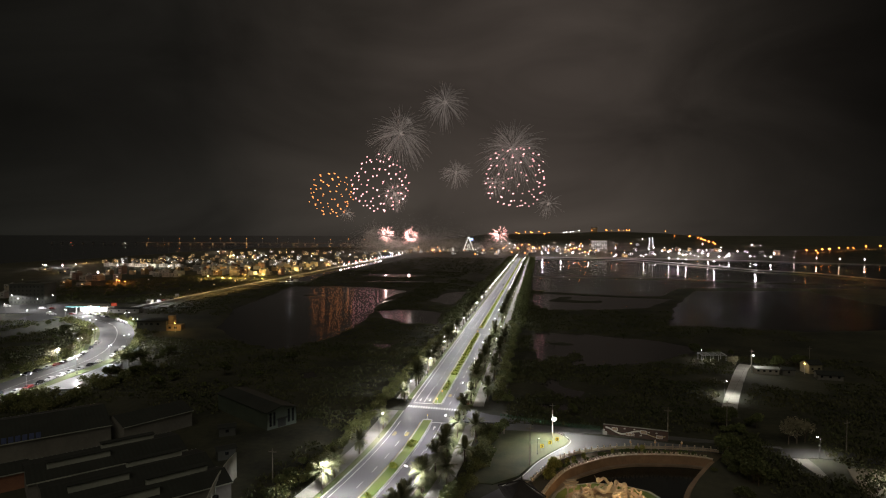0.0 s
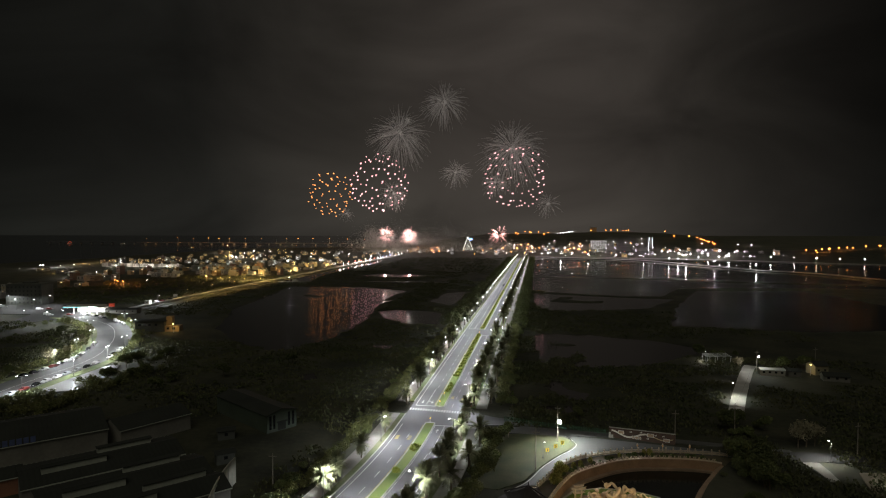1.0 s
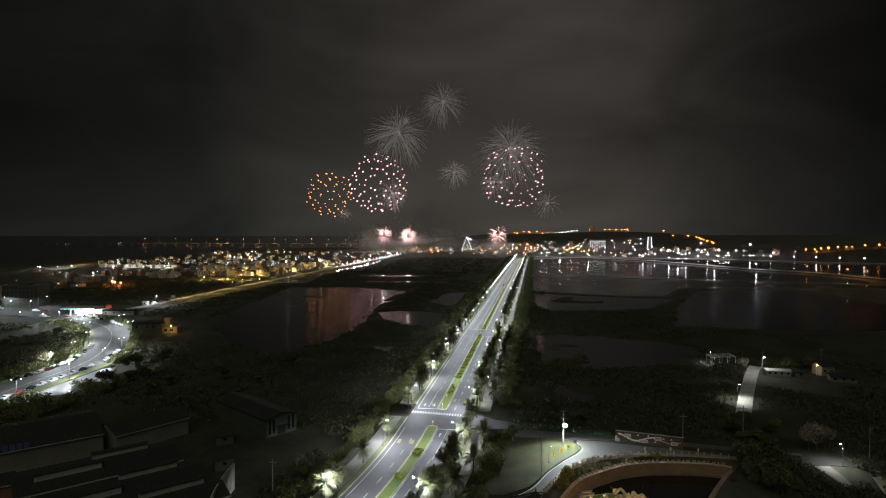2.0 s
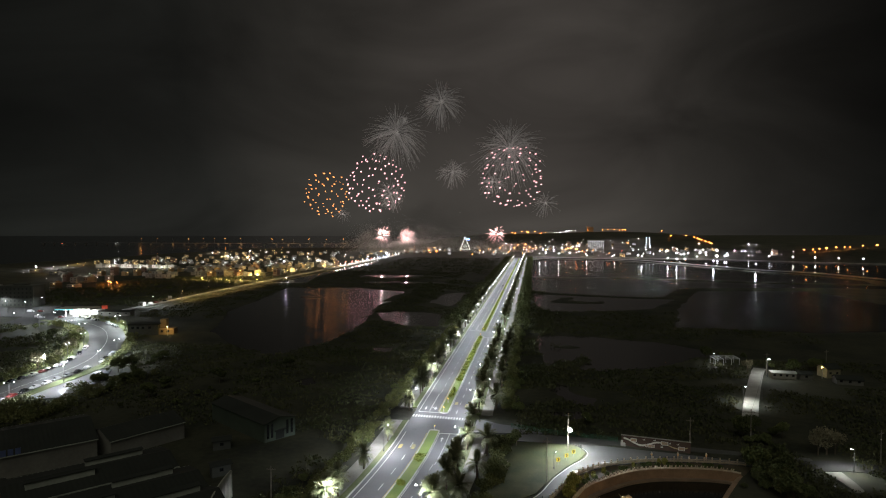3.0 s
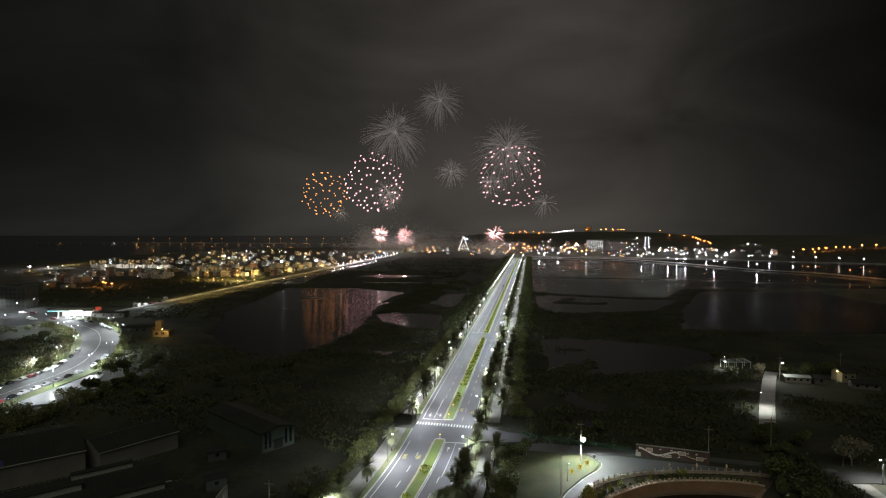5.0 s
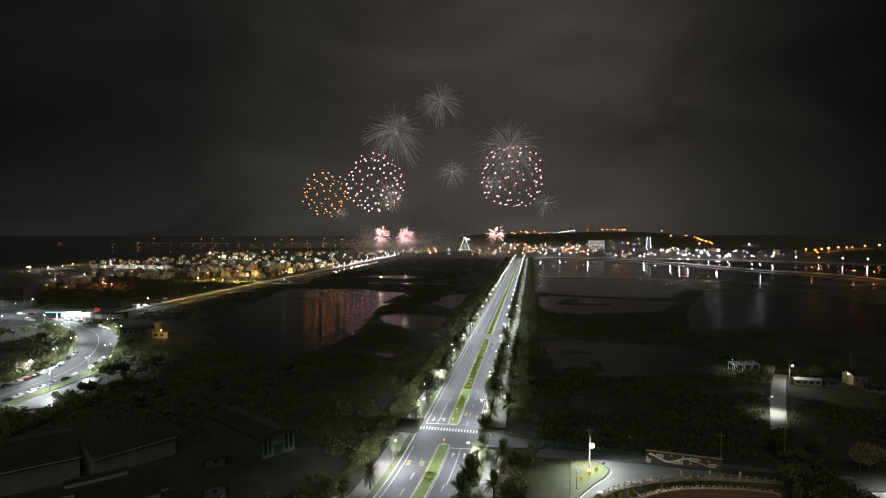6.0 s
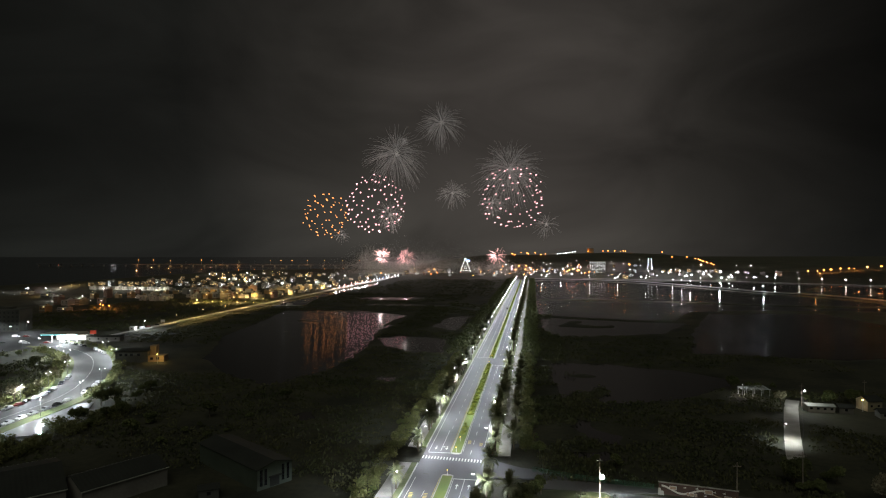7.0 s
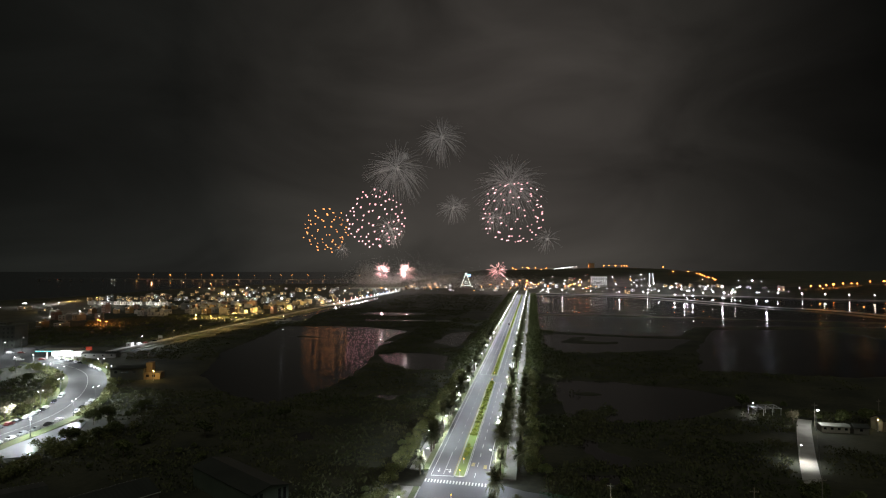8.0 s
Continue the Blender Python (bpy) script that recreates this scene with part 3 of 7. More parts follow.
# ---- park road, path and yard on the east side ----
bm = bmesh.new()
prism(bm, [(32, 163), (36.3, 174), (41.4, 183), (45, 188), (46.9, 193), (45.5, 197), (43, 200), (54, 199), (63, 197.6), (80, 195), (92, 192), (92, 189.5), (78, 190.5), (66, 189.5), (55, 185.5), (47, 180.8), (42, 175.4), (36, 161), (26, 146), (20, 146)], -0.3, 0.0)
park_road = struct("park_road", bm, ASPHALT, "grey asphalt park road bending past the pond", "road")
b = bmesh.new()
band(b, smooth_line([(27, 157), (32, 163.6), (36.3, 174), (41.4, 183), (45, 188), (46.7, 192.5), (45.4, 196.6)], 1.0), 0.1, 0.32, 0.003, 0.010)
part("edge_line", b, PAINT, park_road)
b = bmesh.new()
box(b, 50.0, 54.5, 186.3, 186.55, 0.003, 0.010)
part("stop_line", b, PAINT, park_road)
b = bmesh.new()
prism(b, [(41.8, 178.2), (43.3, 178.6), (43.0, 180.0), (41.5, 179.6)], 0.003, 0.010)
part("bicycle_mark", b, PAINT, park_road)
bm = bmesh.new()
prism(bm, [(18, 200), (42, 199.5), (58, 201), (110, 196), (110, 198), (58, 205), (30, 207)], -0.3, -0.03)
struct("lane_by_fence", bm, ASPHALT_OLD, "narrow pale lane along the park fence", "pavement")
bm = bmesh.new()
band(bm, smooth_line([(106, 233), (109, 241), (117, 262), (132, 299), (138, 312)], 4), -2.6, 2.6, -0.4, 0.05)
struct("farm_path", bm, CONCRETE, "pale concrete path lit by a lamp", "path")
bm = bmesh.new()
prism(bm, [(109.4, 188.4), (113.9, 188.8), (114.0, 182), (113.6, 176.6), (111.2, 176.2), (110.6, 182)], -0.3, 0.04)
struct("yard", bm, CONCRETE, "pale concrete yard beside the trees", "pavement")
bm = bmesh.new()
band(bm, smooth_line([(106, 191.5), (113, 193), (121, 193), (150, 188)], 4), -3.6, 3.6, -0.3, 0.02)
struct("yard_road", bm, MATS["dark_asphalt"], "short asphalt road beyond the yard", "road")
bm = bmesh.new()
prism(bm, [(117.5, 166), (119.5, 176), (121.5, 183), (128, 184), (140, 177), (135, 160), (122, 156)], -0.3, 0.03)
struct("dirt_lot", bm, mat("packed_earth", (0.22, 0.19, 0.14), (0.15, 0.13, 0.10), 0.95, scale=0.15, fine=12), "bare packed earth lot", "ground")

# ---- dike road and far promenade on the east side ----
DIKE = smooth_line([(20, 1330), (62, 1345), (150, 1315), (250, 1250), (334, 1092), (381, 991), (436, 932), (474, 828), (500, 740)], 12)
bm = bmesh.new()
band(bm, DIKE, -5.5, 5.5, -1.0, 1.0)
struct("dike_road", bm, mat("dark_asphalt", (0.045, 0.045, 0.045), (0.03, 0.03, 0.03), 0.85, scale=0.1, fine=14), "raised dike road between two waters", "road")
b = bmesh.new()
band(b, DIKE, -6.1, -5.7, -1.0, 1.9)
struct("dike_parapet", b, CONCRETE, "low concrete parapet on the dike road", "wall")
PROM = smooth_line([(150, 1395), (262, 1350), (356, 1337), (450, 1308), (540, 1261), (673, 1192), (860, 1090)], 15)
bm = bmesh.new()
band(bm, PROM, -7, 5, -1.0, 0.8)
struct("promenade", bm, PAVING, "pale waterside promenade under white lamps", "pavement")


# ---- plants ----
def leaf_cloud(rng, blobs, count, size):
    """Many small leaf quads round some centres."""
    b = bmesh.new()
    for _ in range(count):
        c, r = rng.choice(blobs)
        d = Vector((rng.gauss(0, 1), rng.gauss(0, 1), rng.gauss(0, 0.8)))
        d = d.normalized() * r * (0.55 + 0.5 * rng.random())
        p = Vector(c) + d
        u = Vector((rng.gauss(0, 1), rng.gauss(0, 1), rng.gauss(0, 0.6))).normalized()
        v = u.cross(Vector((rng.gauss(0, 1), rng.gauss(0, 1), rng.gauss(0, 1)))).normalized()
        s = size * (0.6 + 0.8 * rng.random())
        vs = [b.verts.new(p + u * s * a + v * s * 0.6 * e) for a, e in ((-1, 0), (0, -1), (1, 0), (0, 1))]
        b.faces.new(vs)
    return b


def make_tree(name, label, seed, height, spread, leaf, count=700, size=0.33, bare=0.0):
    rng = random.Random(seed)
    root = thing(name, label, "tree", "trees beside the avenue")
    b = bmesh.new()
    top = Vector((rng.uniform(-0.3, 0.3), rng.uniform(-0.3, 0.3), height * 0.5))
    tube(b, (0, 0, -0.4), top, 0.20, 0.13, 7)
    blobs = []
    for k in range(7):
        w = 2 * math.pi * k / 7 + rng.uniform(-0.3, 0.3)
        tip = Vector((math.cos(w) * spread * rng.uniform(0.35, 0.75), math.sin(w) * spread * rng.uniform(0.35, 0.75), height * rng.uniform(0.55, 0.85)))
        tube(b, top * rng.uniform(0.6, 1.0), tip, 0.09, 0.03, 5)
        blobs.append((tip, spread * rng.uniform(0.32, 0.5)))
    blobs.append((Vector((0, 0, height * 0.85)), spread * 0.45))
    part("trunk", b, BARK, root)
    part("crown", leaf_cloud(rng, blobs, count, size), leaf, root)
    return root


def make_bush(seed, r, leaf, count=220, name="bush", label="low dark green bush on rough ground"):
    rng = random.Random(seed)
    root = thing(name, label, "bush", "bushes")
    blobs = [(Vector((rng.uniform(-r, r) * 0.5, rng.uniform(-r, r) * 0.5, r * 0.55)), r * 0.6) for _ in range(4)]
    b = bmesh.new()
    for c, rr in blobs:
        tube(b, (0, 0, -0.3), c, 0.05, 0.02, 4)
    part("stems", b, BARK, root)
    part("leaves", leaf_cloud(rng, blobs, count, 0.28), leaf, root)
    return root


def frond_mesh(rng, length, droop, ribs=6, leaflets=12):
    """One feathered palm leaf, growing along +x from the origin: a tapered rib with slender leaflets on both sides."""
    def at(t):
        return Vector((length * t * (1 - 0.14 * t * droop), 0, length * (0.40 * t - droop * 0.66 * t * t)))
    b = bmesh.new()
    for i in range(ribs):
        r0, r1 = 0.05 * (1 - i / ribs) + 0.008, 0.05 * (1 - (i + 1) / ribs) + 0.008
        tube(b, at(i / ribs), at((i + 1) / ribs), r0, r1, 3, False)
    for k in range(leaflets):
        t = 0.12 + 0.88 * k / (leaflets - 1)
        p, d = at(t), (at(min(1, t + 0.04)) - at(t - 0.04)).normalized()
        w = length * 0.21 * (math.sin(math.pi * min(1, 0.22 + 0.74 * t)) + 0.12)
        for s in (-1, 1):
            q = p + d * w * rng.uniform(0.55, 0.95) + Vector((0, s * w * rng.uniform(0.75, 1.0), w * rng.uniform(-0.55, 0.12)))
            b.faces.new([b.verts.new(p - d * 0.10), b.verts.new(p + d * 0.13), b.verts.new(q + d * 0.06), b.verts.new(q - d * 0.04)])
    return b


def crown_turns(rng, count):
    """Poses of the leaves of one crown: upright ones in the heart, arching ones round it, hanging ones below."""
    for k in range(count):
        tier = k % 4
        yield tier, (0, -62 + 28 * tier + rng.uniform(-9, 9), k * 137.5 + rng.uniform(-9, 9))


DROOPS = (0.25, 0.6, 0.95, 1.25)


def make_palm(seed, height, length):
    rng = random.Random(seed)
    root = thing("palm_tree", "date palm with feathered crown beside the avenue", "palm tree", "palms along the avenue")
    b = bmesh.new()
    p = Vector((0, 0, -0.3))
    for k in range(9):
        q = Vector((0.05 * math.sin(seed + k), 0.05 * math.cos(seed * 2 + k), height * (k + 1) / 9))
        tube(b, p, q, 0.24 - 0.006 * k, 0.29 - 0.006 * k, 8)
        p = q
    part("trunk", b, BARK, root)
    kinds = [mesh_of(frond_mesh(rng, length, d), "frond", FROND) for d in DROOPS]
    for tier, (rx, ry, rz) in crown_turns(rng, 40):
        piece("frond", kinds[tier], root, pose(0, 0, height - 0.08 * tier, rx, ry, rz))
    return root


def make_joined_palm(seed, height, length):
    rng = random.Random(seed)
    root = thing("palm_tree", "date palm with feathered crown beside the avenue", "palm tree", "palms along the avenue")
    b = bmesh.new()
    tube(b, (0, 0, -0.3), (0.05, 0.1, height), 0.27, 0.21, 7)
    part("trunk", b, BARK, root)
    b = bmesh.new()
    for tier, (rx, ry, rz) in crown_turns(rng, 40):
        f = frond_mesh(rng, length, DROOPS[tier], 4, 10)
        f.transform(pose(0, 0, height - 0.08 * tier, rx, ry, rz))
        me = bpy.data.meshes.new("frond_tmp")
        f.to_mesh(me)
        f.free()
        b.from_mesh(me)
        bpy.data.meshes.remove(me)
    part("crown", b, FROND, root)
    return root


PALMS = [make_palm(3, 4.6, 3.6), make_palm(5, 5.3, 3.7)]
FAR_PALMS = [make_joined_palm(11, 4.7, 3.6), make_joined_palm(12, 5.4, 3.8)]


def once(protos, used, k, m):
    """Puts the first copy where the model itself can stand, the others as copies."""
    p = protos[k % len(protos)]
    if p.name not in used:
        used.add(p.name)
        p.matrix_basis = m
        return p
    return copy_thing(p, m)


used = set()
west_palms = [148, 155, 172.1, 193.7, 225, 247, 250.5, 253.5, 256.5, 271, 287, 298, 301, 304, 312, 330, 343, 347, 352, 366]
east_palms = [131, 136, 138.5, 149.4, 150.6, 162.6, 171, 173.2, 177.5, 190, 207.2, 226.6, 247, 250.5, 253.5, 257, 267, 284, 289, 296, 301, 305, 318, 322, 336, 346, 352, 355]
k = 0
for side, ys in ((-12.6, west_palms), (12.3, east_palms), (18.4, [131, 152, 169, 187, 232, 261, 279, 296, 312, 330, 346, 366])):
    for y in ys:
        near = y < 230
        m = pose(mid(y) + side + RNG.uniform(-0.5, 0.5), y, 0.1, 0, 0, RNG.uniform(0, 360)) @ Matrix.Diagonal((*[RNG.uniform(0.85, 1.15)] * 3, 1))
        once(PALMS if near and side < 15 else FAR_PALMS, used, k, m)
        k += 1
for side in (-13.2, 12.2):
    y = 398.0 if side < 0 else 404.0
    while y < 1290:
        y += RNG.uniform(9, 16)
        once(FAR_PALMS, used, k, pose(mid(y) + side, y, 0.1, 0, 0, RNG.uniform(0, 360)) @ Matrix.Diagonal((*[RNG.uniform(0.9, 1.25)] * 3, 1)))
        k += 1

TREES = [
    make_tree("broadleaf_tree", "bushy dark green tree beside the footway", 21, 6.5, 3.4, LEAF, 1300, 0.36),
    make_tree("broadleaf_tree", "bushy dark green tree beside the footway", 22, 5.2, 2.9, LEAF, 1100, 0.34),
    make_tree("broadleaf_tree", "low spreading dark green tree", 23, 4.2, 3.2, LEAF, 1100, 0.34),
    make_tree("broadleaf_tree", "tall dark green tree on rough ground", 24, 8.5, 4.2, LEAF, 1700, 0.42),
]
BUSHES = [make_bush(31, 1.5, SHRUB), make_bush(32, 1.1, SHRUB, 160), make_bush(33, 2.0, SHRUB, 300)]
# rows behind both footways
for side, lo, hi, gap in ((-1, 20.5, 25.5, 4.6), (1, 20.0, 27.0, 3.4)):
    y = 126.0
    while y < 400:
        y += RNG.uniform(0.6, 1.4) * gap
        if side > 0 and 200 < y < 226:
            continue
        o = RNG.uniform(lo, hi) + (0.6 if y < 214 else -1.0 if side < 0 else 0)
        if side > 0 and y < 168 and o > 22:
            o = RNG.uniform(19.5, 22)
        s = RNG.uniform(0.45, 0.8) if side < 0 else RNG.uniform(0.7, 1.25)
        m = pose(mid(y) + side * o, y, -0.25, 0, 0, RNG.uniform(0, 360)) @ Matrix.Diagonal((s, s, s, 1))
        kk = RNG.randrange(5)
        once(TREES[:3], used, kk, m) if kk < 3 else once(BUSHES, used, kk, m)
for _ in range(16):
    y = RNG.uniform(132, 212)
    s = RNG.uniform(0.5, 1.0)
    once(BUSHES, used, RNG.randrange(3), pose(mid(y) - RNG.uniform(18.4, 22.5), y, -0.2, 0, 0, RNG.uniform(0, 360)) @ Matrix.Diagonal((s, s, s, 1)))
# dense growth behind both footways
VERGE_LEAF = mat("verge_leaves", (0.085, 0.10, 0.028), (0.165, 0.165, 0.062), 0.85, scale=0.25, fine=9)
for side in (-1, 1):
    rng = random.Random(77 + side)
    blobs = []
    y = 124.0
    while y < 402:
        if not (side > 0 and 198 < y < 228) and not (side < 0 and 208 < y < 216):
            for _ in range(2):
                o = rng.uniform(18.6, 23.5) if side < 0 else rng.uniform(20.0, 24.5)
                blobs.append((Vector((mid(y) + side * o, y + rng.uniform(-1, 1), rng.uniform(0.3, 1.7 if side < 0 else 2.6))), rng.uniform(0.8, 1.7)))
        y += rng.uniform(1.2, 2.4)
    tagged(new("verge_growth", mesh_of(leaf_cloud(rng, blobs, 44000, 0.21), "verge_growth", VERGE_LEAF)), "dense olive-green bushy growth behind the footway", "bushes", kind="stuff")
# shrubs along the curving street
rng = random.Random(83)
blobs = []
for k, p in enumerate(WEST[10:-14]):
    d = (WEST[k + 11] - WEST[k + 9]).normalized()
    for side, n in ((-1, 4), (1, 2)):
        for _ in range(n):
            o = rng.uniform(12.5, 19.0) if side < 0 else rng.uniform(11.5, 15.0)
            if side > 0 and p.y < 268:
                continue
            q = p + Vector((d.y, -d.x)) * side * o
            blobs.append((Vector((q.x + rng.uniform(-1, 1), q.y + rng.uniform(-1, 1), rng.uniform(0.4, 2.4))), rng.uniform(0.8, 1.9)))
for x0, x1, y0, y1, n in ((-165, -138, 190, 217, 150), (-149, -137, 217, 262, 70), (-158, -152, 232, 238, 10)):
    for _ in range(n):
        blobs.append((Vector((rng.uniform(x0, x1), rng.uniform(y0, y1), rng.uniform(0.3, 2.2))), rng.uniform(1.0, 2.1)))
tagged(new("street_shrubs", mesh_of(leaf_cloud(rng, blobs, 42000, 0.32), "street_shrubs", VERGE_LEAF)), "dense olive-green shrubs along the curving street", "bushes", kind="stuff")
# the belt goes on, too far off to tell trees apart
for side, nm in ((-1, "tree_belt"), (1, "tree_belt")):
    rng = random.Random(90 + side)
    blobs = []
    y = 400.0
    while y < 1310:
        for _ in range(3):
            blobs.append((Vector((mid(y) + side * rng.uniform(18.5, 28), y + rng.uniform(-2, 2), rng.uniform(1.2, 5.0))), rng.uniform(1.2, 2.6)))
        y += rng.uniform(2.0, 4.0)
    ob = new(nm, mesh_of(leaf_cloud(rng, blobs, 30000, 0.45), nm, LEAF))
    tagged(ob, "continuous belt of dark trees along the avenue", "trees", kind="stuff")
# groves: by the yard, the plaza, the crossing and the workshops
GROVES = [
    (86, 98, 166, 198, 20, 0.95), (84, 100, 150, 176, 12, 0.9), (98, 106, 196, 212, 5, 0.9), (130, 150, 182, 198, 6, 0.7),
    (-164, -150, 262, 296, 14, 0.75), (-149, -138, 224, 256, 8, 0.75), (-208, -196, 190, 262, 10, 0.6), (-282, -242, 300, 336, 12, 0.8),
    (-420, -330, 470, 640, 34, 0.9), (-300, -290, 345, 392, 8, 0.7), (-480, -380, 560, 640, 16, 0.9), (138, 175, 304, 314, 8, 0.8),
    (-124, -82, 212, 290, 18, 0.7), (96, 110, 208, 238, 9, 0.75), (36, 60, 210, 232, 5, 0.5),
    (-159, -138, 190, 212, 18, 0.62), (-149, -139, 214, 262, 16, 0.62),
    (118, 138, 326, 336, 5, 0.9), (18.5, 23, 168, 200, 8, 0.75),
]
for x0, x1, y0, y1, n, s0 in GROVES:
    for _ in range(n):
        s = s0 * RNG.uniform(0.6, 1.25)
        x, y = RNG.uniform(x0, x1), RNG.uniform(y0, y1)
        if inside_distance(np.array([x]), np.array([y]), PONDS[0])[0] > -3:
            continue
        once(TREES, used, RNG.randrange(4), pose(x, y, -0.25, 0, 0, RNG.uniform(0, 360)) @ Matrix.Diagonal((s, s, s, 1)))

# lamp-lit trees: the lamp light is painted in as a paler leaf colour
pale = make_tree("pale_tree", "tree lit by a lamp, the light put into its pale leaf colour", 41, 5.0, 2.8, LIT_LEAF, 520, 0.26)
pale["group"] = "lamp-lit trees"
pale.matrix_basis = pose(113.5, 201, -0.2) @ Matrix.Diagonal((1, 1, 1.35, 1))
for x, y, s in ((116.2, 202.0, 1.2), (119.0, 203, 1.05), (129.5, 303, 0.9), (-199, 262, 1.2), (-214, 300, 1.1), (-205, 281, 0.8), (-240, 338, 0.9)):
    copy_thing(pale, pose(x, y, -0.2, 0, 0, x * 7) @ Matrix.Diagonal((s, s, s, 1)))

# clipped shrubs on the median
ball_bush = make_bush(51, 1.0, HEDGE, 260, "clipped_shrub", "rounded yellow-green clipped shrub on the median")
ball_bush["group"] = "median shrubs"
ball_bush.matrix_basis = pose(mid(163.5), 163.5, 0.15) @ Matrix.Diagonal((1.2, 1.3, 1.2, 1))
for y, s in ((143, 0.7), (146, 0.6), (180, 1.0), (182.5, 0.9), (128, 0.8)):
    copy_thing(ball_bush, pose(mid(y), y, 0.15, 0, 0, y * 31) @ Matrix.Diagonal((s, s * 1.5, s * 0.8, 1)))
y = 244.0
while y < 420:
    if not (372 < y < 394) and not (256 < y < 268):
        s = RNG.uniform(0.55, 0.95)
        copy_thing(ball_bush, pose(mid(y) + RNG.uniform(-0.3, 0.3), y, 0.15, 0, 0, y * 31) @ Matrix.Diagonal((s, s * 1.6, s * 0.8, 1)))
    y += RNG.uniform(2.0, 3.6)
rng = random.Random(57)
blobs = []
while y < 1290:
    if not (638 < y < 657 or 898 < y < 914):
        blobs.append((Vector((mid(y), y, 0.6)), rng.uniform(0.5, 0.9)))
    y += rng.uniform(2, 4.5)
tagged(new("median_hedge", mesh_of(leaf_cloud(rng, blobs, 9000, 0.26), "median_hedge", HEDGE)), "row of low clipped shrubs on the median", "hedge", kind="stuff")

# rough growth over the marsh and the empty plots
WEST_PTS = np.array([tuple(v) for v in WEST])
SCRUB = [
    (-335, -200, 235, 368, 3300, 1.7), (-205, -24, 118, 330, 5200, 0.7), (-470, -304, 470, 760, 3600, 1.9), (22, 200, 206, 330, 4200, 0.7), (94, 200, 120, 206, 3200, 1.3),
    (-92, -24, 300, 760, 3000, 0.6), (30, 200, 380, 500, 1800, 0.6), (-270, -60, 650, 900, 2300, 1.1), (20, 46, 205, 640, 2200, 1.4), (-272, -200, 420, 660, 1500, 0.8), (-240, -30, 860, 1320, 2600, 1.6),
]
rng = random.Random(61)
pts = []
for x0, x1, y0, y1, n, tall in SCRUB:
    for _ in range(n):
        pts.append((rng.uniform(x0, x1), rng.uniform(y0, y1), tall))
PX, PY = np.array([p[0] for p in pts]), np.array([p[1] for p in pts])
PZ = ground_height(PX, PY)
dw = np.min(np.hypot(PX[:, None] - WEST_PTS[None, :, 0], PY[:, None] - WEST_PTS[None, :, 1]), 1)
bare = (PZ < -0.55) | (dw < 15) | ((np.abs(PX - 118 - (PY - 262) * 0.4) < 5.5) & (PY > 220) & (PY < 316)) | ((PX > 108) & (PX < 122) & (PY < 199) & (PY > 174))
bare |= ((PX > 22) & (PX < 96) & (PY < 207)) | ((PX < -142) & (PX > -172) & (PY > 200) & (PY < 272)) | ((PX > -222) & (PX < -184) & (PY > 346) & (PY < 366)) | ((PX > 130) & (PX < 182) & (PY > 281) & (PY < 310))
bare |= (PX > -125) & (PX < -36) & (PY < 200) | ((PX > -300) & (PY < 450) & (PX < -274))
verts, faces = [], []
for (x, y, tall), no in zip(pts, bare):
    if no:
        continue
    k = noise.noise(Vector((x * 0.03, y * 0.03, 4.0)))
    if k < -0.25:
        continue
    h0 = tall * (0.5 + 1.1 * max(0, k + 0.25)) * rng.uniform(0.5, 1.3)
    for _ in range(7):
        a, r = rng.uniform(0, 6.28), rng.uniform(0.2, 0.55)
        px, py, pz = x + rng.gauss(0, 1.0), y + rng.gauss(0, 1.0), -0.25 + h0 * rng.random()
        i = len(verts)
        ca, sa, tilt = r * math.cos(a), r * math.sin(a), rng.uniform(-0.5, 0.5)
        verts += [(px - ca, py - sa, pz - tilt), (px + 0.4 * sa, py - 0.4 * ca, pz - 0.25), (px + ca, py + sa, pz + tilt), (px - 0.4 * sa, py + 0.4 * ca, pz + 0.45)]
        faces.append((i, i + 1, i + 2, i + 3))
me = bpy.data.meshes.new("scrub")
me.from_pydata(verts, [], faces)
me.materials.append(SCRUB_LEAF)
tagged(new("scrub", me), "rough dark scrub, reed and grass on marsh and plots", "scrub", kind="stuff")


# ---- lamps ----
def make_street_lamp(name, label, group, height, arm, glow, light, heads=1, head=0.55, material=POLE):
    root = thing(name, label, "street lamp", group)
    b = bmesh.new()
    tube(b, (0, 0, -0.3), (0, 0, height), 0.11, 0.07, 8)
    tube(b, (0, 0, -0.2), (0, 0, 0.5), 0.19, 0.17, 8)
    part("pole", b, material, root)
    for k in range(heads):
        s = 1 if k == 0 else -1
        b = bmesh.new()
        tube(b, (0, 0, height - 0.3), (s * arm, 0, height + 0.1), 0.06, 0.05, 6)
        part("arm", b, material, root)
        b = bmesh.new()
        box(b, s * arm - head * 0.5, s * arm + head * 0.5, -head * 0.35, head * 0.35, height + 0.12, height + 0.24)
        h = part("lamp_head", b, material, root)
        b = bmesh.new()
        # glass drawn larger than a real one, the lens glare put into its size
        ball(b, (s * arm, 0, height + 0.05), head * 0.45, 2, 0.6)
        part("lamp_glass", b, glow, h)
        if light:
            lo = new("lamp_light", light)
            lo.parent = root
            lo.location = (s * arm, 0, height - 0.3)
    return root


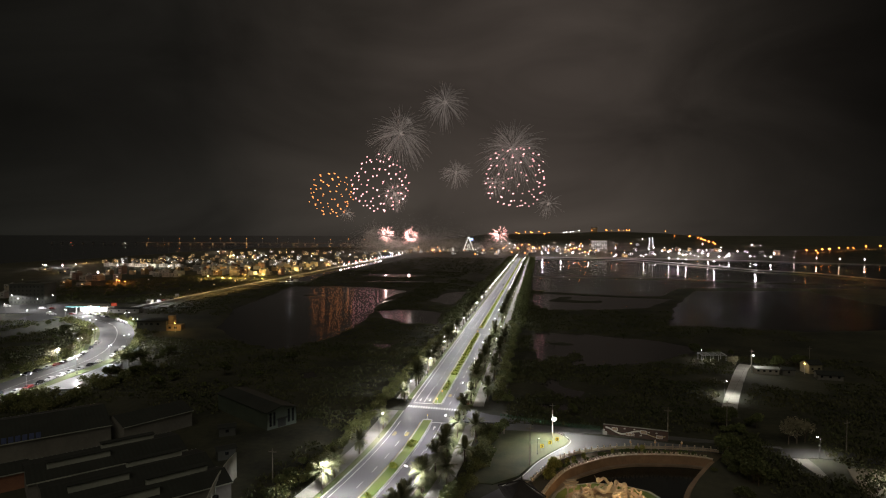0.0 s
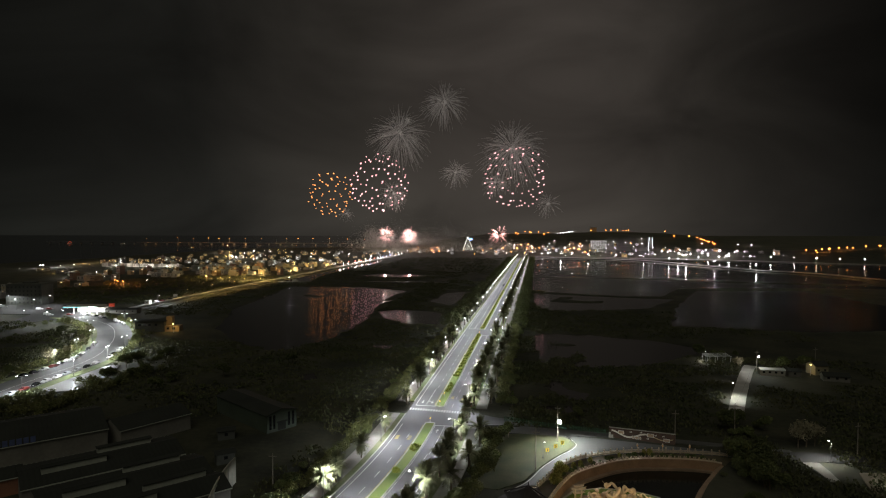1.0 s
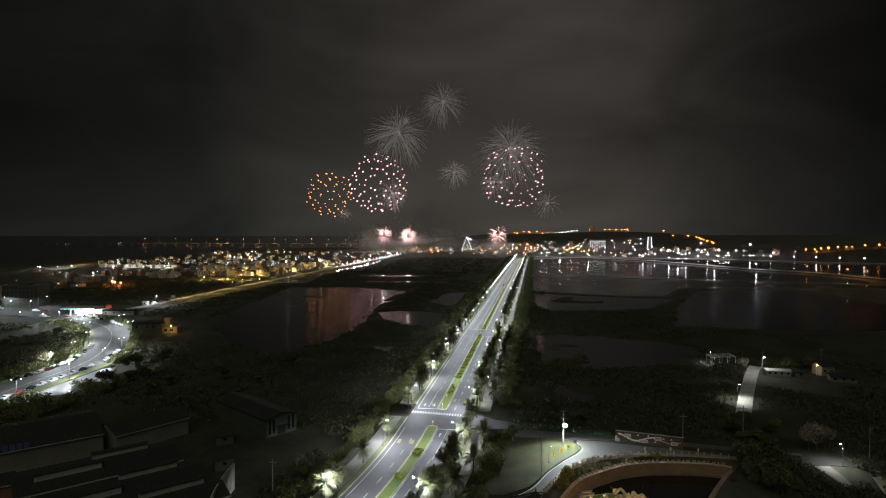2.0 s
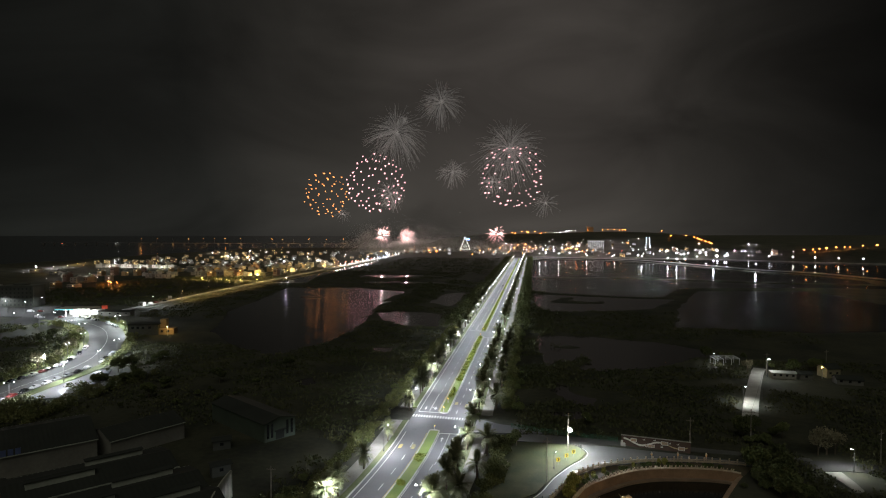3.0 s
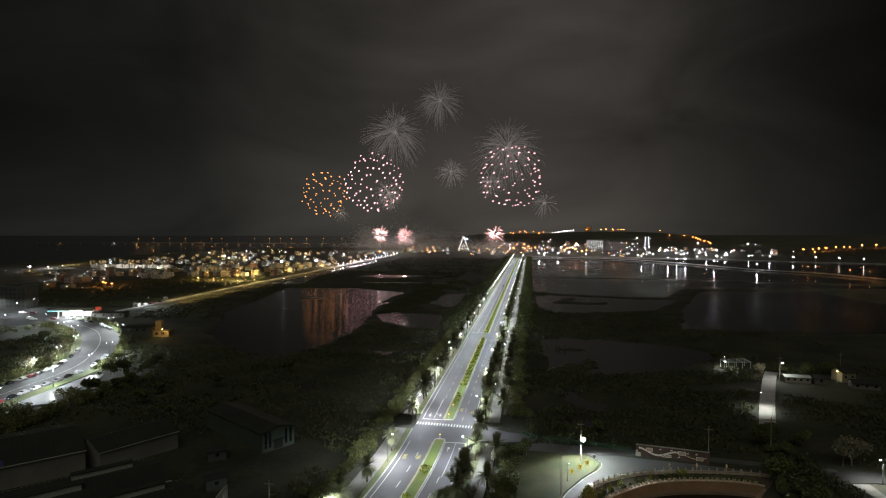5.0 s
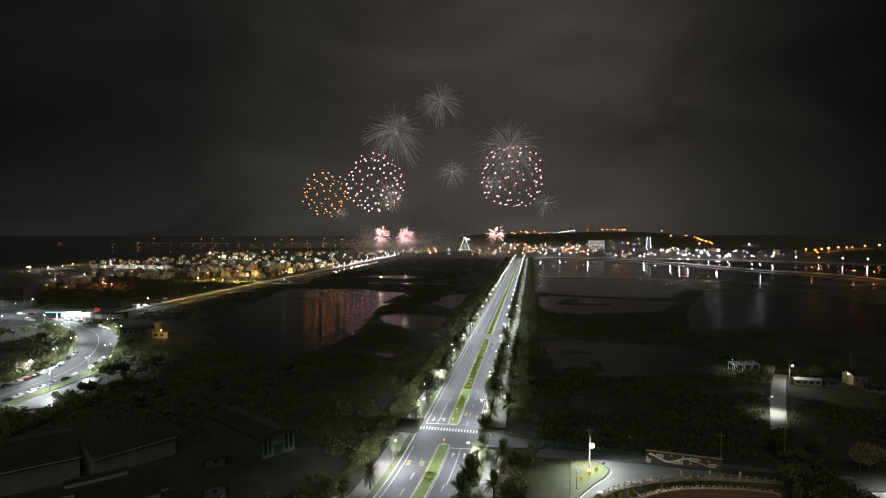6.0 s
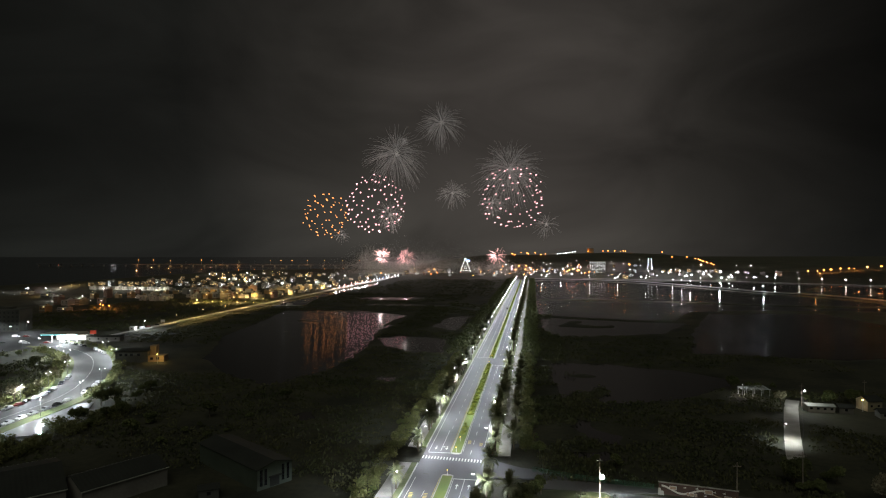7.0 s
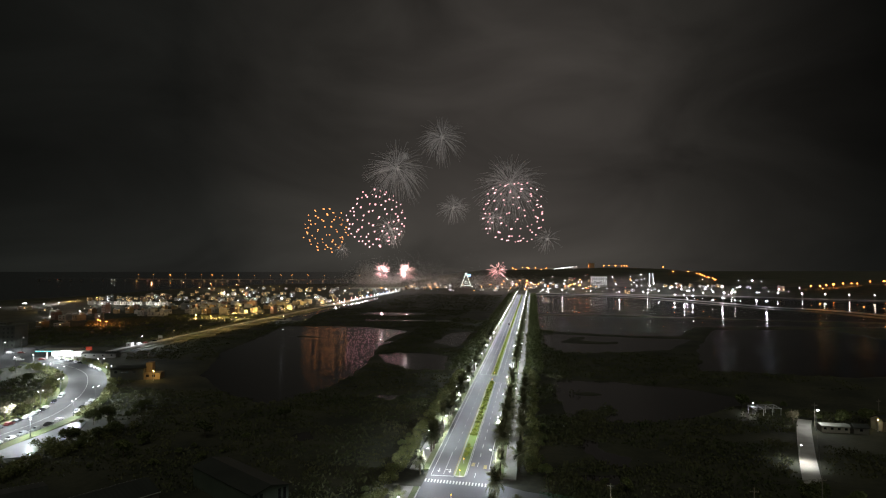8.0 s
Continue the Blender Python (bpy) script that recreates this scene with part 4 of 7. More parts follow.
west_lamp = make_street_lamp("street_lamp", "tall grey street lamp with a bright white head", "avenue lamps", 8.0, 1.3, GLOW_WHITE, ROAD_LIGHT, 1, 0.75)
far_avenue_lamp = make_street_lamp("street_lamp", "tall grey street lamp with a bright white head", "avenue lamps", 8.0, 1.3, GLOW_FAR, ROAD_LIGHT, 1, 1.0)
for i in range(30):
    y = 145.5 + 40 * i
    for side, turn in ((-11.6, 0), (10.9, 180)):
        once([west_lamp if y < 430 else far_avenue_lamp], used, 0, pose(mid(y) + side, y + (1 if side > 0 else 0), 0.1, 0, 0, turn))
# footway lamps without a cast light of their own far off
foot_lamp = make_street_lamp("footway_lamp", "slim footway lamp with a white head", "footway lamps", 5.0, 0.5, GLOW_WHITE, down_light("footway_light", 1700, LAMP_WHITE), 1, 0.7)
foot_lamp.matrix_basis = pose(mid(133) + 20.4, 133, 0.1) @ Matrix.Diagonal((0.6, 0.6, 1, 1))
for i in range(0, 26):
    y = 254 + 40 * i + (0 if i < 5 else 5)
    if y < 1290:
        copy_thing(foot_lamp, pose(mid(y) + 14.2, y, 0.1))
        copy_thing(foot_lamp, pose(mid(y + 1) - 14.9, y + 1, 0.1, 0, 0, 180))

twin = make_street_lamp("twin_street_lamp", "double-armed street lamp with white heads", "lamps on the curving street", 7.0, 1.6, GLOW_WHITE, TWIN_LIGHT, 2)
spots = [(-168, 215), (-262, 354), (-245, 345), (-245, 377), (-220, 352), (-187, 300), (-219, 315), (-205, 287), (-176, 273), (-195, 261), (-169, 243), (-300, 385)]
for i, (x, y) in enumerate(spots):
    m = pose(x, y, 0.1, 0, 0, 30 + 10 * i)
    if i == 0:
        twin.matrix_basis = m
    else:
        copy_thing(twin, m)
tall = make_street_lamp("street_lamp", "tall street lamp with a bright white head", "crossroads lamps", 9.0, 1.2, GLOW_WHITE, down_light("crossroads_light", 6000, LAMP_WHITE), 1, 0.8)
for i, (x, y) in enumerate(((-360, 423), (-370, 449), (-314, 366), (-291, 362), (-402, 444), (-376, 424), (-357, 392))):
    if i == 0:
        tall.matrix_basis = pose(x, y, 0)
    else:
        copy_thing(tall, pose(x, y, 0, 0, 0, 50 * i))

quay_lamp = make_street_lamp("quay_lamp", "quay street lamp with a warm yellow head", "quay lamps", 7.5, 1.4, GLOW_QUAY, YELLOW_LIGHT, 1, 0.5)
white_quay = make_street_lamp("quay_lamp", "quay street lamp with a pale white head", "quay lamps", 7.5, 1.4, GLOW_WHITE, STREET_LIGHT, 1, 0.8)
white_quay.matrix_basis = pose(-289.5, 478, 0.2)
for i in range(15):
    y = 524 + 44 * i
    p = Vector((-291, y))
    if i == 0:
        quay_lamp.matrix_basis = pose(p.x, y, 0.2)
    else:
        copy_thing(quay_lamp, pose(p.x + (0 if y < 640 else 0.01 * (y - 640)), y, 0.2))

dike_white = make_street_lamp("dike_lamp", "white street lamp on the dike road", "dike lamps", 9.5, 1.0, GLOW_SHORE, DIKE_LIGHT, 1, 2.0)
dike_orange = make_street_lamp("dike_lamp", "orange sodium street lamp on the dike road", "dike lamps", 9.5, 1.0, GLOW_SODIUM, ORANGE_LIGHT, 1, 1.25)
for i, (x, y) in enumerate(((431, 938), (456, 877), (466, 850))):
    m = pose(x, y, 0.8, 0, 0, 180)
    dike_orange.matrix_basis = m if i == 0 else dike_orange.matrix_basis
    if i:
        copy_thing(dike_orange, m)
for i, (x, y) in enumerate(((381, 991), (343, 1073), (312, 1134), (302, 1152), (291, 1173), (256, 1239), (208, 1277), (155, 1312), (97, 1333), (56, 1343))):
    m = pose(x, y, 0.8, 0, 0, 180)
    if i == 0:
        dike_white.matrix_basis = m
    else:
        copy_thing(dike_white, m)
prom_lamp = make_street_lamp("promenade_lamp", "white promenade lamp by the water", "promenade lamps", 9, 1.2, GLOW_SHORE, PROM_LIGHT, 1, 2.3)
for i, (x, y) in enumerate(((355, 1338), (403, 1324), (441, 1312), (477, 1295), (510, 1278), (546, 1259), (579, 1242), (612, 1224), (646, 1207), (680, 1190), (716, 1172), (300, 1346))):
    m = pose(x, y, 0.7, 0, 0, 200)
    if i == 0:
        prom_lamp.matrix_basis = m
    else:
        copy_thing(prom_lamp, m)


# ---- houses ----
def make_house(seed, w, d, floors, material, lit, far=False):
    """A flat-roofed town house with parapet, stair hut, water tank, windows and balcony slabs; its front faces -y."""
    rng = random.Random(seed)
    fh = 3.3
    h = floors * fh
    root = thing("town_house", "flat-roofed concrete town house of several storeys", "house", "town houses")
    b = bmesh.new()
    box(b, -w / 2, w / 2, -d / 2, d / 2, -1.0, h)
    part("wall", b, material, root)
    b = bmesh.new()
    for x0, x1, y0, y1 in ((-w / 2 - 0.1, w / 2 + 0.1, -d / 2 - 0.1, -d / 2 + 0.15), (-w / 2 - 0.1, w / 2 + 0.1, d / 2 - 0.15, d / 2 + 0.1), (-w / 2 - 0.1, -w / 2 + 0.15, -d / 2 + 0.15, d / 2 - 0.15), (w / 2 - 0.15, w / 2 + 0.1, -d / 2 + 0.15, d / 2 - 0.15)):
        box(b, x0, x1, y0, y1, h - 0.1, h + 0.9)
    box(b, -w / 2 + 0.15, w / 2 - 0.15, -d / 2 + 0.15, d / 2 - 0.15, h, h + 0.12)
    roof = part("roof", b, CONCRETE, root)
    b = bmesh.new()
    hx = rng.uniform(-w / 4, w / 4)
    box(b, hx - 1.5, hx + 1.5, d / 2 - 4.5, d / 2 - 0.6, h + 0.12, h + 2.9)
    box(b, hx - 1.7, hx + 1.7, d / 2 - 4.7, d / 2 - 0.4, h + 2.9, h + 3.1)
    part("stair_hut", b, material, roof)
    b = bmesh.new()
    tube(b, (hx - 0.2, d / 2 - 2.4, h + 3.1), (hx - 0.2, d / 2 - 2.4, h + 4.6), 0.65, 0.65, 10)
    part("water_tank", b, STEEL, roof)
    for f in range(1, min(2, floors)):
        b = bmesh.new()
        box(b, -w / 2, w / 2, -d / 2 - 1.1, -d / 2, f * fh - 0.15, f * fh)
        box(b, -w / 2, w / 2, -d / 2 - 1.1, -d / 2 - 1.0, f * fh, f * fh + 0.9)
        part("balcony", b, CONCRETE, root)
    if far:
        # too small to tell apart: the panes of three sides, lit and unlit
        panes = {True: bmesh.new(), False: bmesh.new()}
        for f in range(floors):
            z = f * fh + 1.0
            for k in range(int(w / 3)):
                x = -w / 2 + w * (k + 0.5) / int(w / 3)
                box(panes[rng.random() < 0.2], x - 0.8, x + 0.8, -d / 2 - 0.07, -d / 2 - 0.01, z, z + 1.5)
            for side in (-1, 1):
                for k in range(int(d / 3.5)):
                    y = -d / 2 + d * (k + 0.5) / int(d / 3.5)
                    x = side * (w / 2 + 0.04)
                    box(panes[rng.random() < 0.2], x - 0.03, x + 0.03, y - 0.8, y + 0.8, z, z + 1.5)
        part("unlit_glazing", panes[False], DARK_WIN, root)["kind"] = "stuff"
        part("lit_glazing", panes[True], lit, root)["kind"] = "stuff"
        return root
    wb = bmesh.new()
    box(wb, -0.85, 0.85, -0.04, 0.04, -0.75, 0.75)
    dark = mesh_of(wb, "window", DARK_WIN)
    wb = bmesh.new()
    box(wb, -0.85, 0.85, -0.04, 0.04, -0.75, 0.75)
    bright = mesh_of(wb, "window", lit)
    for f in range(floors - 2, floors):
        for i in range(2):
            on = rng.random() < 0.07
            piece("window", bright if on else dark, root, pose(-w / 2 + w * (i + 0.5) / 2, -d / 2 - 0.05, f * fh + 1.7))
    return root


HOUSE_KINDS = [
    (1, 6, 13, 3, HOUSE_MATS[0], LIT_WARM), (2, 9, 12, 4, HOUSE_MATS[1], LIT_COLD), (3, 13, 11, 3, HOUSE_MATS[2], LIT_COLD), (4, 8, 12, 4, HOUSE_MATS[3], LIT_WARM),
    (5, 6, 12, 5, HOUSE_MATS[4], LIT_WARM), (6, 11, 12, 2, HOUSE_MATS[1], LIT_WARM), (7, 16, 12, 4, HOUSE_MATS[0], LIT_WARM), (8, 10, 14, 3, HOUSE_MATS[2], LIT_COLD),
]
HOUSES = [make_house(*kind) for kind in HOUSE_KINDS]
FAR_HOUSES = [make_house(*kind, far=True) for kind in HOUSE_KINDS]


def put_house(k, x, y, turn, s=1.0, z=0.0):
    return once(HOUSES if y < 1000 else FAR_HOUSES, used, k, pose(x, y, z, 0, 0, turn) @ Matrix.Diagonal((s, s, s * 0.78, 1)))


rng = random.Random(71)
# rows behind the quay, thinning towards the sea
y = 770.0
while y < 1560:
    x = -318.0 - rng.uniform(0, 6)
    limit = -560 if y < 1000 else -760
    while x > limit:
        if rng.random() < (0.56 if y < 1250 else 0.4):
            put_house(rng.choice((0, 1, 2, 3, 5, 6, 7, 3, 0, 1, 7, 4)), x, y + rng.uniform(-4, 4), rng.choice((90, 90, 0, 75)), rng.uniform(0.65, 1.0))
        x -= rng.uniform(15, 25) * (1 if y < 1100 else 1.6)
    y += rng.uniform(24, 32) * (1 if y < 1050 else 1.5)
# white school wing and scattered blocks to the west
for x in range(-690, -540, 15):
    put_house(2, x, 920 + rng.uniform(-4, 4), 0, rng.uniform(0.9, 1.1))
for x, y, kk, s in ((-470, 738, 2, 1.0), (-456, 738, 2, 1.0), (-442, 737, 2, 1.0), (-520, 668, 7, 1.1), (-506, 672, 0, 1.1), (-494, 690, 1, 1.0), (-482, 592, 3, 1.1), (-526, 566, 2, 1.0), (-462, 494, 7, 0.9), (-512, 552, 6, 0.8), (-470, 604, 5, 1.0), (-540, 676, 4, 1.0), (-640, 770, 5, 1.2), (-700, 800, 5, 1.2), (-590, 730, 1, 1.0), (-560, 760, 3, 1.0), (-415, 850, 3, 1.0), (-398, 765, 3, 1.2), (-375, 800, 3, 1.2), (-352, 812, 6, 1.0)):
    put_house(kk, x, y, rng.choice((0, 12, -8)), s)
# houses up the slope on the far side
for _ in range(50):
    x = rng.uniform(-60, 640)
    y = rng.uniform(1400, 2250) if x < 420 else rng.uniform(1420, 1900)
    z = float(ground_height(np.array([x]), np.array([y]))[0])
    put_house(rng.randrange(8), x, y, rng.choice((0, 15, -20, 90)), rng.uniform(0.8, 1.3), max(z, -0.3))
for _ in range(22):
    x, y = rng.uniform(-300, -40), rng.uniform(1480, 1900)
    put_house(rng.randrange(8), x, y, rng.choice((0, 15, -20)), rng.uniform(0.8, 1.2), 0.5)
# big dark block beside the crossroads
block = thing("apartment_block", "large unlit grey apartment block beside the crossroads", "building")
block.matrix_basis = pose(-398, 460, 0, 0, 0, 14) @ Matrix.Diagonal((0.72, 1, 1, 1))
b = bmesh.new()
box(b, -20, 20, -9, 9, -0.5, 17)
part("wall", b, mat("grey_green_render", (0.085, 0.090, 0.078), (0.060, 0.064, 0.056), 0.85, scale=0.1), block)
b = bmesh.new()
box(b, -20.3, 20.3, -9.3, 9.3, 17, 17.9)
box(b, -6, 6, -3, 5, 17.9, 19.5)
part("roof", b, MATS["grey_green_render"], block)
wb = bmesh.new()
box(wb, -0.9, 0.9, -0.05, 0.05, -0.8, 0.8)
wm = mesh_of(wb, "window", mat("dull_window", (0.030, 0.032, 0.030), (0.02, 0.022, 0.02), 0.5, scale=0.4))
for f in range(5):
    for i in range(9):
        piece("window", wm, block, pose(-17.6 + 4.4 * i, -9.06, 2.2 + 3.3 * f))

# bright hotel on the far slope
hotel = thing("hotel_building", "floodlit pale hotel block on the far slope", "building")
hotel.matrix_basis = pose(225, 1780, 6, 0, 0, 0)
b = bmesh.new()
box(b, -22, 22, -9, 9, -8, 24)
part("wall", b, HOUSE_MATS[1], hotel)
b = bmesh.new()
box(b, -23, 23, -10, 10, 24, 25.5)
part("roof", b, CONCRETE, hotel)
# glowing panes stand in for floodlight on the white front
wb = bmesh.new()
box(wb, -1.0, 1.0, -0.1, 0.1, -0.75, 0.75)
wm = mesh_of(wb, "window", mat("facade_glow_pane", (0.8, 0.8, 0.8), emit=(0.95, 0.97, 1.0), power=1.5, scale=0.8))
for f in range(6):
    for i in range(9):
        if (f * 5 + i * i) % 7:
            piece("window", wm, hotel, pose(-20 + 5 * i, -9.1, 2.5 + 3.8 * f))
# lit sign tower beyond it
tower2 = thing("lit_block", "tall block outlined with blue-white lights", "building")
tower2.matrix_basis = pose(394, 1900, 5)
b = bmesh.new()
box(b, -6, 6, -6, 6, -8, 34)
part("wall", b, HOUSE_MATS[1], tower2)
for s in (-1, 1):
    b = bmesh.new()
    tube(b, (s * 6.3, -6.3, 0), (s * 4.2, -6.3, 34), 0.5, 0.5, 6)
    part("light_strip", b, LIT_COLD, tower2)
# square tower on the ridge
water_tower = thing("ridge_tower", "squat lit tower on the ridge line", "tower")
water_tower.matrix_basis = pose(323, 2900, 40)
b = bmesh.new()
box(b, -14, 14, -10, 10, -12, 30)
part("wall", b, HOUSE_MATS[3], water_tower)
b = bmesh.new()
box(b, -16, 16, -12, 12, 30, 33)
part("roof", b, CONCRETE, water_tower)


# ---- far lights ----
def make_far_light(name, label, group, glow, r, h, light=None):
    root = thing(name, label, "street lamp", group)
    b = bmesh.new()
    tube(b, (0, 0, -1), (0, 0, h), 0.16, 0.1, 5)
    part("pole", b, STEEL, root)
    b = bmesh.new()
    # oversized ball: lamp and its lens glare in one shape
    ball(b, (0, 0, h + r * 0.6), r, 1, 0.8)
    part("lamp_glass", b, glow, root)
    if light:
        lo = new("lamp_light", light)
        lo.parent = root
        # on the bridge the light hangs free of its lamp, to brighten the deck's front
        lo.location = (0, 0, h - 0.6) if name != "bridge_lamp" else (0, -9, 5)
    return root


WHITE_FAR = make_far_light("town_lamp", "distant white street lamp in the town", "town lamps", GLOW_FAR, 1.9, 8, TOWN_LIGHT)
YELLOW_FAR = make_far_light("town_lamp", "distant warm yellow street lamp in the town", "town lamps", GLOW_YELLOW, 1.4, 7, bulb_light("town_yellow_light", 24000, LAMP_YELLOW))
SMALL_FAR = make_far_light("town_lamp", "small distant white lamp in the town", "town lamps", GLOW_FAR, 1.15, 7)
DIM_FAR = make_far_light("town_lamp", "faint distant lamp between the houses", "town lamps", GLOW_QUAY, 0.8, 7)
ORANGE_FAR = make_far_light("hill_lamp", "distant orange lamp on the hillside road", "hill lamps", GLOW_ORANGE, 1.7, 8, down_light("hill_light", 12000, LAMP_ORANGE, 0.3, 150))
AMBER_FAR = make_far_light("hill_lamp", "distant orange lamp among the far houses", "hill lamps", GLOW_ORANGE, 1.6, 8)
BRIDGE_FAR = make_far_light("bridge_lamp", "distant orange lamp on the long bridge", "bridge lamps", GLOW_ORANGE, 0.65, 16, bulb_light("bridge_light", 10000, LAMP_ORANGE))
RED_FAR = make_far_light("town_lamp", "small distant red light in the town", "town lamps", GLOW_RED, 0.8, 9)


def put_light(p, x, y, z=0.0, s=1.0):
    s *= min(1.15, max(0.4, y / 1650))
    once([p], used, 0, pose(x, y, z, 0, 0, 0) @ Matrix.Diagonal((s, s, min(1, s), 1)))


rng = random.Random(81)
for x, y in ((-384, 716), (-368, 724), (-353, 718), (-330, 714), (-309, 716), (-347, 796), (-374, 792), (-330, 860), (-345, 930), (-318, 985), (-360, 1010), (-324, 1060), (-420, 900), (-440, 840)):
    put_light(YELLOW_FAR, x, y)
for x, y in ((-756, 860), (-751, 920), (-751, 890), (-580, 715), (-585, 768), (-494, 690), (-640, 900), (-600, 900), (-566, 905), (-660, 905), (-480, 1010), (-430, 1080), (-520, 1120), (-600, 1200), (-380, 1120), (-450, 1250)):
    put_light(WHITE_FAR, x, y)
for _ in range(90):
    x = rng.uniform(-800, -320)
    y = rng.uniform(760, 1650)
    put_light(rng.choice((SMALL_FAR, DIM_FAR, YELLOW_FAR, WHITE_FAR) if rng.random() < 0.4 else (DIM_FAR, DIM_FAR, SMALL_FAR)), x, y, 0, rng.uniform(0.6, 1.1))
for _ in range(12):
    put_light(SMALL_FAR, rng.uniform(-640, -380), rng.uniform(560, 900), 0, 0.8)
# orange-lit building site in the dark field
site_light = bulb_light("site_light", 14000, (1.0, 0.34, 0.10))
site_lamp = make_far_light("site_lamp", "orange lamp on a building site in the field", "site lamps", GLOW_ORANGE, 0.6, 5, site_light)
site_lamp.matrix_basis = pose(-424, 612, 0)
for x, y in ((-436, 618), (-447, 628)):
    copy_thing(site_lamp, pose(x, y, 0))


def on_hill(x, y):
    return max(float(ground_height(np.array([x]), np.array([y]))[0]), -0.3)


# east town, rising to the ridge
for _ in range(100):
    x = rng.uniform(-90, 640) if rng.random() < 0.75 else rng.uniform(60, 480)
    y = rng.uniform(1400, 2450)
    put_light(rng.choice((WHITE_FAR, SMALL_FAR, SMALL_FAR, SMALL_FAR, SMALL_FAR, RED_FAR if rng.random() < 0.3 else AMBER_FAR)), x, y, on_hill(x, y), rng.uniform(0.45, 1.1))
for i in range(64):
    x = -330 + 8.5 * i * rng.uniform(0.85, 1.15)
    y = rng.uniform(1400, 1800)
    put_light(SMALL_FAR if i % 3 else AMBER_FAR, x, y, 0.3, rng.uniform(0.5, 1.1))
for _ in range(36):
    x, y = rng.uniform(-60, 240), rng.uniform(1390, 2150)
    put_light(rng.choice((WHITE_FAR, SMALL_FAR, SMALL_FAR, AMBER_FAR)), x, y, on_hill(x, y), rng.uniform(0.7, 1.25))
SHORE_WHITE = [
    (383, 1681), (385, 1619), (445, 1749), (400, 1566), (397, 1484), (421, 1540), (518, 1759), (473, 1576), (549, 1737), (513, 1547),
    (582, 1701), (403, 1400), (444, 1392), (451, 1380), (166, 1420), (219, 1405), (277, 1400), (317, 1510), (413, 2363), (337, 1905),
    (463, 2436), (134, 1534), (198, 2015), (601, 1678), (466, 1410), (515, 1449), (539, 1454), (584, 1518), (623, 1563), (638, 1545),
    (716, 1669), (754, 2226), (786, 2186), (816, 2192), (39, 1842), (63, 1774), (133, 1855), (69, 1400)]
for i, (x, y) in enumerate(SHORE_WHITE):
    put_light(WHITE_FAR if i < 12 or i % 4 == 0 else SMALL_FAR, x, y, on_hill(x, y), (1.35, 1.0, 1.2, 0.85)[i % 4])
# orange lamps on the ridge and the road down its slope
RIDGE_ORANGE = [
    (381, 2900), (403, 2890), (435, 2900), (451, 2840), (473, 2890), (484, 2891), (606, 2521), (670, 2547), (683, 2473), (686, 2440),
    (680, 2391), (677, 2350), (671, 2281), (671, 2231), (649, 2133), (646, 2880), (-43, 2778), (-28, 2686), (-1, 2900), (22, 2900),
    (29, 2767), (63, 2900), (85, 2670), (107, 2742), (310, 2880)]
for i, (x, y) in enumerate(RIDGE_ORANGE):
    put_light(AMBER_FAR, x, y, on_hill(x, y), (1.5, 1.1, 1.7, 0.9, 1.3)[i % 5])
# orange lamps on the low eastern rise
for i, (x, y) in enumerate(((728, 1637), (758, 1655), (729, 1580), (777, 1664), (803, 1683), (806, 1690), (839, 1710), (868, 1727), (888, 1740), (932, 1765), (970, 1770), (1005, 1775), (1040, 1780))):
    put_light(ORANGE_FAR, x, y, on_hill(x, y), (1.0, 0.8, 0.7, 1.1, 1.7, 1.0)[i % 6])
# bright white floodlit ramp on the ridge
ramp = thing("floodlit_ramp", "bright floodlit strip on the distant ridge", "building")
ramp.matrix_basis = pose(200, 2860, on_hill(200, 2860), 0, -8, 0)
b = bmesh.new()
box(b, -52, 52, -4, 4, -6, 3)
part("deck", b, CONCRETE, ramp)
for k in range(8):
    b = bmesh.new()
    ball(b, (-48 + 14 * k, -4, 5), (1.3, 0.9, 1.6, 1.0, 1.8, 1.4, 0.9, 1.1)[k], 1)
    part("lamp_glass", b, GLOW_WHITE, ramp)

# ---- long bridge over the sea ----
bridge = thing("bridge", "long low bridge over the sea with orange lamps", "bridge")
b = bmesh.new()
box(b, -1950, -560, 2166, 2178, 5.5, 8)
part("deck", b, ASPHALT, bridge)
for k in range(29):
    b = bmesh.new()
    xx = -1940 + 48 * k
    box(b, xx - 2, xx + 2, 2169, 2175, -3, 5.5)
    part("pier", b, CONCRETE, bridge)
x = -1500.0
while x < -560:
    put_light(BRIDGE_FAR, x, 2172, 8, 1.0)
    x += rng.choice((44, 62, 66, 70))

# ---- lit A-shaped tower at the show ground ----
tower = thing("light_tower", "A-shaped tower outlined with white light tubes", "tower")
tower.matrix_basis = pose(-150, 1700, 8)
for s in (-1, 1):
    b = bmesh.new()
    tube(b, (s * 15, 0, -6), (s * 1.4, 0, 29), 0.65, 0.65, 6)
    part("leg", b, GLOW_TUBE, tower)
    b = bmesh.new()
    tube(b, (s * 4.6, 0, 4), (0, 0, 12), 0.4, 0.4, 6)
    part("brace", b, GLOW_TUBE, tower)
b = bmesh.new()
tube(b, (-13, 0, -2), (13, 0, -2), 0.55, 0.55, 6)
tube(b, (-4.6, 0, 4), (4.6, 0, 4), 0.4, 0.4, 6)
part("crossbar", b, GLOW_TUBE, tower)
b = bmesh.new()
tube(b, (-3.4, 0, 32), (3.4, 0, 32), 0.7, 0.7, 6)
tube(b, (0, 0, 28.6), (0, 0, 32), 0.6, 0.6, 6)
part("finial", b, GLOW_TUBE, tower)
b = bmesh.new()
box(b, 3, 13, -0.5, 0.5, 24, 28)
part("sign_panel", b, GLOW_BLUE, tower)


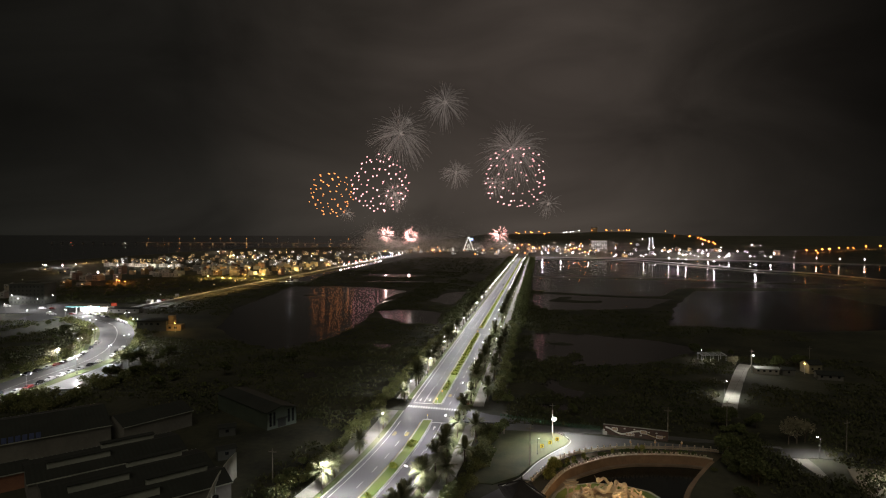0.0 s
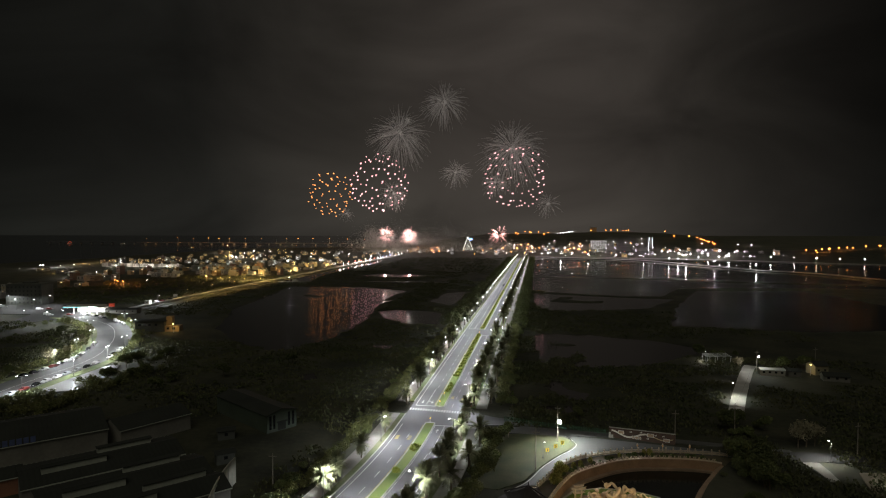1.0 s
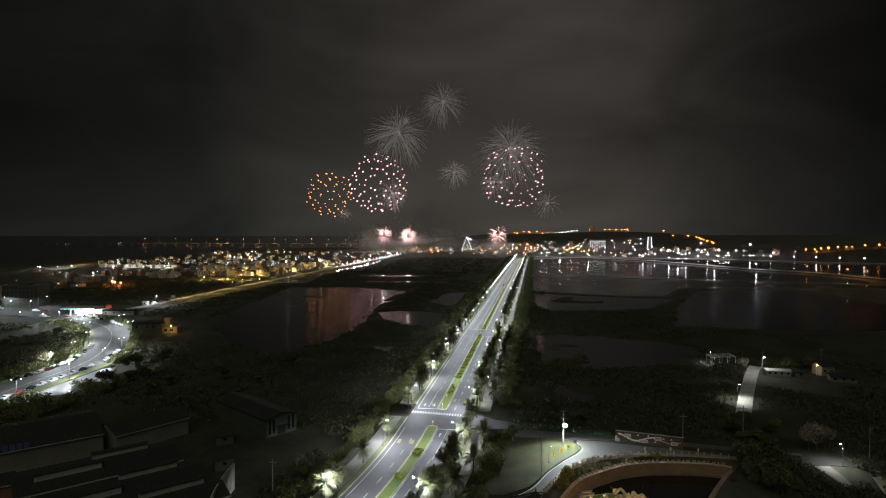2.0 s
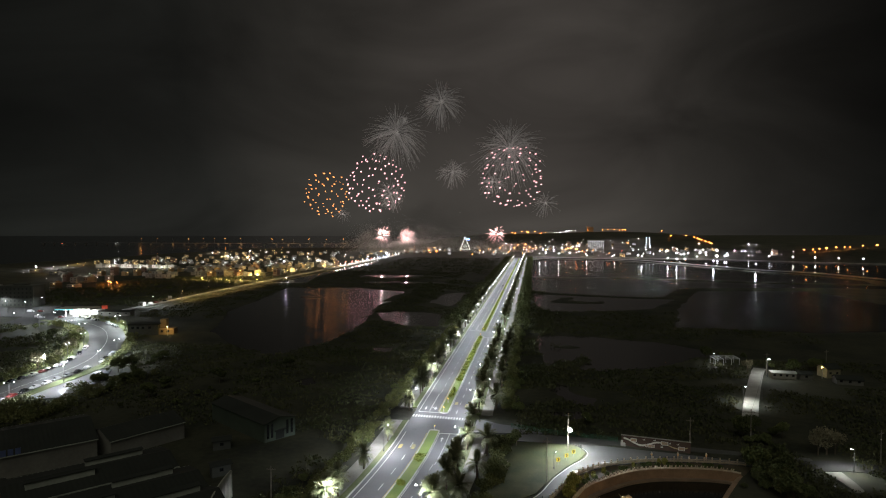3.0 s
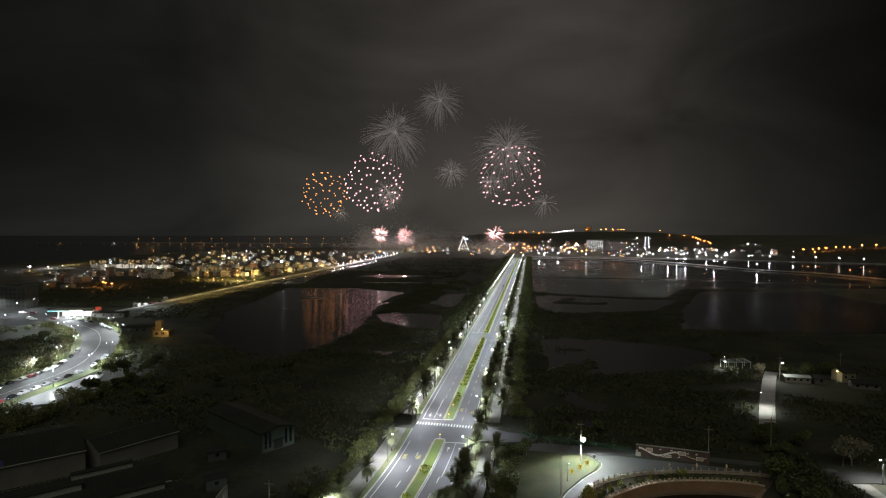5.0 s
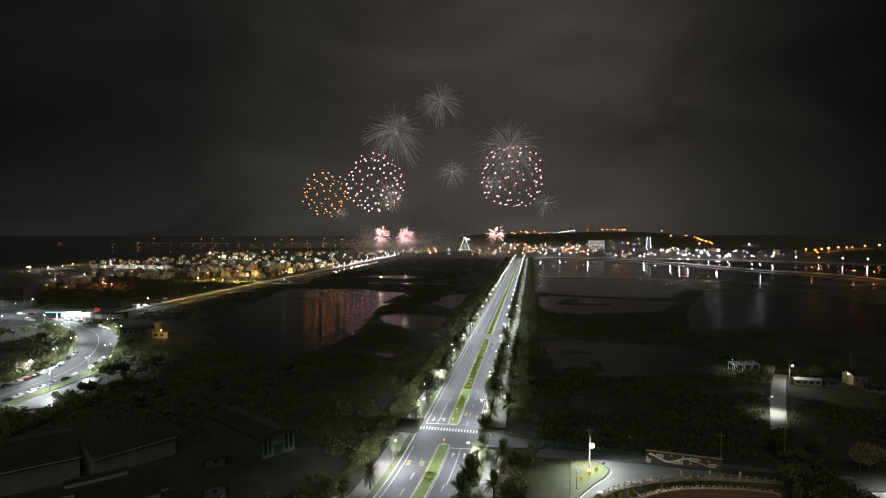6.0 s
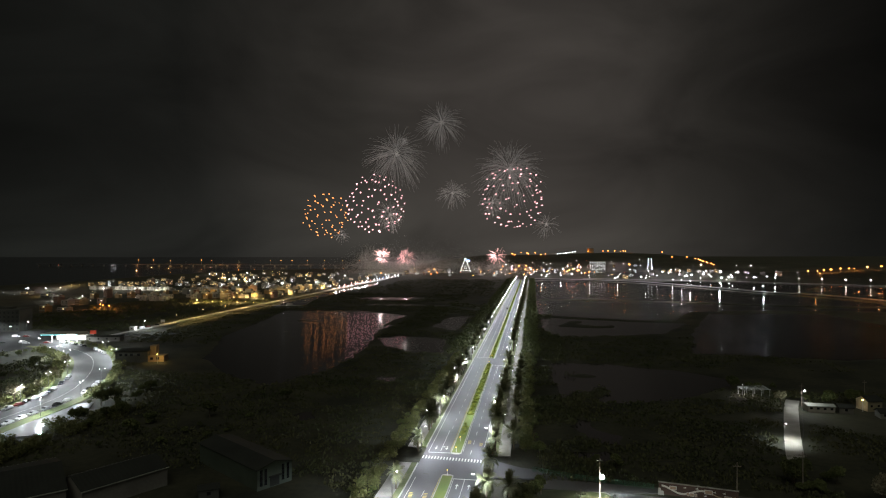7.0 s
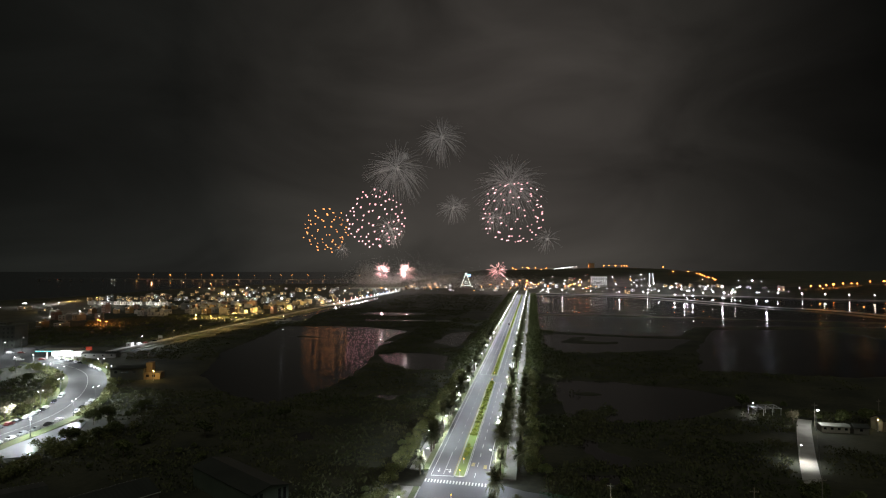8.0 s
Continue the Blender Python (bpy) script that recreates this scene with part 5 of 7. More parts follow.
# ---- fireworks ----
def trail_burst(seed, x, y, z, r, n, label, core=0.0):
    rng = random.Random(seed)
    root = thing("firework_burst", label, "firework", "fading bursts")
    root.matrix_basis = pose(x, y, z)
    b = bmesh.new()
    for _ in range(n):
        d = Vector((rng.gauss(0, 1), rng.gauss(0, 1), rng.gauss(0, 1))).normalized()
        a = r * rng.uniform(0.04, 0.5)
        e = r * rng.uniform(0.55, 1.08)
        p = d * a
        for k in range(4):
            t = (k + 1) / 4
            q = d * (a + (e - a) * t) + Vector((rng.gauss(0, 0.012 * r), rng.gauss(0, 0.012 * r), -r * 0.2 * t * t + rng.gauss(0, 0.012 * r)))
            tube(b, p, q, 0.32 * (1 - t * 0.4), 0.32 * (1 - (t + 0.2) * 0.4), 3, False)
            p = q
    part("trail", b, TRAIL, root)["kind"] = "stuff"
    b = bmesh.new()
    for _ in range(90):
        v = Vector((rng.gauss(0, 1), rng.gauss(0, 1), rng.gauss(0, 1))) * r * 0.05
        ball(b, v, r * 0.006 + 0.25, 0)
    part("core", b, TRAIL_CORE, root, "pale smoky core")["kind"] = "stuff"
    return root


for i, (x, z, r, n) in enumerate(((-219, 429, 75, 210), (-351, 343, 100, 300), (-25, 293, 105, 330), (-186, 227, 50, 110), (-72, 198, 42, 80), (-369, 168, 52, 100), (-514, 109, 26, 40), (78, 136, 44, 60), (-326, 380, 14, 60))):
    trail_burst(200 + i, x, 1700, z, r, int(n * 1.3), "fading grey firework burst of thin drooping trails")


def star_shell(seed, x, y, z, r, n, material, size, label):
    rng = random.Random(seed)
    root = thing("firework_shell", label, "firework", "star shells")
    root.matrix_basis = pose(x, y, z)
    sb = bmesh.new()
    for v in ball(sb, (0, 0, 0), 1.0, 1):
        v.co *= rng.uniform(0.35, 1.1)
    star = mesh_of(sb, "star", material)
    for k in range(n):
        w = k * 2.39996
        c = 1 - 2 * (k + 0.5) / n
        s = math.sqrt(1 - c * c)
        d = Vector((s * math.cos(w), s * math.sin(w), c)) * r * rng.uniform(0.86, 1.04)
        q = size * rng.uniform(0.6, 1.2)
        piece("star", star, root, Matrix.Translation(d) @ Matrix.Diagonal((q, q, q, 1)))


star_shell(301, -563, 1700, 166, 66, 70, SPARK_ORANGE, 2.6, "round firework shell of amber sparks")
star_shell(302, -412, 1700, 196, 86, 90, SPARK_PINK, 3.0, "round firework shell of pink-white sparks")
star_shell(303, -15, 1700, 209, 90, 90, SPARK_PINK, 2.7, "round firework shell of pink-white sparks")


def ground_burst(seed, x, y, z, r, n, material, label):
    rng = random.Random(seed)
    root = thing("ground_firework", label, "firework", "low bursts")
    root.matrix_basis = pose(x, y, z)
    b = bmesh.new()
    for _ in range(n):
        d = Vector((rng.gauss(0, 1), rng.gauss(0, 1), rng.gauss(0.25, 1))).normalized()
        e = r * rng.uniform(0.35, 1.0)
        droop = Vector((0, 0, -0.12 * e))
        tube(b, d * e * 0.45, d * e + droop, 0.10, 0.24, 3)
        ball(b, d * e + droop, 0.42, 0)
    part("spark", b, material, root)["kind"] = "stuff"
    return root


ground_burst(401, -381, 1650, 46, 30, 70, SPARK_LOW, "small low burst of pink-white sparks")
ground_burst(402, -310, 1650, 44, 32, 75, SPARK_LOW, "small low burst of pink-white sparks")
ground_burst(403, -58, 1650, 50, 30, 60, SPARK_LOW, "small low burst of pink-white sparks")


# ---- park with pond, balustrade and carved dragons ----
def along(pts, gap):
    """Evenly spaced places and headings along a plan line."""
    line = smooth_line(pts, 0.5)
    out, acc = [(line[0], (line[1] - line[0]).normalized())], 0.0
    for a, c in zip(line, line[1:]):
        acc += (c - a).length
        if acc >= gap:
            acc -= gap
            out.append((c, (c - a).normalized()))
    return out


rail_line = [(33.5, 157.5), (34.8, 160), (38.4, 168), (41.9, 175), (46.1, 180), (53, 184.6), (61.6, 188), (70, 189.4), (78.3, 190), (86.3, 190), (91, 189)]
balustrade = thing("balustrade", "pale carved stone balustrade along the park road", "balustrade")
pb = bmesh.new()
box(pb, -0.14, 0.14, -0.14, 0.14, 0, 1.15)
box(pb, -0.2, 0.2, -0.2, 0.2, 1.15, 1.25)
ball(pb, (0, 0, 1.48), 0.22, 1, 1.3)
POST = mesh_of(pb, "post", BALUSTER)
stops = along(rail_line, 2.1)
for p, d in stops:
    piece("post", POST, balustrade, pose(p.x, p.y, 0, 0, 0, math.degrees(math.atan2(d.y, d.x))))
for (p, d), (q, _) in zip(stops, stops[1:]):
    b = bmesh.new()
    band(b, [p, q], -0.07, 0.07, 0.82, 0.98)
    band(b, [p, q], -0.05, 0.05, 0.12, 0.62)
    part("rail_panel", b, BALUSTER, balustrade)

wall_line = smooth_line([(37.0, 152), (39.4, 159), (43.9, 168.6), (50.6, 175.4), (57.4, 180.4), (65.8, 183.4), (77.1, 184.6), (83.2, 184.0), (86.2, 182.8)], 1.0)
pond_wall = thing("pond_wall", "curved red-brown stone pond wall with carved coping", "wall")
b = bmesh.new()
band(b, wall_line, 0.0, 0.7, -3.2, 0.55)
part("wall", b, STONE_WALL, pond_wall)
b = bmesh.new()
band(b, wall_line, 0.7, 1.9, -3.2, -1.9)
part("footing", b, mat("wet_stone", (0.26, 0.19, 0.14), (0.16, 0.12, 0.09), 0.6, scale=0.3), pond_wall)
b = bmesh.new()
band(b, wall_line, -0.12, 0.82, 0.55, 0.72)
part("coping", b, BALUSTER, pond_wall)
fb = bmesh.new()
box(fb, -0.16, 0.16, -0.10, 0.10, 0, 0.35)
ball(fb, (0.05, 0, 0.5), 0.2, 1, 1.2)
FINIAL = mesh_of(fb, "finial", BALUSTER)
for p, d in along([tuple(v) for v in wall_line[::6]], 0.85):
    r = Vector((d.y, -d.x))
    piece("finial", FINIAL, pond_wall, pose(p.x + r.x * 0.35, p.y + r.y * 0.35, 0.72, 0, 0, math.degrees(math.atan2(d.y, d.x)) + RNG.uniform(-20, 20)))
b = bmesh.new()
prism(b, [(33.5, 157), (38.4, 168.4), (42, 175), (46.3, 179.8), (53, 184.2), (61.6, 187.6), (70, 189), (78.3, 189.6), (86.3, 189.6), (91, 188.6), (87, 182.6), (83.2, 184.2), (77.1, 184.8), (65.8, 183.6), (57.4, 180.6), (50.6, 175.6), (43.8, 168.8), (39.3, 159), (36.8, 152)], -0.4, 0.02)
struct("planting_bed", b, mat("bed_soil", (0.10, 0.075, 0.05), (0.06, 0.06, 0.03), 0.95, scale=0.4), "dark planted bed between balustrade and pond wall", "ground")
b = bmesh.new()
prism(b, [(36, 150), (44, 168), (58, 180), (66, 183), (77, 184), (87, 182.4), (79, 168), (70, 140), (40, 130)], -2.9, -2.4)
struct("pond_water", b, POND_WATER, "dark park pond water", "water")
b = bmesh.new()
band(b, smooth_line([(86.2, 183), (83.4, 179.5), (77.6, 169.5), (73.4, 161), (70, 150), (69, 138)], 1.5), -1.2, 0.0, -3.2, -0.1)
struct("pond_edge", b, STONE_WALL, "low red-brown stone pond edge", "wall")
b = bmesh.new()
prism(b, [(91, 188.5), (87, 183), (84.4, 179), (78.6, 169), (74.4, 160), (70, 138), (110, 138), (110, 186)], -0.6, -0.06)
struct("park_ground", b, MARSH, "dark park ground beyond the pond", "ground")
# island garden
isl_out = [(38.5, 150), (40.5, 157), (43.8, 162.4), (51.2, 165.4), (59.9, 164.4), (65.1, 162), (67.4, 158), (66, 146), (60, 138), (42, 138)]
b = bmesh.new()
prism(b, isl_out, -3.2, -1.05)
island = struct("island", b, CONCRETE, "low island in the pond with a grass rim", "ground")
b = bmesh.new()
prism(b, [(39.6, 150), (41.4, 156.6), (44.4, 161.4), (51.2, 164.2), (59.6, 163.2), (64.2, 161), (66.2, 157.6), (65, 146), (59, 139), (43, 139)], -1.06, -0.75)
part("grass_rim", b, GRASS, island)
b = bmesh.new()
prism(b, [(42.4, 150), (43.4, 155.6), (46, 158.8), (51.4, 161.2), (58.6, 160.4), (62.2, 158.4), (63, 155), (62, 146), (57, 141), (45, 141)], -0.78, -0.6)
part("paving", b, STONE_WALL, island)


def dragon(seed, x, y, size):
    """A carved dragon coiling over rockwork, one plain mesh."""
    rng = random.Random(seed)
    b = bmesh.new()
    path = []
    for i in range(40):
        t = i / 39
        a = t * 2.6 * math.pi + seed
        path.append(Vector((math.cos(a) * size * (0.9 - 0.4 * t), math.sin(a) * size * 0.6 * (0.9 - 0.3 * t), 0.3 + size * (0.75 * t + 0.35 * math.sin(a * 1.5) ** 2))))
    for i in range(39):
        r0 = size * 0.10 * (0.4 + math.sin(math.pi * min(1, 0.15 + i / 44)))
        tube(b, path[i], path[i + 1], r0, r0, 7)
        if i % 2 == 0:
            up = path[i] + Vector((0, 0, r0 * 1.7))
            b.faces.new([b.verts.new(path[i] + Vector((-0.12, 0, r0 * 0.8))), b.verts.new(path[i] + Vector((0.12, 0, r0 * 0.8))), b.verts.new(up)])
    h = path[-1]
    ball(b, h, size * 0.22, 1)
    tube(b, h, h + Vector((size * 0.38, 0, -size * 0.05)), size * 0.15, size * 0.08, 6)
    for s in (-1, 1):
        tube(b, h + Vector((0, s * 0.1 * size, 0.1)), h + Vector((-size * 0.3, s * size * 0.18, size * 0.35)), 0.07, 0.02, 5)
    for k in range(14):
        vs = ball(b, (rng.uniform(-size, size), rng.uniform(-size, size) * 0.7, rng.uniform(-0.1, 0.4)), rng.uniform(0.3, 0.7) * size * 0.5, 1, 0.8)
        for v in vs:
            v.co += Vector((rng.uniform(-0.12, 0.12), rng.uniform(-0.12, 0.12), rng.uniform(-0.1, 0.1)))
    ob = new("dragon_statue", mesh_of(b, "dragon_statue", BALUSTER))
    ob.matrix_basis = pose(x, y, -0.65, 0, 0, seed * 40)
    return tagged(ob, "carved pale stone dragon coiling over rockwork", "statue", "dragon statues")


for i, (x, y, s) in enumerate(((53.0, 158.0, 3.3), (57.0, 158.2, 3.0), (48.6, 155.6, 2.4), (60.4, 156.0, 2.1), (51.5, 150.6, 2.2), (55.4, 153.4, 1.9), (60.6, 150.5, 1.8), (46.6, 149, 1.9), (57, 147.5, 2.1), (52.0, 146.0, 2.0), (45.6, 153.0, 1.3), (62.0, 146.6, 1.6))):
    dragon(i + 1, x, y, s)


def make_gate(x, y):
    root = thing("memorial_gate", "small pale stone memorial gate with tiered roofs", "gate")
    root.matrix_basis = pose(x, y, -0.6, 0, 0, 20)
    for px in (-1.1, 1.1):
        b = bmesh.new()
        box(b, px - 0.2, px + 0.2, -0.2, 0.2, 0, 4.2)
        part("pillar", b, BALUSTER, root)
    for z, w in ((3.0, 1.5), (4.2, 2.0), (5.1, 1.3)):
        b = bmesh.new()
        box(b, -w, w, -0.3, 0.3, z, z + 0.3)
        prism(b, [(-w - 0.4, -0.6), (w + 0.4, -0.6), (w + 0.4, 0.6), (-w - 0.4, 0.6)], z + 0.3, z + 0.45)
        for s in (-1, 1):
            tube(b, (s * (w + 0.3), 0, z + 0.4), (s * (w + 0.7), 0, z + 0.85), 0.16, 0.05, 5)
        part("tier_roof", b, BALUSTER, root)
    return root


make_gate(44.6, 154.5).scale = (0.75, 0.75, 0.8)
# added fittings; an unseen warm fill hangs about three metres above each
for x, y in ((47.5, 157.0), (55.5, 153.0), (62.0, 156.0), (51.0, 145.5), (44.5, 146), (60, 144)):
    g = thing("garden_spotlight", "small garden spotlight, added below a free-hanging warm fill", "lamp", "garden spotlights")
    g.matrix_basis = pose(x, y, -0.6)
    b = bmesh.new()
    tube(b, (0, 0, 0), (0, 0, 0.35), 0.05, 0.05, 6)
    tube(b, (0, 0, 0.35), (0.1, 0, 0.55), 0.12, 0.16, 8)
    part("body", b, STEEL, g)
    lo = new("spot_light", GARDEN_FILL)
    lo.parent, lo.location = g, (0.3, 0, 3.4)


def make_pavilion(x, y):
    root = thing("pavilion", "dark tile-roofed pavilion with upturned eaves", "pavilion")
    root.matrix_basis = pose(x, y, 0, 0, 0, 24)
    for px in (-2.6, 2.6):
        for py in (-2.6, 2.6):
            b = bmesh.new()
            tube(b, (px, py, -0.3), (px, py, 3.6), 0.18, 0.18, 8)
            part("column", b, STONE_WALL, root)
    b = bmesh.new()
    rings = []
    for t in (0, 0.12, 0.3, 0.55, 0.8, 1.0):
        w = 4.3 * (1 - t) ** 1.0 + 0.12
        z = 3.5 + 3.3 * t ** 1.5
        ring = []
        for k in range(16):
            a = 2 * math.pi * k / 16
            q = max(abs(math.cos(a)), abs(math.sin(a)))
            corner = abs(math.sin(2 * a)) ** 4
            ring.append(b.verts.new((w * math.cos(a) / q, w * math.sin(a) / q, z + 0.7 * corner * (1 - t) ** 2)))
        rings.append(ring)
    for r0, r1 in zip(rings, rings[1:]):
        for k in range(16):
            b.faces.new((r0[k], r0[(k + 1) % 16], r1[(k + 1) % 16], r1[k]))
    b.faces.new(rings[-1])
    part("roof", b, TILE_ROOF, root)
    for k in range(4):
        a = math.pi / 4 + k * math.pi / 2
        b = bmesh.new()
        tube(b, (6.1 * math.cos(a), 6.1 * math.sin(a), 4.3), (0, 0, 6.9), 0.16, 0.16, 6)
        part("hip_ridge", b, TILE_ROOF, root)
    b = bmesh.new()
    tube(b, (0, 0, 6.7), (0, 0, 7.9), 0.22, 0.06, 8)
    part("finial", b, TILE_ROOF, root)


make_pavilion(32.6, 145.5)

conifer = make_bush(52, 1.6, mat("conifer_leaves", (0.20, 0.20, 0.045), (0.28, 0.27, 0.08), 0.8, scale=0.6, rand=0.15), 420, "conifer_shrub", "upright yellow-green conifer shrub in the bed")
conifer["group"] = "conifer shrubs"
conifer.matrix_basis = pose(39.6, 164.8, 0) @ Matrix.Diagonal((1.0, 1.0, 1.4, 1))
for x, y, s in ((40.6, 167.2, 1.1), (38.6, 162.4, 0.9), (41.6, 169.4, 1.0), (43, 171.5, 0.6), (46.6, 175.8, 0.55), (49.4, 178.6, 0.5), (58.4, 184.6, 0.4), (66.2, 187.0, 0.5), (67.8, 187.2, 0.6), (45, 174.6, 0.5)):
    copy_thing(conifer, pose(x, y, 0, 0, 0, x * 30) @ Matrix.Diagonal((s, s, s * 1.35, 1)))
low = make_bush(53, 0.8, SHRUB, 150, "bed_shrub", "low dark shrub in the planted bed")
low["group"] = "bed shrubs"
low.matrix_basis = pose(71, 187, 0)
for i in range(26):
    t = i / 25
    p = wall_line[int((0.25 + 0.74 * t) * (len(wall_line) - 1))]
    copy_thing(low, pose(p.x - 0.8 + RNG.uniform(-1, 1), p.y + 2.2 + RNG.uniform(-0.9, 1.4), 0, 0, 0, 40 * i) @ Matrix.Diagonal((*[RNG.uniform(0.6, 1.2)] * 3, 1)))

# slim stone pyramids along the balustrade, tinted by an added glow and light
lantern = thing("stone_lantern", "slim stone pyramid post with an added warm glow", "lantern", "stone lanterns")
b = bmesh.new()
tube(b, (0, 0, -0.1), (0, 0, 1.3), 0.14, 0.10, 6)
part("shaft", b, BALUSTER, lantern)
b = bmesh.new()
box(b, -0.2, 0.2, -0.2, 0.2, 1.3, 1.7)
# no lamp here: weak emission paints the warm light on the stone
part("lamp_glass", b, mat("pyramid_glow", (0.8, 0.5, 0.2), emit=(1.0, 0.5, 0.15), power=0.04), lantern)
b = bmesh.new()
tube(b, (0, 0, 1.7), (0, 0, 2.3), 0.34, 0.03, 6)
part("cap", b, BALUSTER, lantern)
# small fill added beside the stone to warm it
lo = new("lantern_light", bulb_light("lantern_light", 3, (1.0, 0.78, 0.5), 0.1))
lo.parent, lo.location = lantern, (0, -0.6, 2.2)
lantern.matrix_basis = pose(64.6, 190.6, 0)
for x, y in ((72.0, 191.4), (79.8, 191.8), (26.0, 196), (24, 178)):
    copy_thing(lantern, pose(x, y, 0))

# ---- road furniture by the bend ----
flood_pole = thing("utility_pole", "concrete utility pole with a dazzling floodlight", "utility pole", "utility poles")
flood_pole.matrix_basis = pose(41.3, 194.2, 0)
b = bmesh.new()
tube(b, (0, 0, -0.5), (0, 0, 11.2), 0.19, 0.12, 8)
part("pole", b, POLE_WOOD, flood_pole)
b = bmesh.new()
box(b, -0.9, 0.9, -0.06, 0.06, 10.4, 10.55)
for s in (-0.8, 0, 0.8):
    tube(b, (s, 0, 10.5), (s, 0, 10.85), 0.06, 0.04, 6)
part("crossarm", b, STEEL, flood_pole)
b = bmesh.new()
tube(b, (0, 0, 6.4), (0.5, -0.8, 6.6), 0.05, 0.05, 6)
part("arm", b, STEEL, flood_pole)
b = bmesh.new()
# ball swollen well past a real floodlight to include its glare
ball(b, (0.5, -0.9, 6.5), 0.62, 3, 0.95)
part("floodlight_glass", b, GLOW_FLOOD, flood_pole)
lo = new("flood_lamp", FLOOD_LIGHT)
lo.parent = flood_pole
lo.matrix_basis = look((0.7, -1.5, 6.0), (2.0, -4.4, 1.1))
pole2 = thing("utility_pole", "tall concrete utility pole with crossarm", "utility pole", "utility poles")
b = bmesh.new()
tube(b, (0, 0, -0.5), (0, 0, 11.5), 0.2, 0.12, 8)
part("pole", b, POLE_WOOD, pole2)
b = bmesh.new()
box(b, -1.1, 1.1, -0.06, 0.06, 10.2, 10.36)
for s in (-1, -0.4, 0.4, 1):
    tube(b, (s, 0, 10.3), (s, 0, 10.7), 0.06, 0.04, 6)
part("crossarm", b, POLE_WOOD, pole2)
pole2.matrix_basis = pose(34.4, 172, 0)
for x, y, a in ((98.5, 211, 0), (127.5, 196, 30), (137, 301, 0), (167, 312, 20), (77.5, 200, 0), (-33, 152, 0)):
    copy_thing(pole2, pose(x, y, 0, 0, 0, a) @ Matrix.Diagonal((1, 1, 0.85 if x > 0 else 0.7, 1)))


def wire(p, q, sag, r=0.03):
    root = thing("overhead_wire", "thin black overhead wire between poles", "wire", "overhead wires")
    b = bmesh.new()
    p, q = Vector(p), Vector(q)
    across = (q - p).cross(Vector((0, 0, 1))).normalized()
    rings = []
    for k in range(11):
        t = k / 10
        v = p.lerp(q, t) - Vector((0, 0, sag * 4 * t * (1 - t)))
        rings.append([b.verts.new(v + across * r * c + Vector((0, 0, r * e))) for c, e in ((1, 0), (0, 1), (-1, 0), (0, -1))])
    for a, c in zip(rings, rings[1:]):
        for k in range(4):
            b.faces.new((a[k], a[(k + 1) % 4], c[(k + 1) % 4], c[k]))
    part("strand", b, CABLE, root)


for s in (-0.8, 0.8):
    wire((34.4 + s, 172, 10.7), (41.3 + s, 194.2, 10.8), 0.6)
    wire((41.3 + s, 194.2, 10.8), (98.5 + s, 211, 9.1), 1.2)
wire((98.5, 211, 9.1), (137, 301, 9.1), 1.5)
wire((137, 301, 9.1), (167, 312, 9.1), 0.9)
wire((127.5, 196, 9.1), (98.5, 211, 9.1), 0.8)

post_lamp = make_street_lamp("post_lamp", "low post lamp with a small white head", "post lamps", 4.6, 0.4, GLOW_WHITE, down_light("post_light", 900, LAMP_WHITE), 1, 0.4)
post_lamp.matrix_basis = pose(36.6, 180.2, 0)
path_lamp = make_street_lamp("path_lamp", "slim lamp lighting the pale path", "path lamps", 6.2, 0.7, GLOW_WHITE, PATH_LIGHT, 1, 0.6)
path_lamp.matrix_basis = pose(110.2, 252, 0)
copy_thing(path_lamp, pose(117.4, 189.6, 0, 0, 0, 180))
copy_thing(path_lamp, pose(129.5, 172, 0, 0, 0, 180))
farm_lamp = make_street_lamp("farm_lamp", "tall lamp with a bright white head by the farm sheds", "path lamps", 7.8, 0.6, GLOW_WHITE, down_light("farm_light", 2800, (0.92, 0.97, 0.93)), 1, 1.0)
farm_lamp.matrix_basis = pose(135.4, 296, 0)
b = bmesh.new()
tube(b, (0, 0, -0.3), (0, 0, 4.5), 0.13, 0.1, 7)
post = thing("marker_post", "bare pale post beside the path", "post")
part("post", b, POLE, post)
post.matrix_basis = pose(119.5, 259, 0)

chev = thing("chevron_sign", "yellow chevron bend sign with a black arrow on a post", "road sign", "chevron signs")
b = bmesh.new()
tube(b, (0, 0, -0.2), (0, 0, 0.9), 0.04, 0.04, 6)
part("post", b, STEEL, chev)
b = bmesh.new()
box(b, -0.55, 0.55, -0.02, 0.02, 0.8, 1.9)
part("plate", b, mat("sign_yellow", (0.80, 0.58, 0.03), (0.7, 0.5, 0.03), 0.4, scale=2), chev)
b = bmesh.new()
for za, zb in ((0.95, 1.35), (1.75, 1.35)):
    vs = [b.verts.new(v) for v in ((-0.30, -0.03, za), (0.05, -0.03, za), (0.40, -0.03, zb), (0.05, -0.03, zb))]
    b.faces.new(vs)
part("arrow", b, CABLE, chev, "black arrow")
for i, (x, y) in enumerate(((37.9, 183.2), (40.4, 186.6), (42.6, 189.8))):
    m = pose(x, y, 0, 0, 0, 25)
    if i == 0:
        chev.matrix_basis = m
    else:
        copy_thing(chev, m)
b = bmesh.new()
sign = thing("round_road_sign", "small dark road sign on a post at the bend", "road sign")
tube(b, (0, 0, -0.2), (0, 0, 2.0), 0.04, 0.04, 6)
part("post", b, STEEL, sign)
b = bmesh.new()
tube(b, (0, -0.03, 2.3), (0, 0.0, 2.3), 0.4, 0.4, 14)
part("plate", b, STEEL, sign)
sign.matrix_basis = pose(44.8, 192.0, 0)
b = bmesh.new()
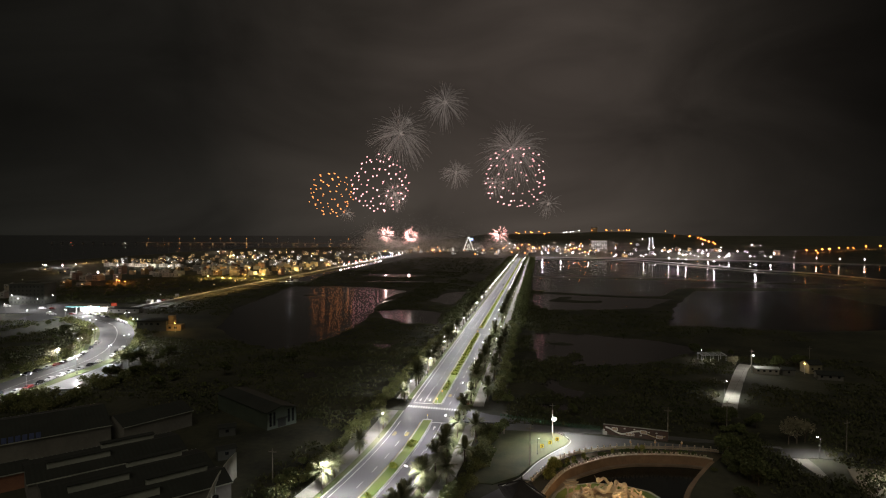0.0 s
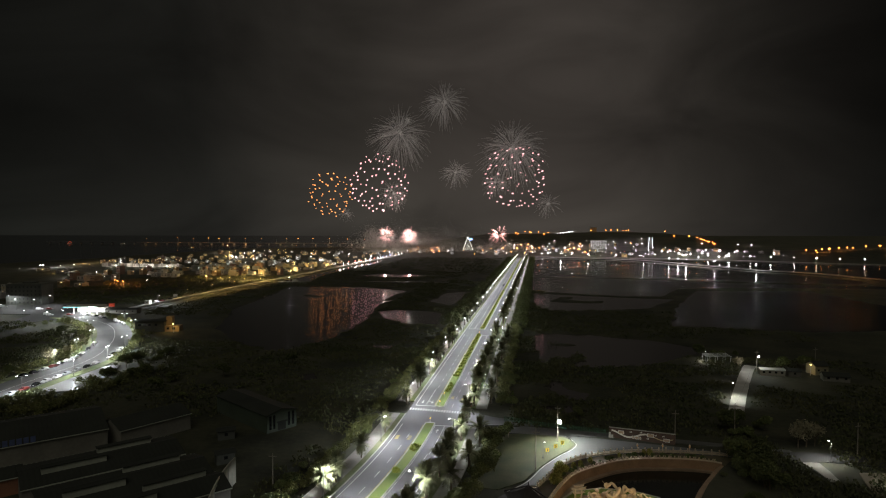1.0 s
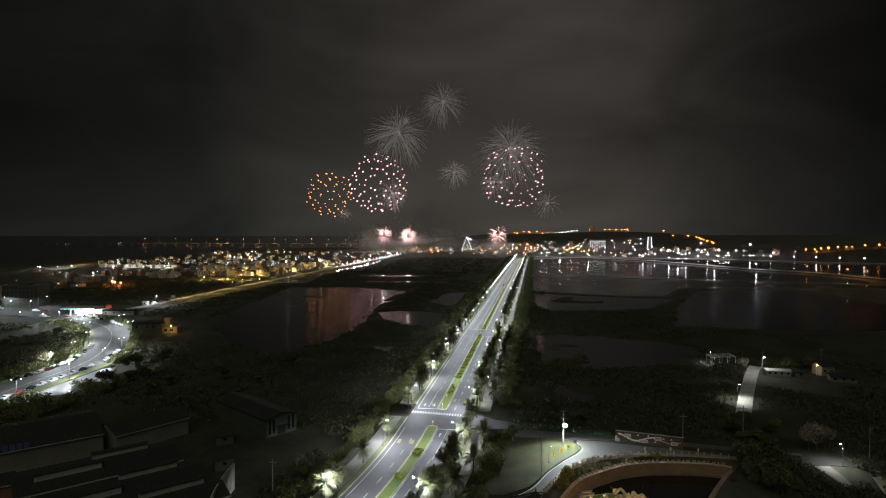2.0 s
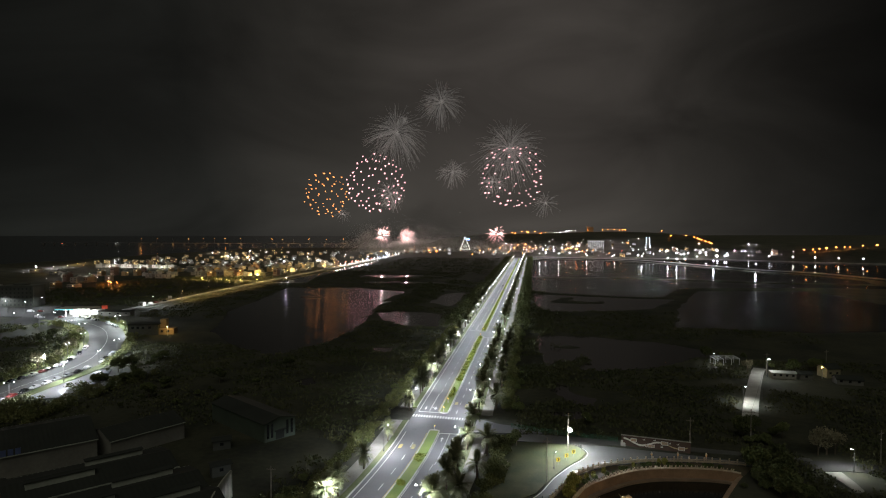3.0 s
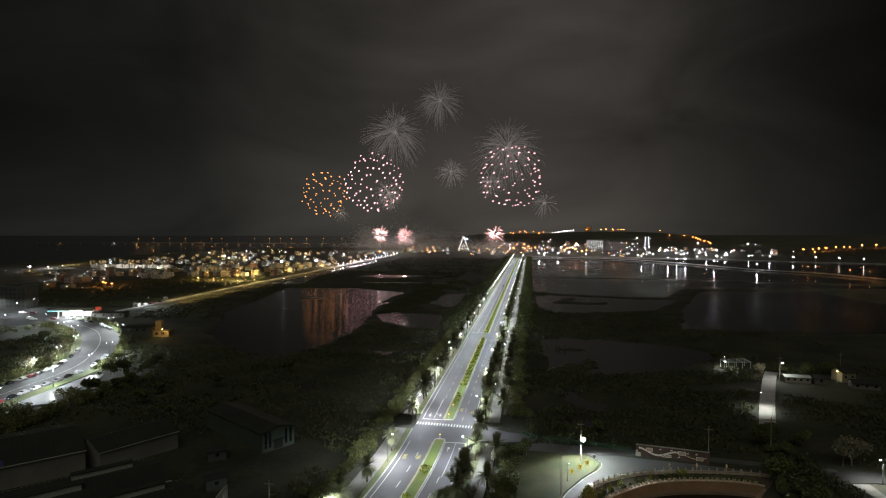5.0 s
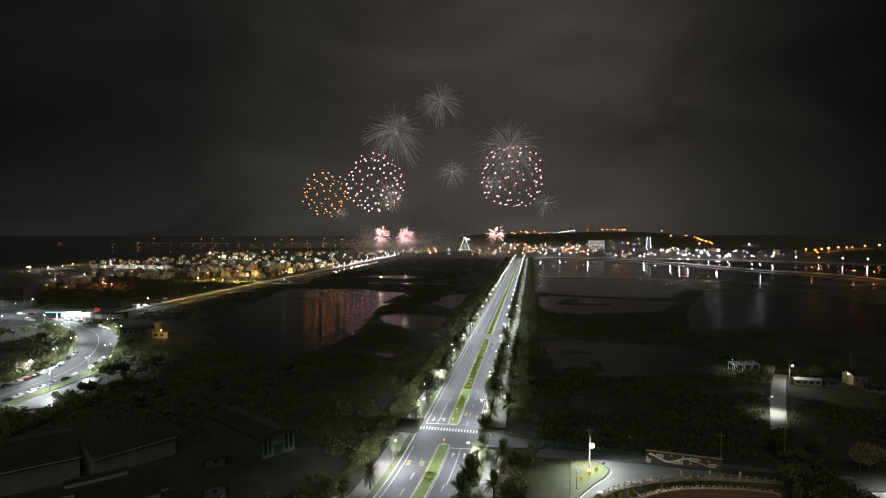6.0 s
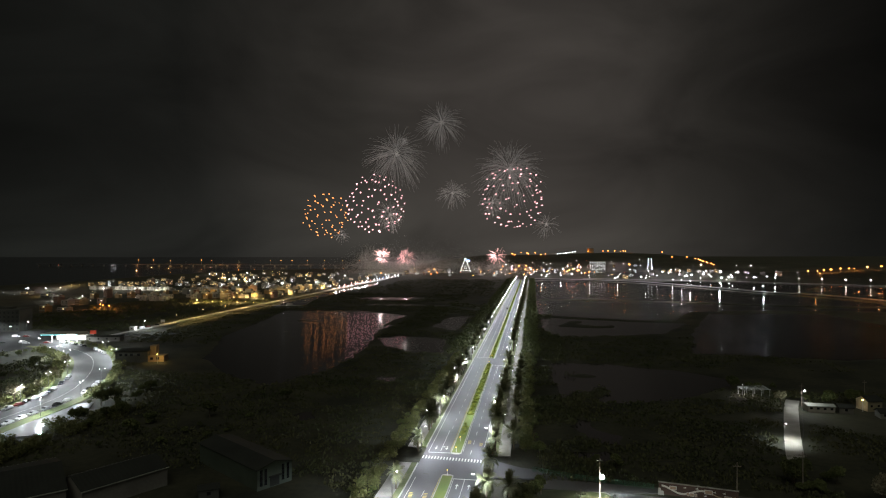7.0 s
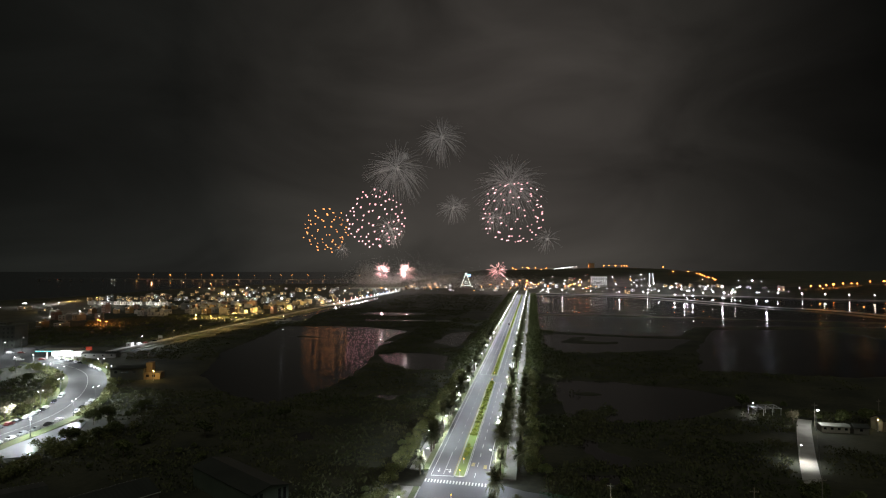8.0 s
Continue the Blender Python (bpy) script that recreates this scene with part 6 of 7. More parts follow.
prism(b, [(25, 158), (31.4, 164), (35.8, 174), (40.9, 183.2), (44.5, 188.3), (46.4, 193), (45.0, 196.8), (42, 199.2), (34, 200.4), (26, 199.2), (19, 201), (18.4, 188), (19.2, 172), (18.6, 158)], -0.4, -0.05)
struct("bend_lawn", b, mat("park_lawn", (0.030, 0.044, 0.013), (0.082, 0.086, 0.036), 0.9, scale=0.16, fine=14, bump=0.5), "rough lit lawn inside the road bend", "grass")

fence = thing("wire_fence", "green wire-mesh fence with slim posts along the lane", "fence")
FENCE_GREEN = mat("fence_green", (0.06, 0.20, 0.12), (0.05, 0.15, 0.09), 0.6, scale=1)
pts = along([(24, 212), (34, 208.5), (45, 206), (57, 203.6)], 2.6)
for p, d in pts:
    b = bmesh.new()
    tube(b, (p.x, p.y, -0.3), (p.x, p.y, 1.5), 0.05, 0.05, 6)
    part("post", b, FENCE_GREEN, fence)
for (p, d), (q, _) in zip(pts, pts[1:]):
    b = bmesh.new()
    for z in (0.15, 0.45, 0.75, 1.05, 1.4):
        tube(b, (p.x, p.y, z), (q.x, q.y, z), 0.03, 0.03, 4)
    for k in range(1, 9):
        v = p.lerp(q, k / 9)
        tube(b, (v.x, v.y, 0.1), (v.x, v.y, 1.4), 0.018, 0.018, 3)
    part("mesh_panel", b, FENCE_GREEN, fence)

# decorated wall
deco = thing("decorated_wall", "dark brown wall with a pale mosaic ribbon and framed panels", "wall")
deco.matrix_basis = pose(57.8, 201.2, 0, 0, 0, -11.5)
b = bmesh.new()
box(b, 0, 19.6, 0, 0.45, -0.4, 3.0)
part("wall", b, mat("dark_brown_render", (0.085, 0.050, 0.038), (0.055, 0.034, 0.027), 0.85, scale=0.4), deco)
b = bmesh.new()
box(b, -0.1, 19.7, -0.08, 0.53, 3.0, 3.15)
part("coping", b, CONCRETE, deco)
for t0, t1, mm in ((0.0, 0.62, "pale"), (0.62, 1.0, "tan")):
    b = bmesh.new()
    n = 40
    prev = None
    for k in range(n + 1):
        t = t0 + (t1 - t0) * k / n
        x = 0.7 + 18.2 * t
        z = 1.35 + 0.85 * math.cos(t * 11.0) * (1 - 0.35 * t)
        w = 0.24 if t0 == 0 else 0.15
        cur = [b.verts.new((x, -0.06, z - w)), b.verts.new((x, -0.06, z + w)), b.verts.new((x, -0.005, z + w)), b.verts.new((x, -0.005, z - w))]
        if prev:
            for j in range(4):
                b.faces.new((prev[j], cur[j], cur[(j + 1) % 4], prev[(j + 1) % 4]))
        prev = cur
    part("mosaic_ribbon", b, mat("ribbon_" + mm, (0.70, 0.68, 0.62) if mm == "pale" else (0.42, 0.33, 0.2), None, 0.7, scale=2), deco, "%s mosaic ribbon" % mm)
for x, z, w, h in ((3.6, 1.9, 0.9, 0.5), (7.3, 0.7, 0.3, 0.45), (8.3, 0.7, 0.55, 0.45), (9.3, 0.7, 0.3, 0.4), (12.4, 1.9, 1.0, 0.55), (17.1, 0.9, 0.9, 0.5)):
    b = bmesh.new()
    box(b, x - w, x + w, -0.07, -0.005, z - h, z + h)
    p = part("frame", b, PAINT, deco)
    b = bmesh.new()
    box(b, x - w * 0.85, x + w * 0.85, -0.085, -0.072, z - h * 0.8, z + h * 0.8)
    part("panel", b, mat("relief_panel", (0.45, 0.33, 0.24), (0.3, 0.2, 0.14), 0.7, scale=3), deco)
for x, z in ((6.6, 2.3), (9.6, 2.4), (13.9, 2.0), (11.6, 0.7), (16.2, 2.0)):
    b = bmesh.new()
    prism(b, [(x - 0.35, -0.06), (x + 0.3, -0.06), (x + 0.3, -0.01), (x - 0.35, -0.01)], z - 0.08, z + 0.08)
    tube(b, (x, -0.05, z), (x + 0.25, -0.05, z + 0.4), 0.12, 0.02, 4)
    part("bird_relief", b, PAINT, deco)
b = bmesh.new()
for x in (0.2, 0.9):
    prism(b, [(x - 0.35, -0.5), (x + 0.35, -0.5), (x + 0.2, 0), (x - 0.3, 0)], -0.3, 1.7 - x)
part("foot_block", b, CONCRETE, deco)

# markers on the median noses and a kiosk box at the crossing
marker = thing("median_marker", "short white marker post with an amber lamp", "marker post", "median markers")
b = bmesh.new()
tube(b, (0, 0, 0), (0, 0, 1.5), 0.09, 0.07, 8)
part("post", b, PAINT, marker)
b = bmesh.new()
ball(b, (0, 0, 1.62), 0.2, 1)
part("lamp_glass", b, mat("amber_lamp", (0.9, 0.5, 0.1), emit=(1.0, 0.45, 0.06), power=5), marker)
marker.matrix_basis = pose(mid(205), 205, 0.15)
for y in (225, 236, 373, 392.6):
    copy_thing(marker, pose(mid(y), y, 0.15))
kiosk = thing("control_box", "small rust-red control cabinet beside the crossing", "cabinet")
b = bmesh.new()
box(b, -0.6, 0.6, -0.4, 0.4, 0, 1.5)
part("body", b, WALL_RUST, kiosk)
b = bmesh.new()
box(b, -0.7, 0.7, -0.5, 0.5, 1.5, 1.62)
part("cap", b, CONCRETE, kiosk)
kiosk.matrix_basis = pose(mid(226) + 11.4, 225.5, 0.1)

# ---- farm sheds ----
def make_shed(x, y, turn, w, d, h, ridge, wall, roof, label, windows=3):
    root = thing("shed", label, "shed", "farm sheds")
    root.matrix_basis = pose(x, y, 0, 0, 0, turn)
    b = bmesh.new()
    box(b, -w / 2, w / 2, -d / 2, d / 2, -0.4, h)
    if ridge:
        for s in (-1, 1):
            b.faces.new([b.verts.new((s * w / 2, -d / 2, h)), b.verts.new((s * w / 2, d / 2, h)), b.verts.new((s * w / 2, 0, h + ridge))])
    part("wall", b, wall, root)
    b = bmesh.new()
    for s in (-1, 1):
        vs = [(-w / 2 - 0.4, s * (d / 2 + 0.4), h - 0.1), (w / 2 + 0.4, s * (d / 2 + 0.4), h - 0.1), (w / 2 + 0.4, 0, h + ridge + 0.05), (-w / 2 - 0.4, 0, h + ridge + 0.05)]
        lo_v = [b.verts.new(v) for v in vs]
        hi_v = [b.verts.new((v[0], v[1], v[2] + 0.15)) for v in vs]
        b.faces.new(lo_v), b.faces.new(hi_v)
        for k in range(4):
            b.faces.new((lo_v[k], lo_v[(k + 1) % 4], hi_v[(k + 1) % 4], hi_v[k]))
    bmesh.ops.recalc_face_normals(b, faces=b.faces)
    part("roof", b, roof, root)
    for k in range(windows):
        b = bmesh.new()
        cx = -w / 2 + w * (k + 0.5) / windows
        box(b, cx - 0.5, cx + 0.5, -d / 2 - 0.04, -d / 2, h * 0.4, h * 0.4 + 0.9)
        part("window", b, DARK_WIN, root)
    return root


make_shed(141.5, 296, -4, 10, 5, 2.3, 0.5, WALL_PALE, ROOF_PALE, "long white-walled farm shed with a pale low roof", 4)
make_shed(150.5, 295, -8, 5, 5, 2.3, 0.8, WALL_GREY, ROOF_SHEET, "small grey-walled annexe with a dark roof", 1)
make_shed(163, 301, 15, 6.5, 6, 4.0, 1.6, mat("ochre_wall", (0.30, 0.27, 0.18), (0.22, 0.20, 0.13), 0.8, scale=0.2), ROOF_SHEET, "ochre farmhouse lit by a yard lamp", 2)
make_shed(165, 289, -6, 10, 5, 2.0, 1.3, WALL_GREY, ROOF_SHEET, "low grey gabled farm shed", 3)
yl = make_far_light("yard_lamp", "warm yard lamp by the farmhouse", "path lamps", GLOW_YELLOW, 0.3, 4.5, bulb_light("yard_light", 160, (1.0, 0.92, 0.7)))
yl.matrix_basis = pose(158.5, 297, 0)
rack = thing("steel_frame", "open white steel frame of an unfinished shelter", "frame")
rack.matrix_basis = pose(125, 320, 0, 0, 0, 14) @ Matrix.Diagonal((0.78, 0.8, 0.8, 1))
for i in range(4):
    for j in range(2):
        b = bmesh.new()
        tube(b, (-8 + 5.2 * i, -3 + 6 * j, -0.3), (-8 + 5.2 * i, -3 + 6 * j, 3.4 + 0.7 * j), 0.14, 0.14, 6)
        part("post", b, mat("white_steel", (0.7, 0.72, 0.72), (0.6, 0.62, 0.62), 0.4, scale=1), rack)
    b = bmesh.new()
    tube(b, (-8 + 5.2 * i, -3.4, 3.35), (-8 + 5.2 * i, 3.4, 4.15), 0.14, 0.14, 6)
    part("rafter", b, MATS["white_steel"], rack)
for j in range(4):
    b = bmesh.new()
    tube(b, (-8.4, -3 + 2 * j, 3.55 + 0.23 * j), (8, -3 + 2 * j, 3.55 + 0.23 * j), 0.12, 0.12, 6)
    part("purlin", b, MATS["white_steel"], rack)
rl = make_far_light("shelter_lamp", "small white work lamp at the steel frame", "path lamps", GLOW_WHITE, 0.12, 5.2, PATH_LIGHT)
rl.matrix_basis = pose(119, 317, 0)


# ---- dark workshops on the west side ----
def roof_block(name, label, m, w, d, h, ridge, wall, roof, monitors=()):
    """A long workshop: pitched roof along x, optional raised clerestories."""
    root = thing(name, label, "workshop", "workshops")
    root.matrix_basis = m
    b = bmesh.new()
    box(b, -w / 2, w / 2, -d / 2, d / 2, -0.5, h)
    for s in (-1, 1):
        b.faces.new([b.verts.new((s * w / 2, -d / 2, h)), b.verts.new((s * w / 2, d / 2, h)), b.verts.new((s * w / 2, 0, h + ridge))])
    part("wall", b, wall, root)
    for s in (-1, 1):
        n = int(w / 1.1)
        b = bmesh.new()
        lows, tops = [], []
        for i in range(n * 2 + 1):
            x = -w / 2 - 0.3 + (w + 0.6) * i / (n * 2)
            dz = 0.07 * (i % 2)
            lows.append(b.verts.new((x, s * (d / 2 + 0.4), h - 0.05 + dz)))
            tops.append(b.verts.new((x, 0, h + ridge + 0.05 + dz)))
        for i in range(n * 2):
            b.faces.new((lows[i], lows[i + 1], tops[i + 1], tops[i]))
        part("roof_slope", b, roof, root)
        b = bmesh.new()
        box(b, -w / 2 - 0.3, w / 2 + 0.3, s * (d / 2 + 0.42) - 0.09, s * (d / 2 + 0.42) + 0.09, h - 0.28, h - 0.03)
        part("gutter", b, SKYLIGHT, root)
    for x0, x1, yc in monitors:
        top = h + ridge + 0.9
        foot = h + ridge * (1 - (abs(yc) + 0.9) / (d / 2)) - 0.1
        mroot = bmesh.new()
        box(mroot, x0, x1, yc - 0.8, yc + 0.8, foot, top)
        mo = part("clerestory", mroot, SKYLIGHT, root, "raised pale clerestory")
        b = bmesh.new()
        prism(b, [(x0 - 0.25, yc - 1.15), (x1 + 0.25, yc - 1.15), (x1 + 0.25, yc + 1.15), (x0 - 0.25, yc + 1.15)], top, top + 0.14)
        part("cap", b, roof, mo)
    return root


AX = 47.5
for cx, cy, w, bay, mons in ((-78.3, 147.8, 36, 18, ((-13.8, 0.2, -3.1), (-0.9, 12.1, 3.1))), (-63.4, 136.8, 36, 17, ((-13.3, -0.8, -3.5), (0, 13, 3.5))), (-50.8, 130.7, 29, 12, ((-10.1, -1.0, -2.9), (-2.5, 11.2, 2.8)))):
    roof_block("workshop", "dark sheet-roofed workshop bay with pale clerestories", pose(cx, cy, 0, 0, 0, AX), w, bay - 0.9, 5.2, 1.6, WALL_GREY, ROOF_SHEET, mons)
hall = roof_block("workshop", "long dark-roofed hall with a pale eaves wall", pose(-118.2, 161.6, 0, 0, 0, 46.5), 44, 28, 6.0, 3.0, WALL_GREY, ROOF_SHEET)
for k in range(6):
    b = bmesh.new()
    box(b, -5.0 + 1.6 * k, -3.8 + 1.6 * k, -14.3, -14.2, 5.9, 7.7)
    part("sign_bar", b, mat("faded_blue_sign", (0.10, 0.14, 0.30), (0.08, 0.1, 0.22), 0.7, scale=1), hall)
roof_block("workshop", "dark sheet-roofed workshop with a pale gable wall", pose(-90, 182, 0, 0, 0, 60), 22, 14, 5.0, 2.2, WALL_GREY, ROOF_SHEET)
roof_block("workshop", "rusty brown-walled lean-to workshop with dark roof", pose(-101, 136, 0, 0, 0, AX), 14, 9, 4.2, 1.4, WALL_RUST, ROOF_SHEET)
# fence wall at the workshops' end, pale sheets
gwall = thing("yard_wall", "pale corrugated sheet wall at the workshop's end", "wall")
b = bmesh.new()
line = smooth_line([(-43.2, 151.5), (-42.4, 146), (-40.4, 138), (-37.4, 129), (-34, 120)], 0.5)
band(b, line, -0.12, 0.12, -0.4, 6.6)
part("sheet", b, WALL_PALE, gwall)
for p in line[::5]:
    b = bmesh.new()
    tube(b, (p.x + 0.2, p.y, -0.3), (p.x + 0.2, p.y, 6.6), 0.09, 0.09, 5)
    part("rib", b, SKYLIGHT, gwall)
b = bmesh.new()
box(b, -38.2, -37.0, 130.5, 132.0, 2.2, 4.4)
part("window", b, DARK_WIN, gwall)

# pale green sheet shed with dark window strips
shed = thing("sheet_shed", "pale green sheet-metal shed with tall dark window strips", "shed")
shed.matrix_basis = pose(-53.0, 195.0, 0, 0, 0, 56) @ Matrix.Diagonal((1, 1, 0.86, 1))
b = bmesh.new()
box(b, -5.5, 5.5, -6, 28, -0.5, 6.6)
for y in (-6, 28):
    b.faces.new([b.verts.new((-5.5, y, 6.6)), b.verts.new((5.5, y, 6.6)), b.verts.new((0, y, 8.0))])
part("wall", b, WALL_GREEN, shed)
for s in (-1, 1):
    b = bmesh.new()
    vs = [(s * 5.9, -6.4, 6.45), (s * 5.9, 28.4, 6.45), (0, 28.4, 8.1), (0, -6.4, 8.1)]
    lo_v, hi_v = [b.verts.new(v) for v in vs], [b.verts.new((v[0], v[1], v[2] + 0.12)) for v in vs]
    b.faces.new(lo_v), b.faces.new(hi_v)
    for k in range(4):
        b.faces.new((lo_v[k], lo_v[(k + 1) % 4], hi_v[(k + 1) % 4], hi_v[k]))
    part("roof", b, ROOF_SHEET, shed)
for x in (-4.3, -2.9, 2.6, 4.2):
    b = bmesh.new()
    box(b, x - 0.4, x + 0.4, -6.06, -6.0, 1.0, 6.2)
    part("window_strip", b, DARK_WIN, shed)
b = bmesh.new()
box(b, -2.0, 1.8, -6.9, -6.0, 3.2, 3.45)
part("canopy", b, ROOF_SHEET, shed)
b = bmesh.new()
box(b, -1.6, 1.4, -6.05, -6.0, 0, 3.1)
part("door", b, ROOF_SHEET, shed)
make_shed(-62.5, 182, 30, 5, 4, 2.6, 0.4, MATS["grey_green_render"], ROOF_SHEET, "small grey-walled hut beside the workshops", 1)["group"] = "huts"
make_shed(-53, 164, 40, 5, 3.5, 2.8, 0.3, MATS["grey_green_render"], ROOF_SHEET, "small grey-walled hut beside the workshops", 1)["group"] = "huts"

# two-storey house by the street, partly lit
lit_house = thing("street_house", "two-storey grey house with a lit yellow annexe", "house")
lit_house.matrix_basis = pose(-207, 356, 0, 0, 0, 14)
b = bmesh.new()
box(b, -11, 7, -5, 5, -0.4, 6.2)
part("wall", b, MATS["grey_green_render"], lit_house)
b = bmesh.new()
box(b, -11.6, 7.6, -5.6, 5.6, 6.2, 6.6)
part("roof", b, ROOF_SHEET, lit_house)
b = bmesh.new()
box(b, 7, 16, -4, 3, -0.4, 3.4)
part("annexe", b, HOUSE_MATS[3], lit_house)
b = bmesh.new()
box(b, 7.0, 10.5, -1, 3.5, 3.4, 9.0)
part("stair_tower", b, HOUSE_MATS[3], lit_house)
for x, z, mm in ((-8, 4.4, DARK_WIN), (-5, 4.4, DARK_WIN), (-2, 4.4, DARK_WIN), (2, 4.4, DARK_WIN), (9, 1.8, DARK_WIN), (12.5, 1.8, DARK_WIN)):
    b = bmesh.new()
    yy = -5.06 if x < 7 else -4.06
    box(b, x - 0.8, x + 0.8, yy, yy + 0.05, z - 0.7, z + 0.7)
    part("window", b, mm, lit_house)
ll = make_far_light("yard_lamp", "warm lamp in front of the street house", "path lamps", GLOW_YELLOW, 0.3, 5.0, bulb_light("house_light", 1100, LAMP_YELLOW))
ll.matrix_basis = pose(-192, 352, 0)

# ---- filling station ----
station = thing("filling_station", "brightly lit filling station canopy with a teal band", "building")
station.matrix_basis = pose(-306, 414, 0, 0, 0, 9)
b = bmesh.new()
box(b, -13, 13, -6.5, 6.5, 5.6, 6.6)
can = part("canopy", b, WALL_PALE, station)
b = bmesh.new()
box(b, -12.6, 12.6, -6.1, 6.1, 5.52, 5.59)
part("lit_soffit", b, CANOPY_LIT, can)
for y0 in (-6.62, 6.52):
    b = bmesh.new()
    box(b, -13, 13, y0, y0 + 0.1, 5.65, 6.1)
    part("sign_band", b, SIGN_TEAL, can)
for x in (-9, -3, 3, 9):
    b = bmesh.new()
    box(b, x - 0.3, x + 0.3, -0.3, 0.3, -0.2, 5.55)
    part("column", b, WALL_PALE, station)
    b = bmesh.new()
    box(b, x + 0.8, x + 1.6, -2.6, -1.9, 0, 1.7)
    box(b, x + 0.9, x + 1.5, -2.65, -2.6, 0.9, 1.4)
    part("fuel_pump", b, CAR_WHITE, station)
b = bmesh.new()
box(b, -12, 12, 9, 15, -0.2, 3.8)
part("shop", b, WALL_PALE, station)
b = bmesh.new()
for x in (-8, 0, 8):
    box(b, x - 3, x + 3, 8.93, 8.99, 0.4, 3.0)
part("shop_front", b, LIT_COLD, station)
b = bmesh.new()
box(b, 14.5, 18.5, 6, 7, 4.8, 7.2)
part("sign_box", b, SIGN_RED, station, "red lit sign box without readable lettering")
b = bmesh.new()
tube(b, (16.5, 6.5, -0.2), (16.5, 6.5, 4.8), 0.25, 0.25, 8)
part("sign_post", b, STEEL, station)
lo = new("canopy_light", bulb_light("canopy_light", 6000, LAMP_WHITE, 2.0))
lo.parent, lo.location = station, (0, -2, 4.6)
# second light added in the open before the canopy, to brighten its front
lo = new("canopy_light", lo.data)
lo.parent, lo.location = station, (8, -9, 5.0)
make_shed(-282, 424, 12, 24, 7, 3.0, 0.8, WALL_GREY, ROOF_SHEET, "long grey shed beside the filling station", 4)["group"] = "huts"


# ---- parked vehicles ----
def make_car(name, label, paint, van=False):
    root = thing(name, label, "car", "parked cars")
    L, W, H = (4.9, 1.85, 1.95) if van else (4.4, 1.78, 1.46)
    prof = [(-L / 2, 0.35), (-L / 2, 0.95), (-L / 2 + 0.15, H - 0.1), (-0.2, H), (L * 0.25, H - 0.05), (L * 0.36, 1.05), (L / 2 - 0.1, 0.9), (L / 2, 0.6), (L / 2, 0.3)] if van else [(-L / 2, 0.35), (-L / 2 - 0.02, 0.9), (-L / 2 + 0.35, 0.98), (-L * 0.28, H), (L * 0.08, H), (L * 0.26, 0.98), (L / 2 - 0.15, 0.82), (L / 2, 0.6), (L / 2, 0.3)]
    b = bmesh.new()
    cols = []
    for y, k in ((-W / 2, 0.0), (-W / 2 + 0.06, 1.0), (W / 2 - 0.06, 1.0), (W / 2, 0.0)):
        cols.append([b.verts.new((x * (1 if k else 0.985), y * (1 if z < 1.0 else 0.86), z if k or z < 0.5 else z - 0.05)) for x, z in prof])
    for a, c in zip(cols, cols[1:]):
        for i in range(len(prof)):
            b.faces.new((a[i], a[(i + 1) % len(prof)], c[(i + 1) % len(prof)], c[i]))
    b.faces.new(cols[0][::-1])
    b.faces.new(cols[-1])
    bmesh.ops.recalc_face_normals(b, faces=b.faces)
    part("body", b, paint, root)
    for s in (-1, 1):
        b = bmesh.new()
        z0, z1 = 1.0, H - 0.14
        xs = (-L * 0.40, L * 0.28, L * 0.20, -L * 0.36) if van else (-L * 0.36, L * 0.22, L * 0.06, -L * 0.26)
        y = s * (W / 2 * 0.88 + 0.015)
        b.faces.new([b.verts.new((xs[0], y, z0)), b.verts.new((xs[1], y, z0)), b.verts.new((xs[2], y - s * 0.05, z1)), b.verts.new((xs[3], y - s * 0.05, z1))])
        part("side_window", b, CAR_GLASS, root)
    b = bmesh.new()
    x0, x1 = (L * 0.355, L * 0.265) if van else (L * 0.255, L * 0.105)
    b.faces.new([b.verts.new((x0 + 0.02, -W * 0.40, 1.03)), b.verts.new((x0 + 0.02, W * 0.40, 1.03)), b.verts.new((x1 + 0.02, W * 0.36, H - 0.06)), b.verts.new((x1 + 0.02, -W * 0.36, H - 0.06))])
    part("windscreen", b, CAR_GLASS, root)
    for x in (-L * 0.3, L * 0.31):
        for s in (-1, 1):
            b = bmesh.new()
            tube(b, (x, s * (W / 2 - 0.2), 0.32), (x, s * (W / 2 + 0.01), 0.32), 0.32, 0.32, 12)
            wheel = part("wheel", b, TYRE, root)
            b = bmesh.new()
            tube(b, (x, s * (W / 2 + 0.01), 0.32), (x, s * (W / 2 + 0.025), 0.32), 0.19, 0.17, 10)
            part("rim", b, STEEL, wheel)
    for s in (-1, 1):
        b = bmesh.new()
        box(b, L / 2 - 0.06, L / 2 + 0.02, s * W * 0.33 - 0.2, s * W * 0.33 + 0.2, 0.62, 0.78)
        part("headlight", b, CAR_WHITE, root)
    return root


CARS = [make_car("parked_car", "white saloon car parked by the kerb", CAR_WHITE), make_car("parked_car", "silver saloon car parked by the kerb", CAR_SILVER), make_car("parked_car", "black saloon car parked by the kerb", CAR_BLACK), make_car("parked_van", "white van parked by the kerb", CAR_WHITE, True), make_car("parked_car", "dark red saloon car parked by the kerb", CAR_RED)]


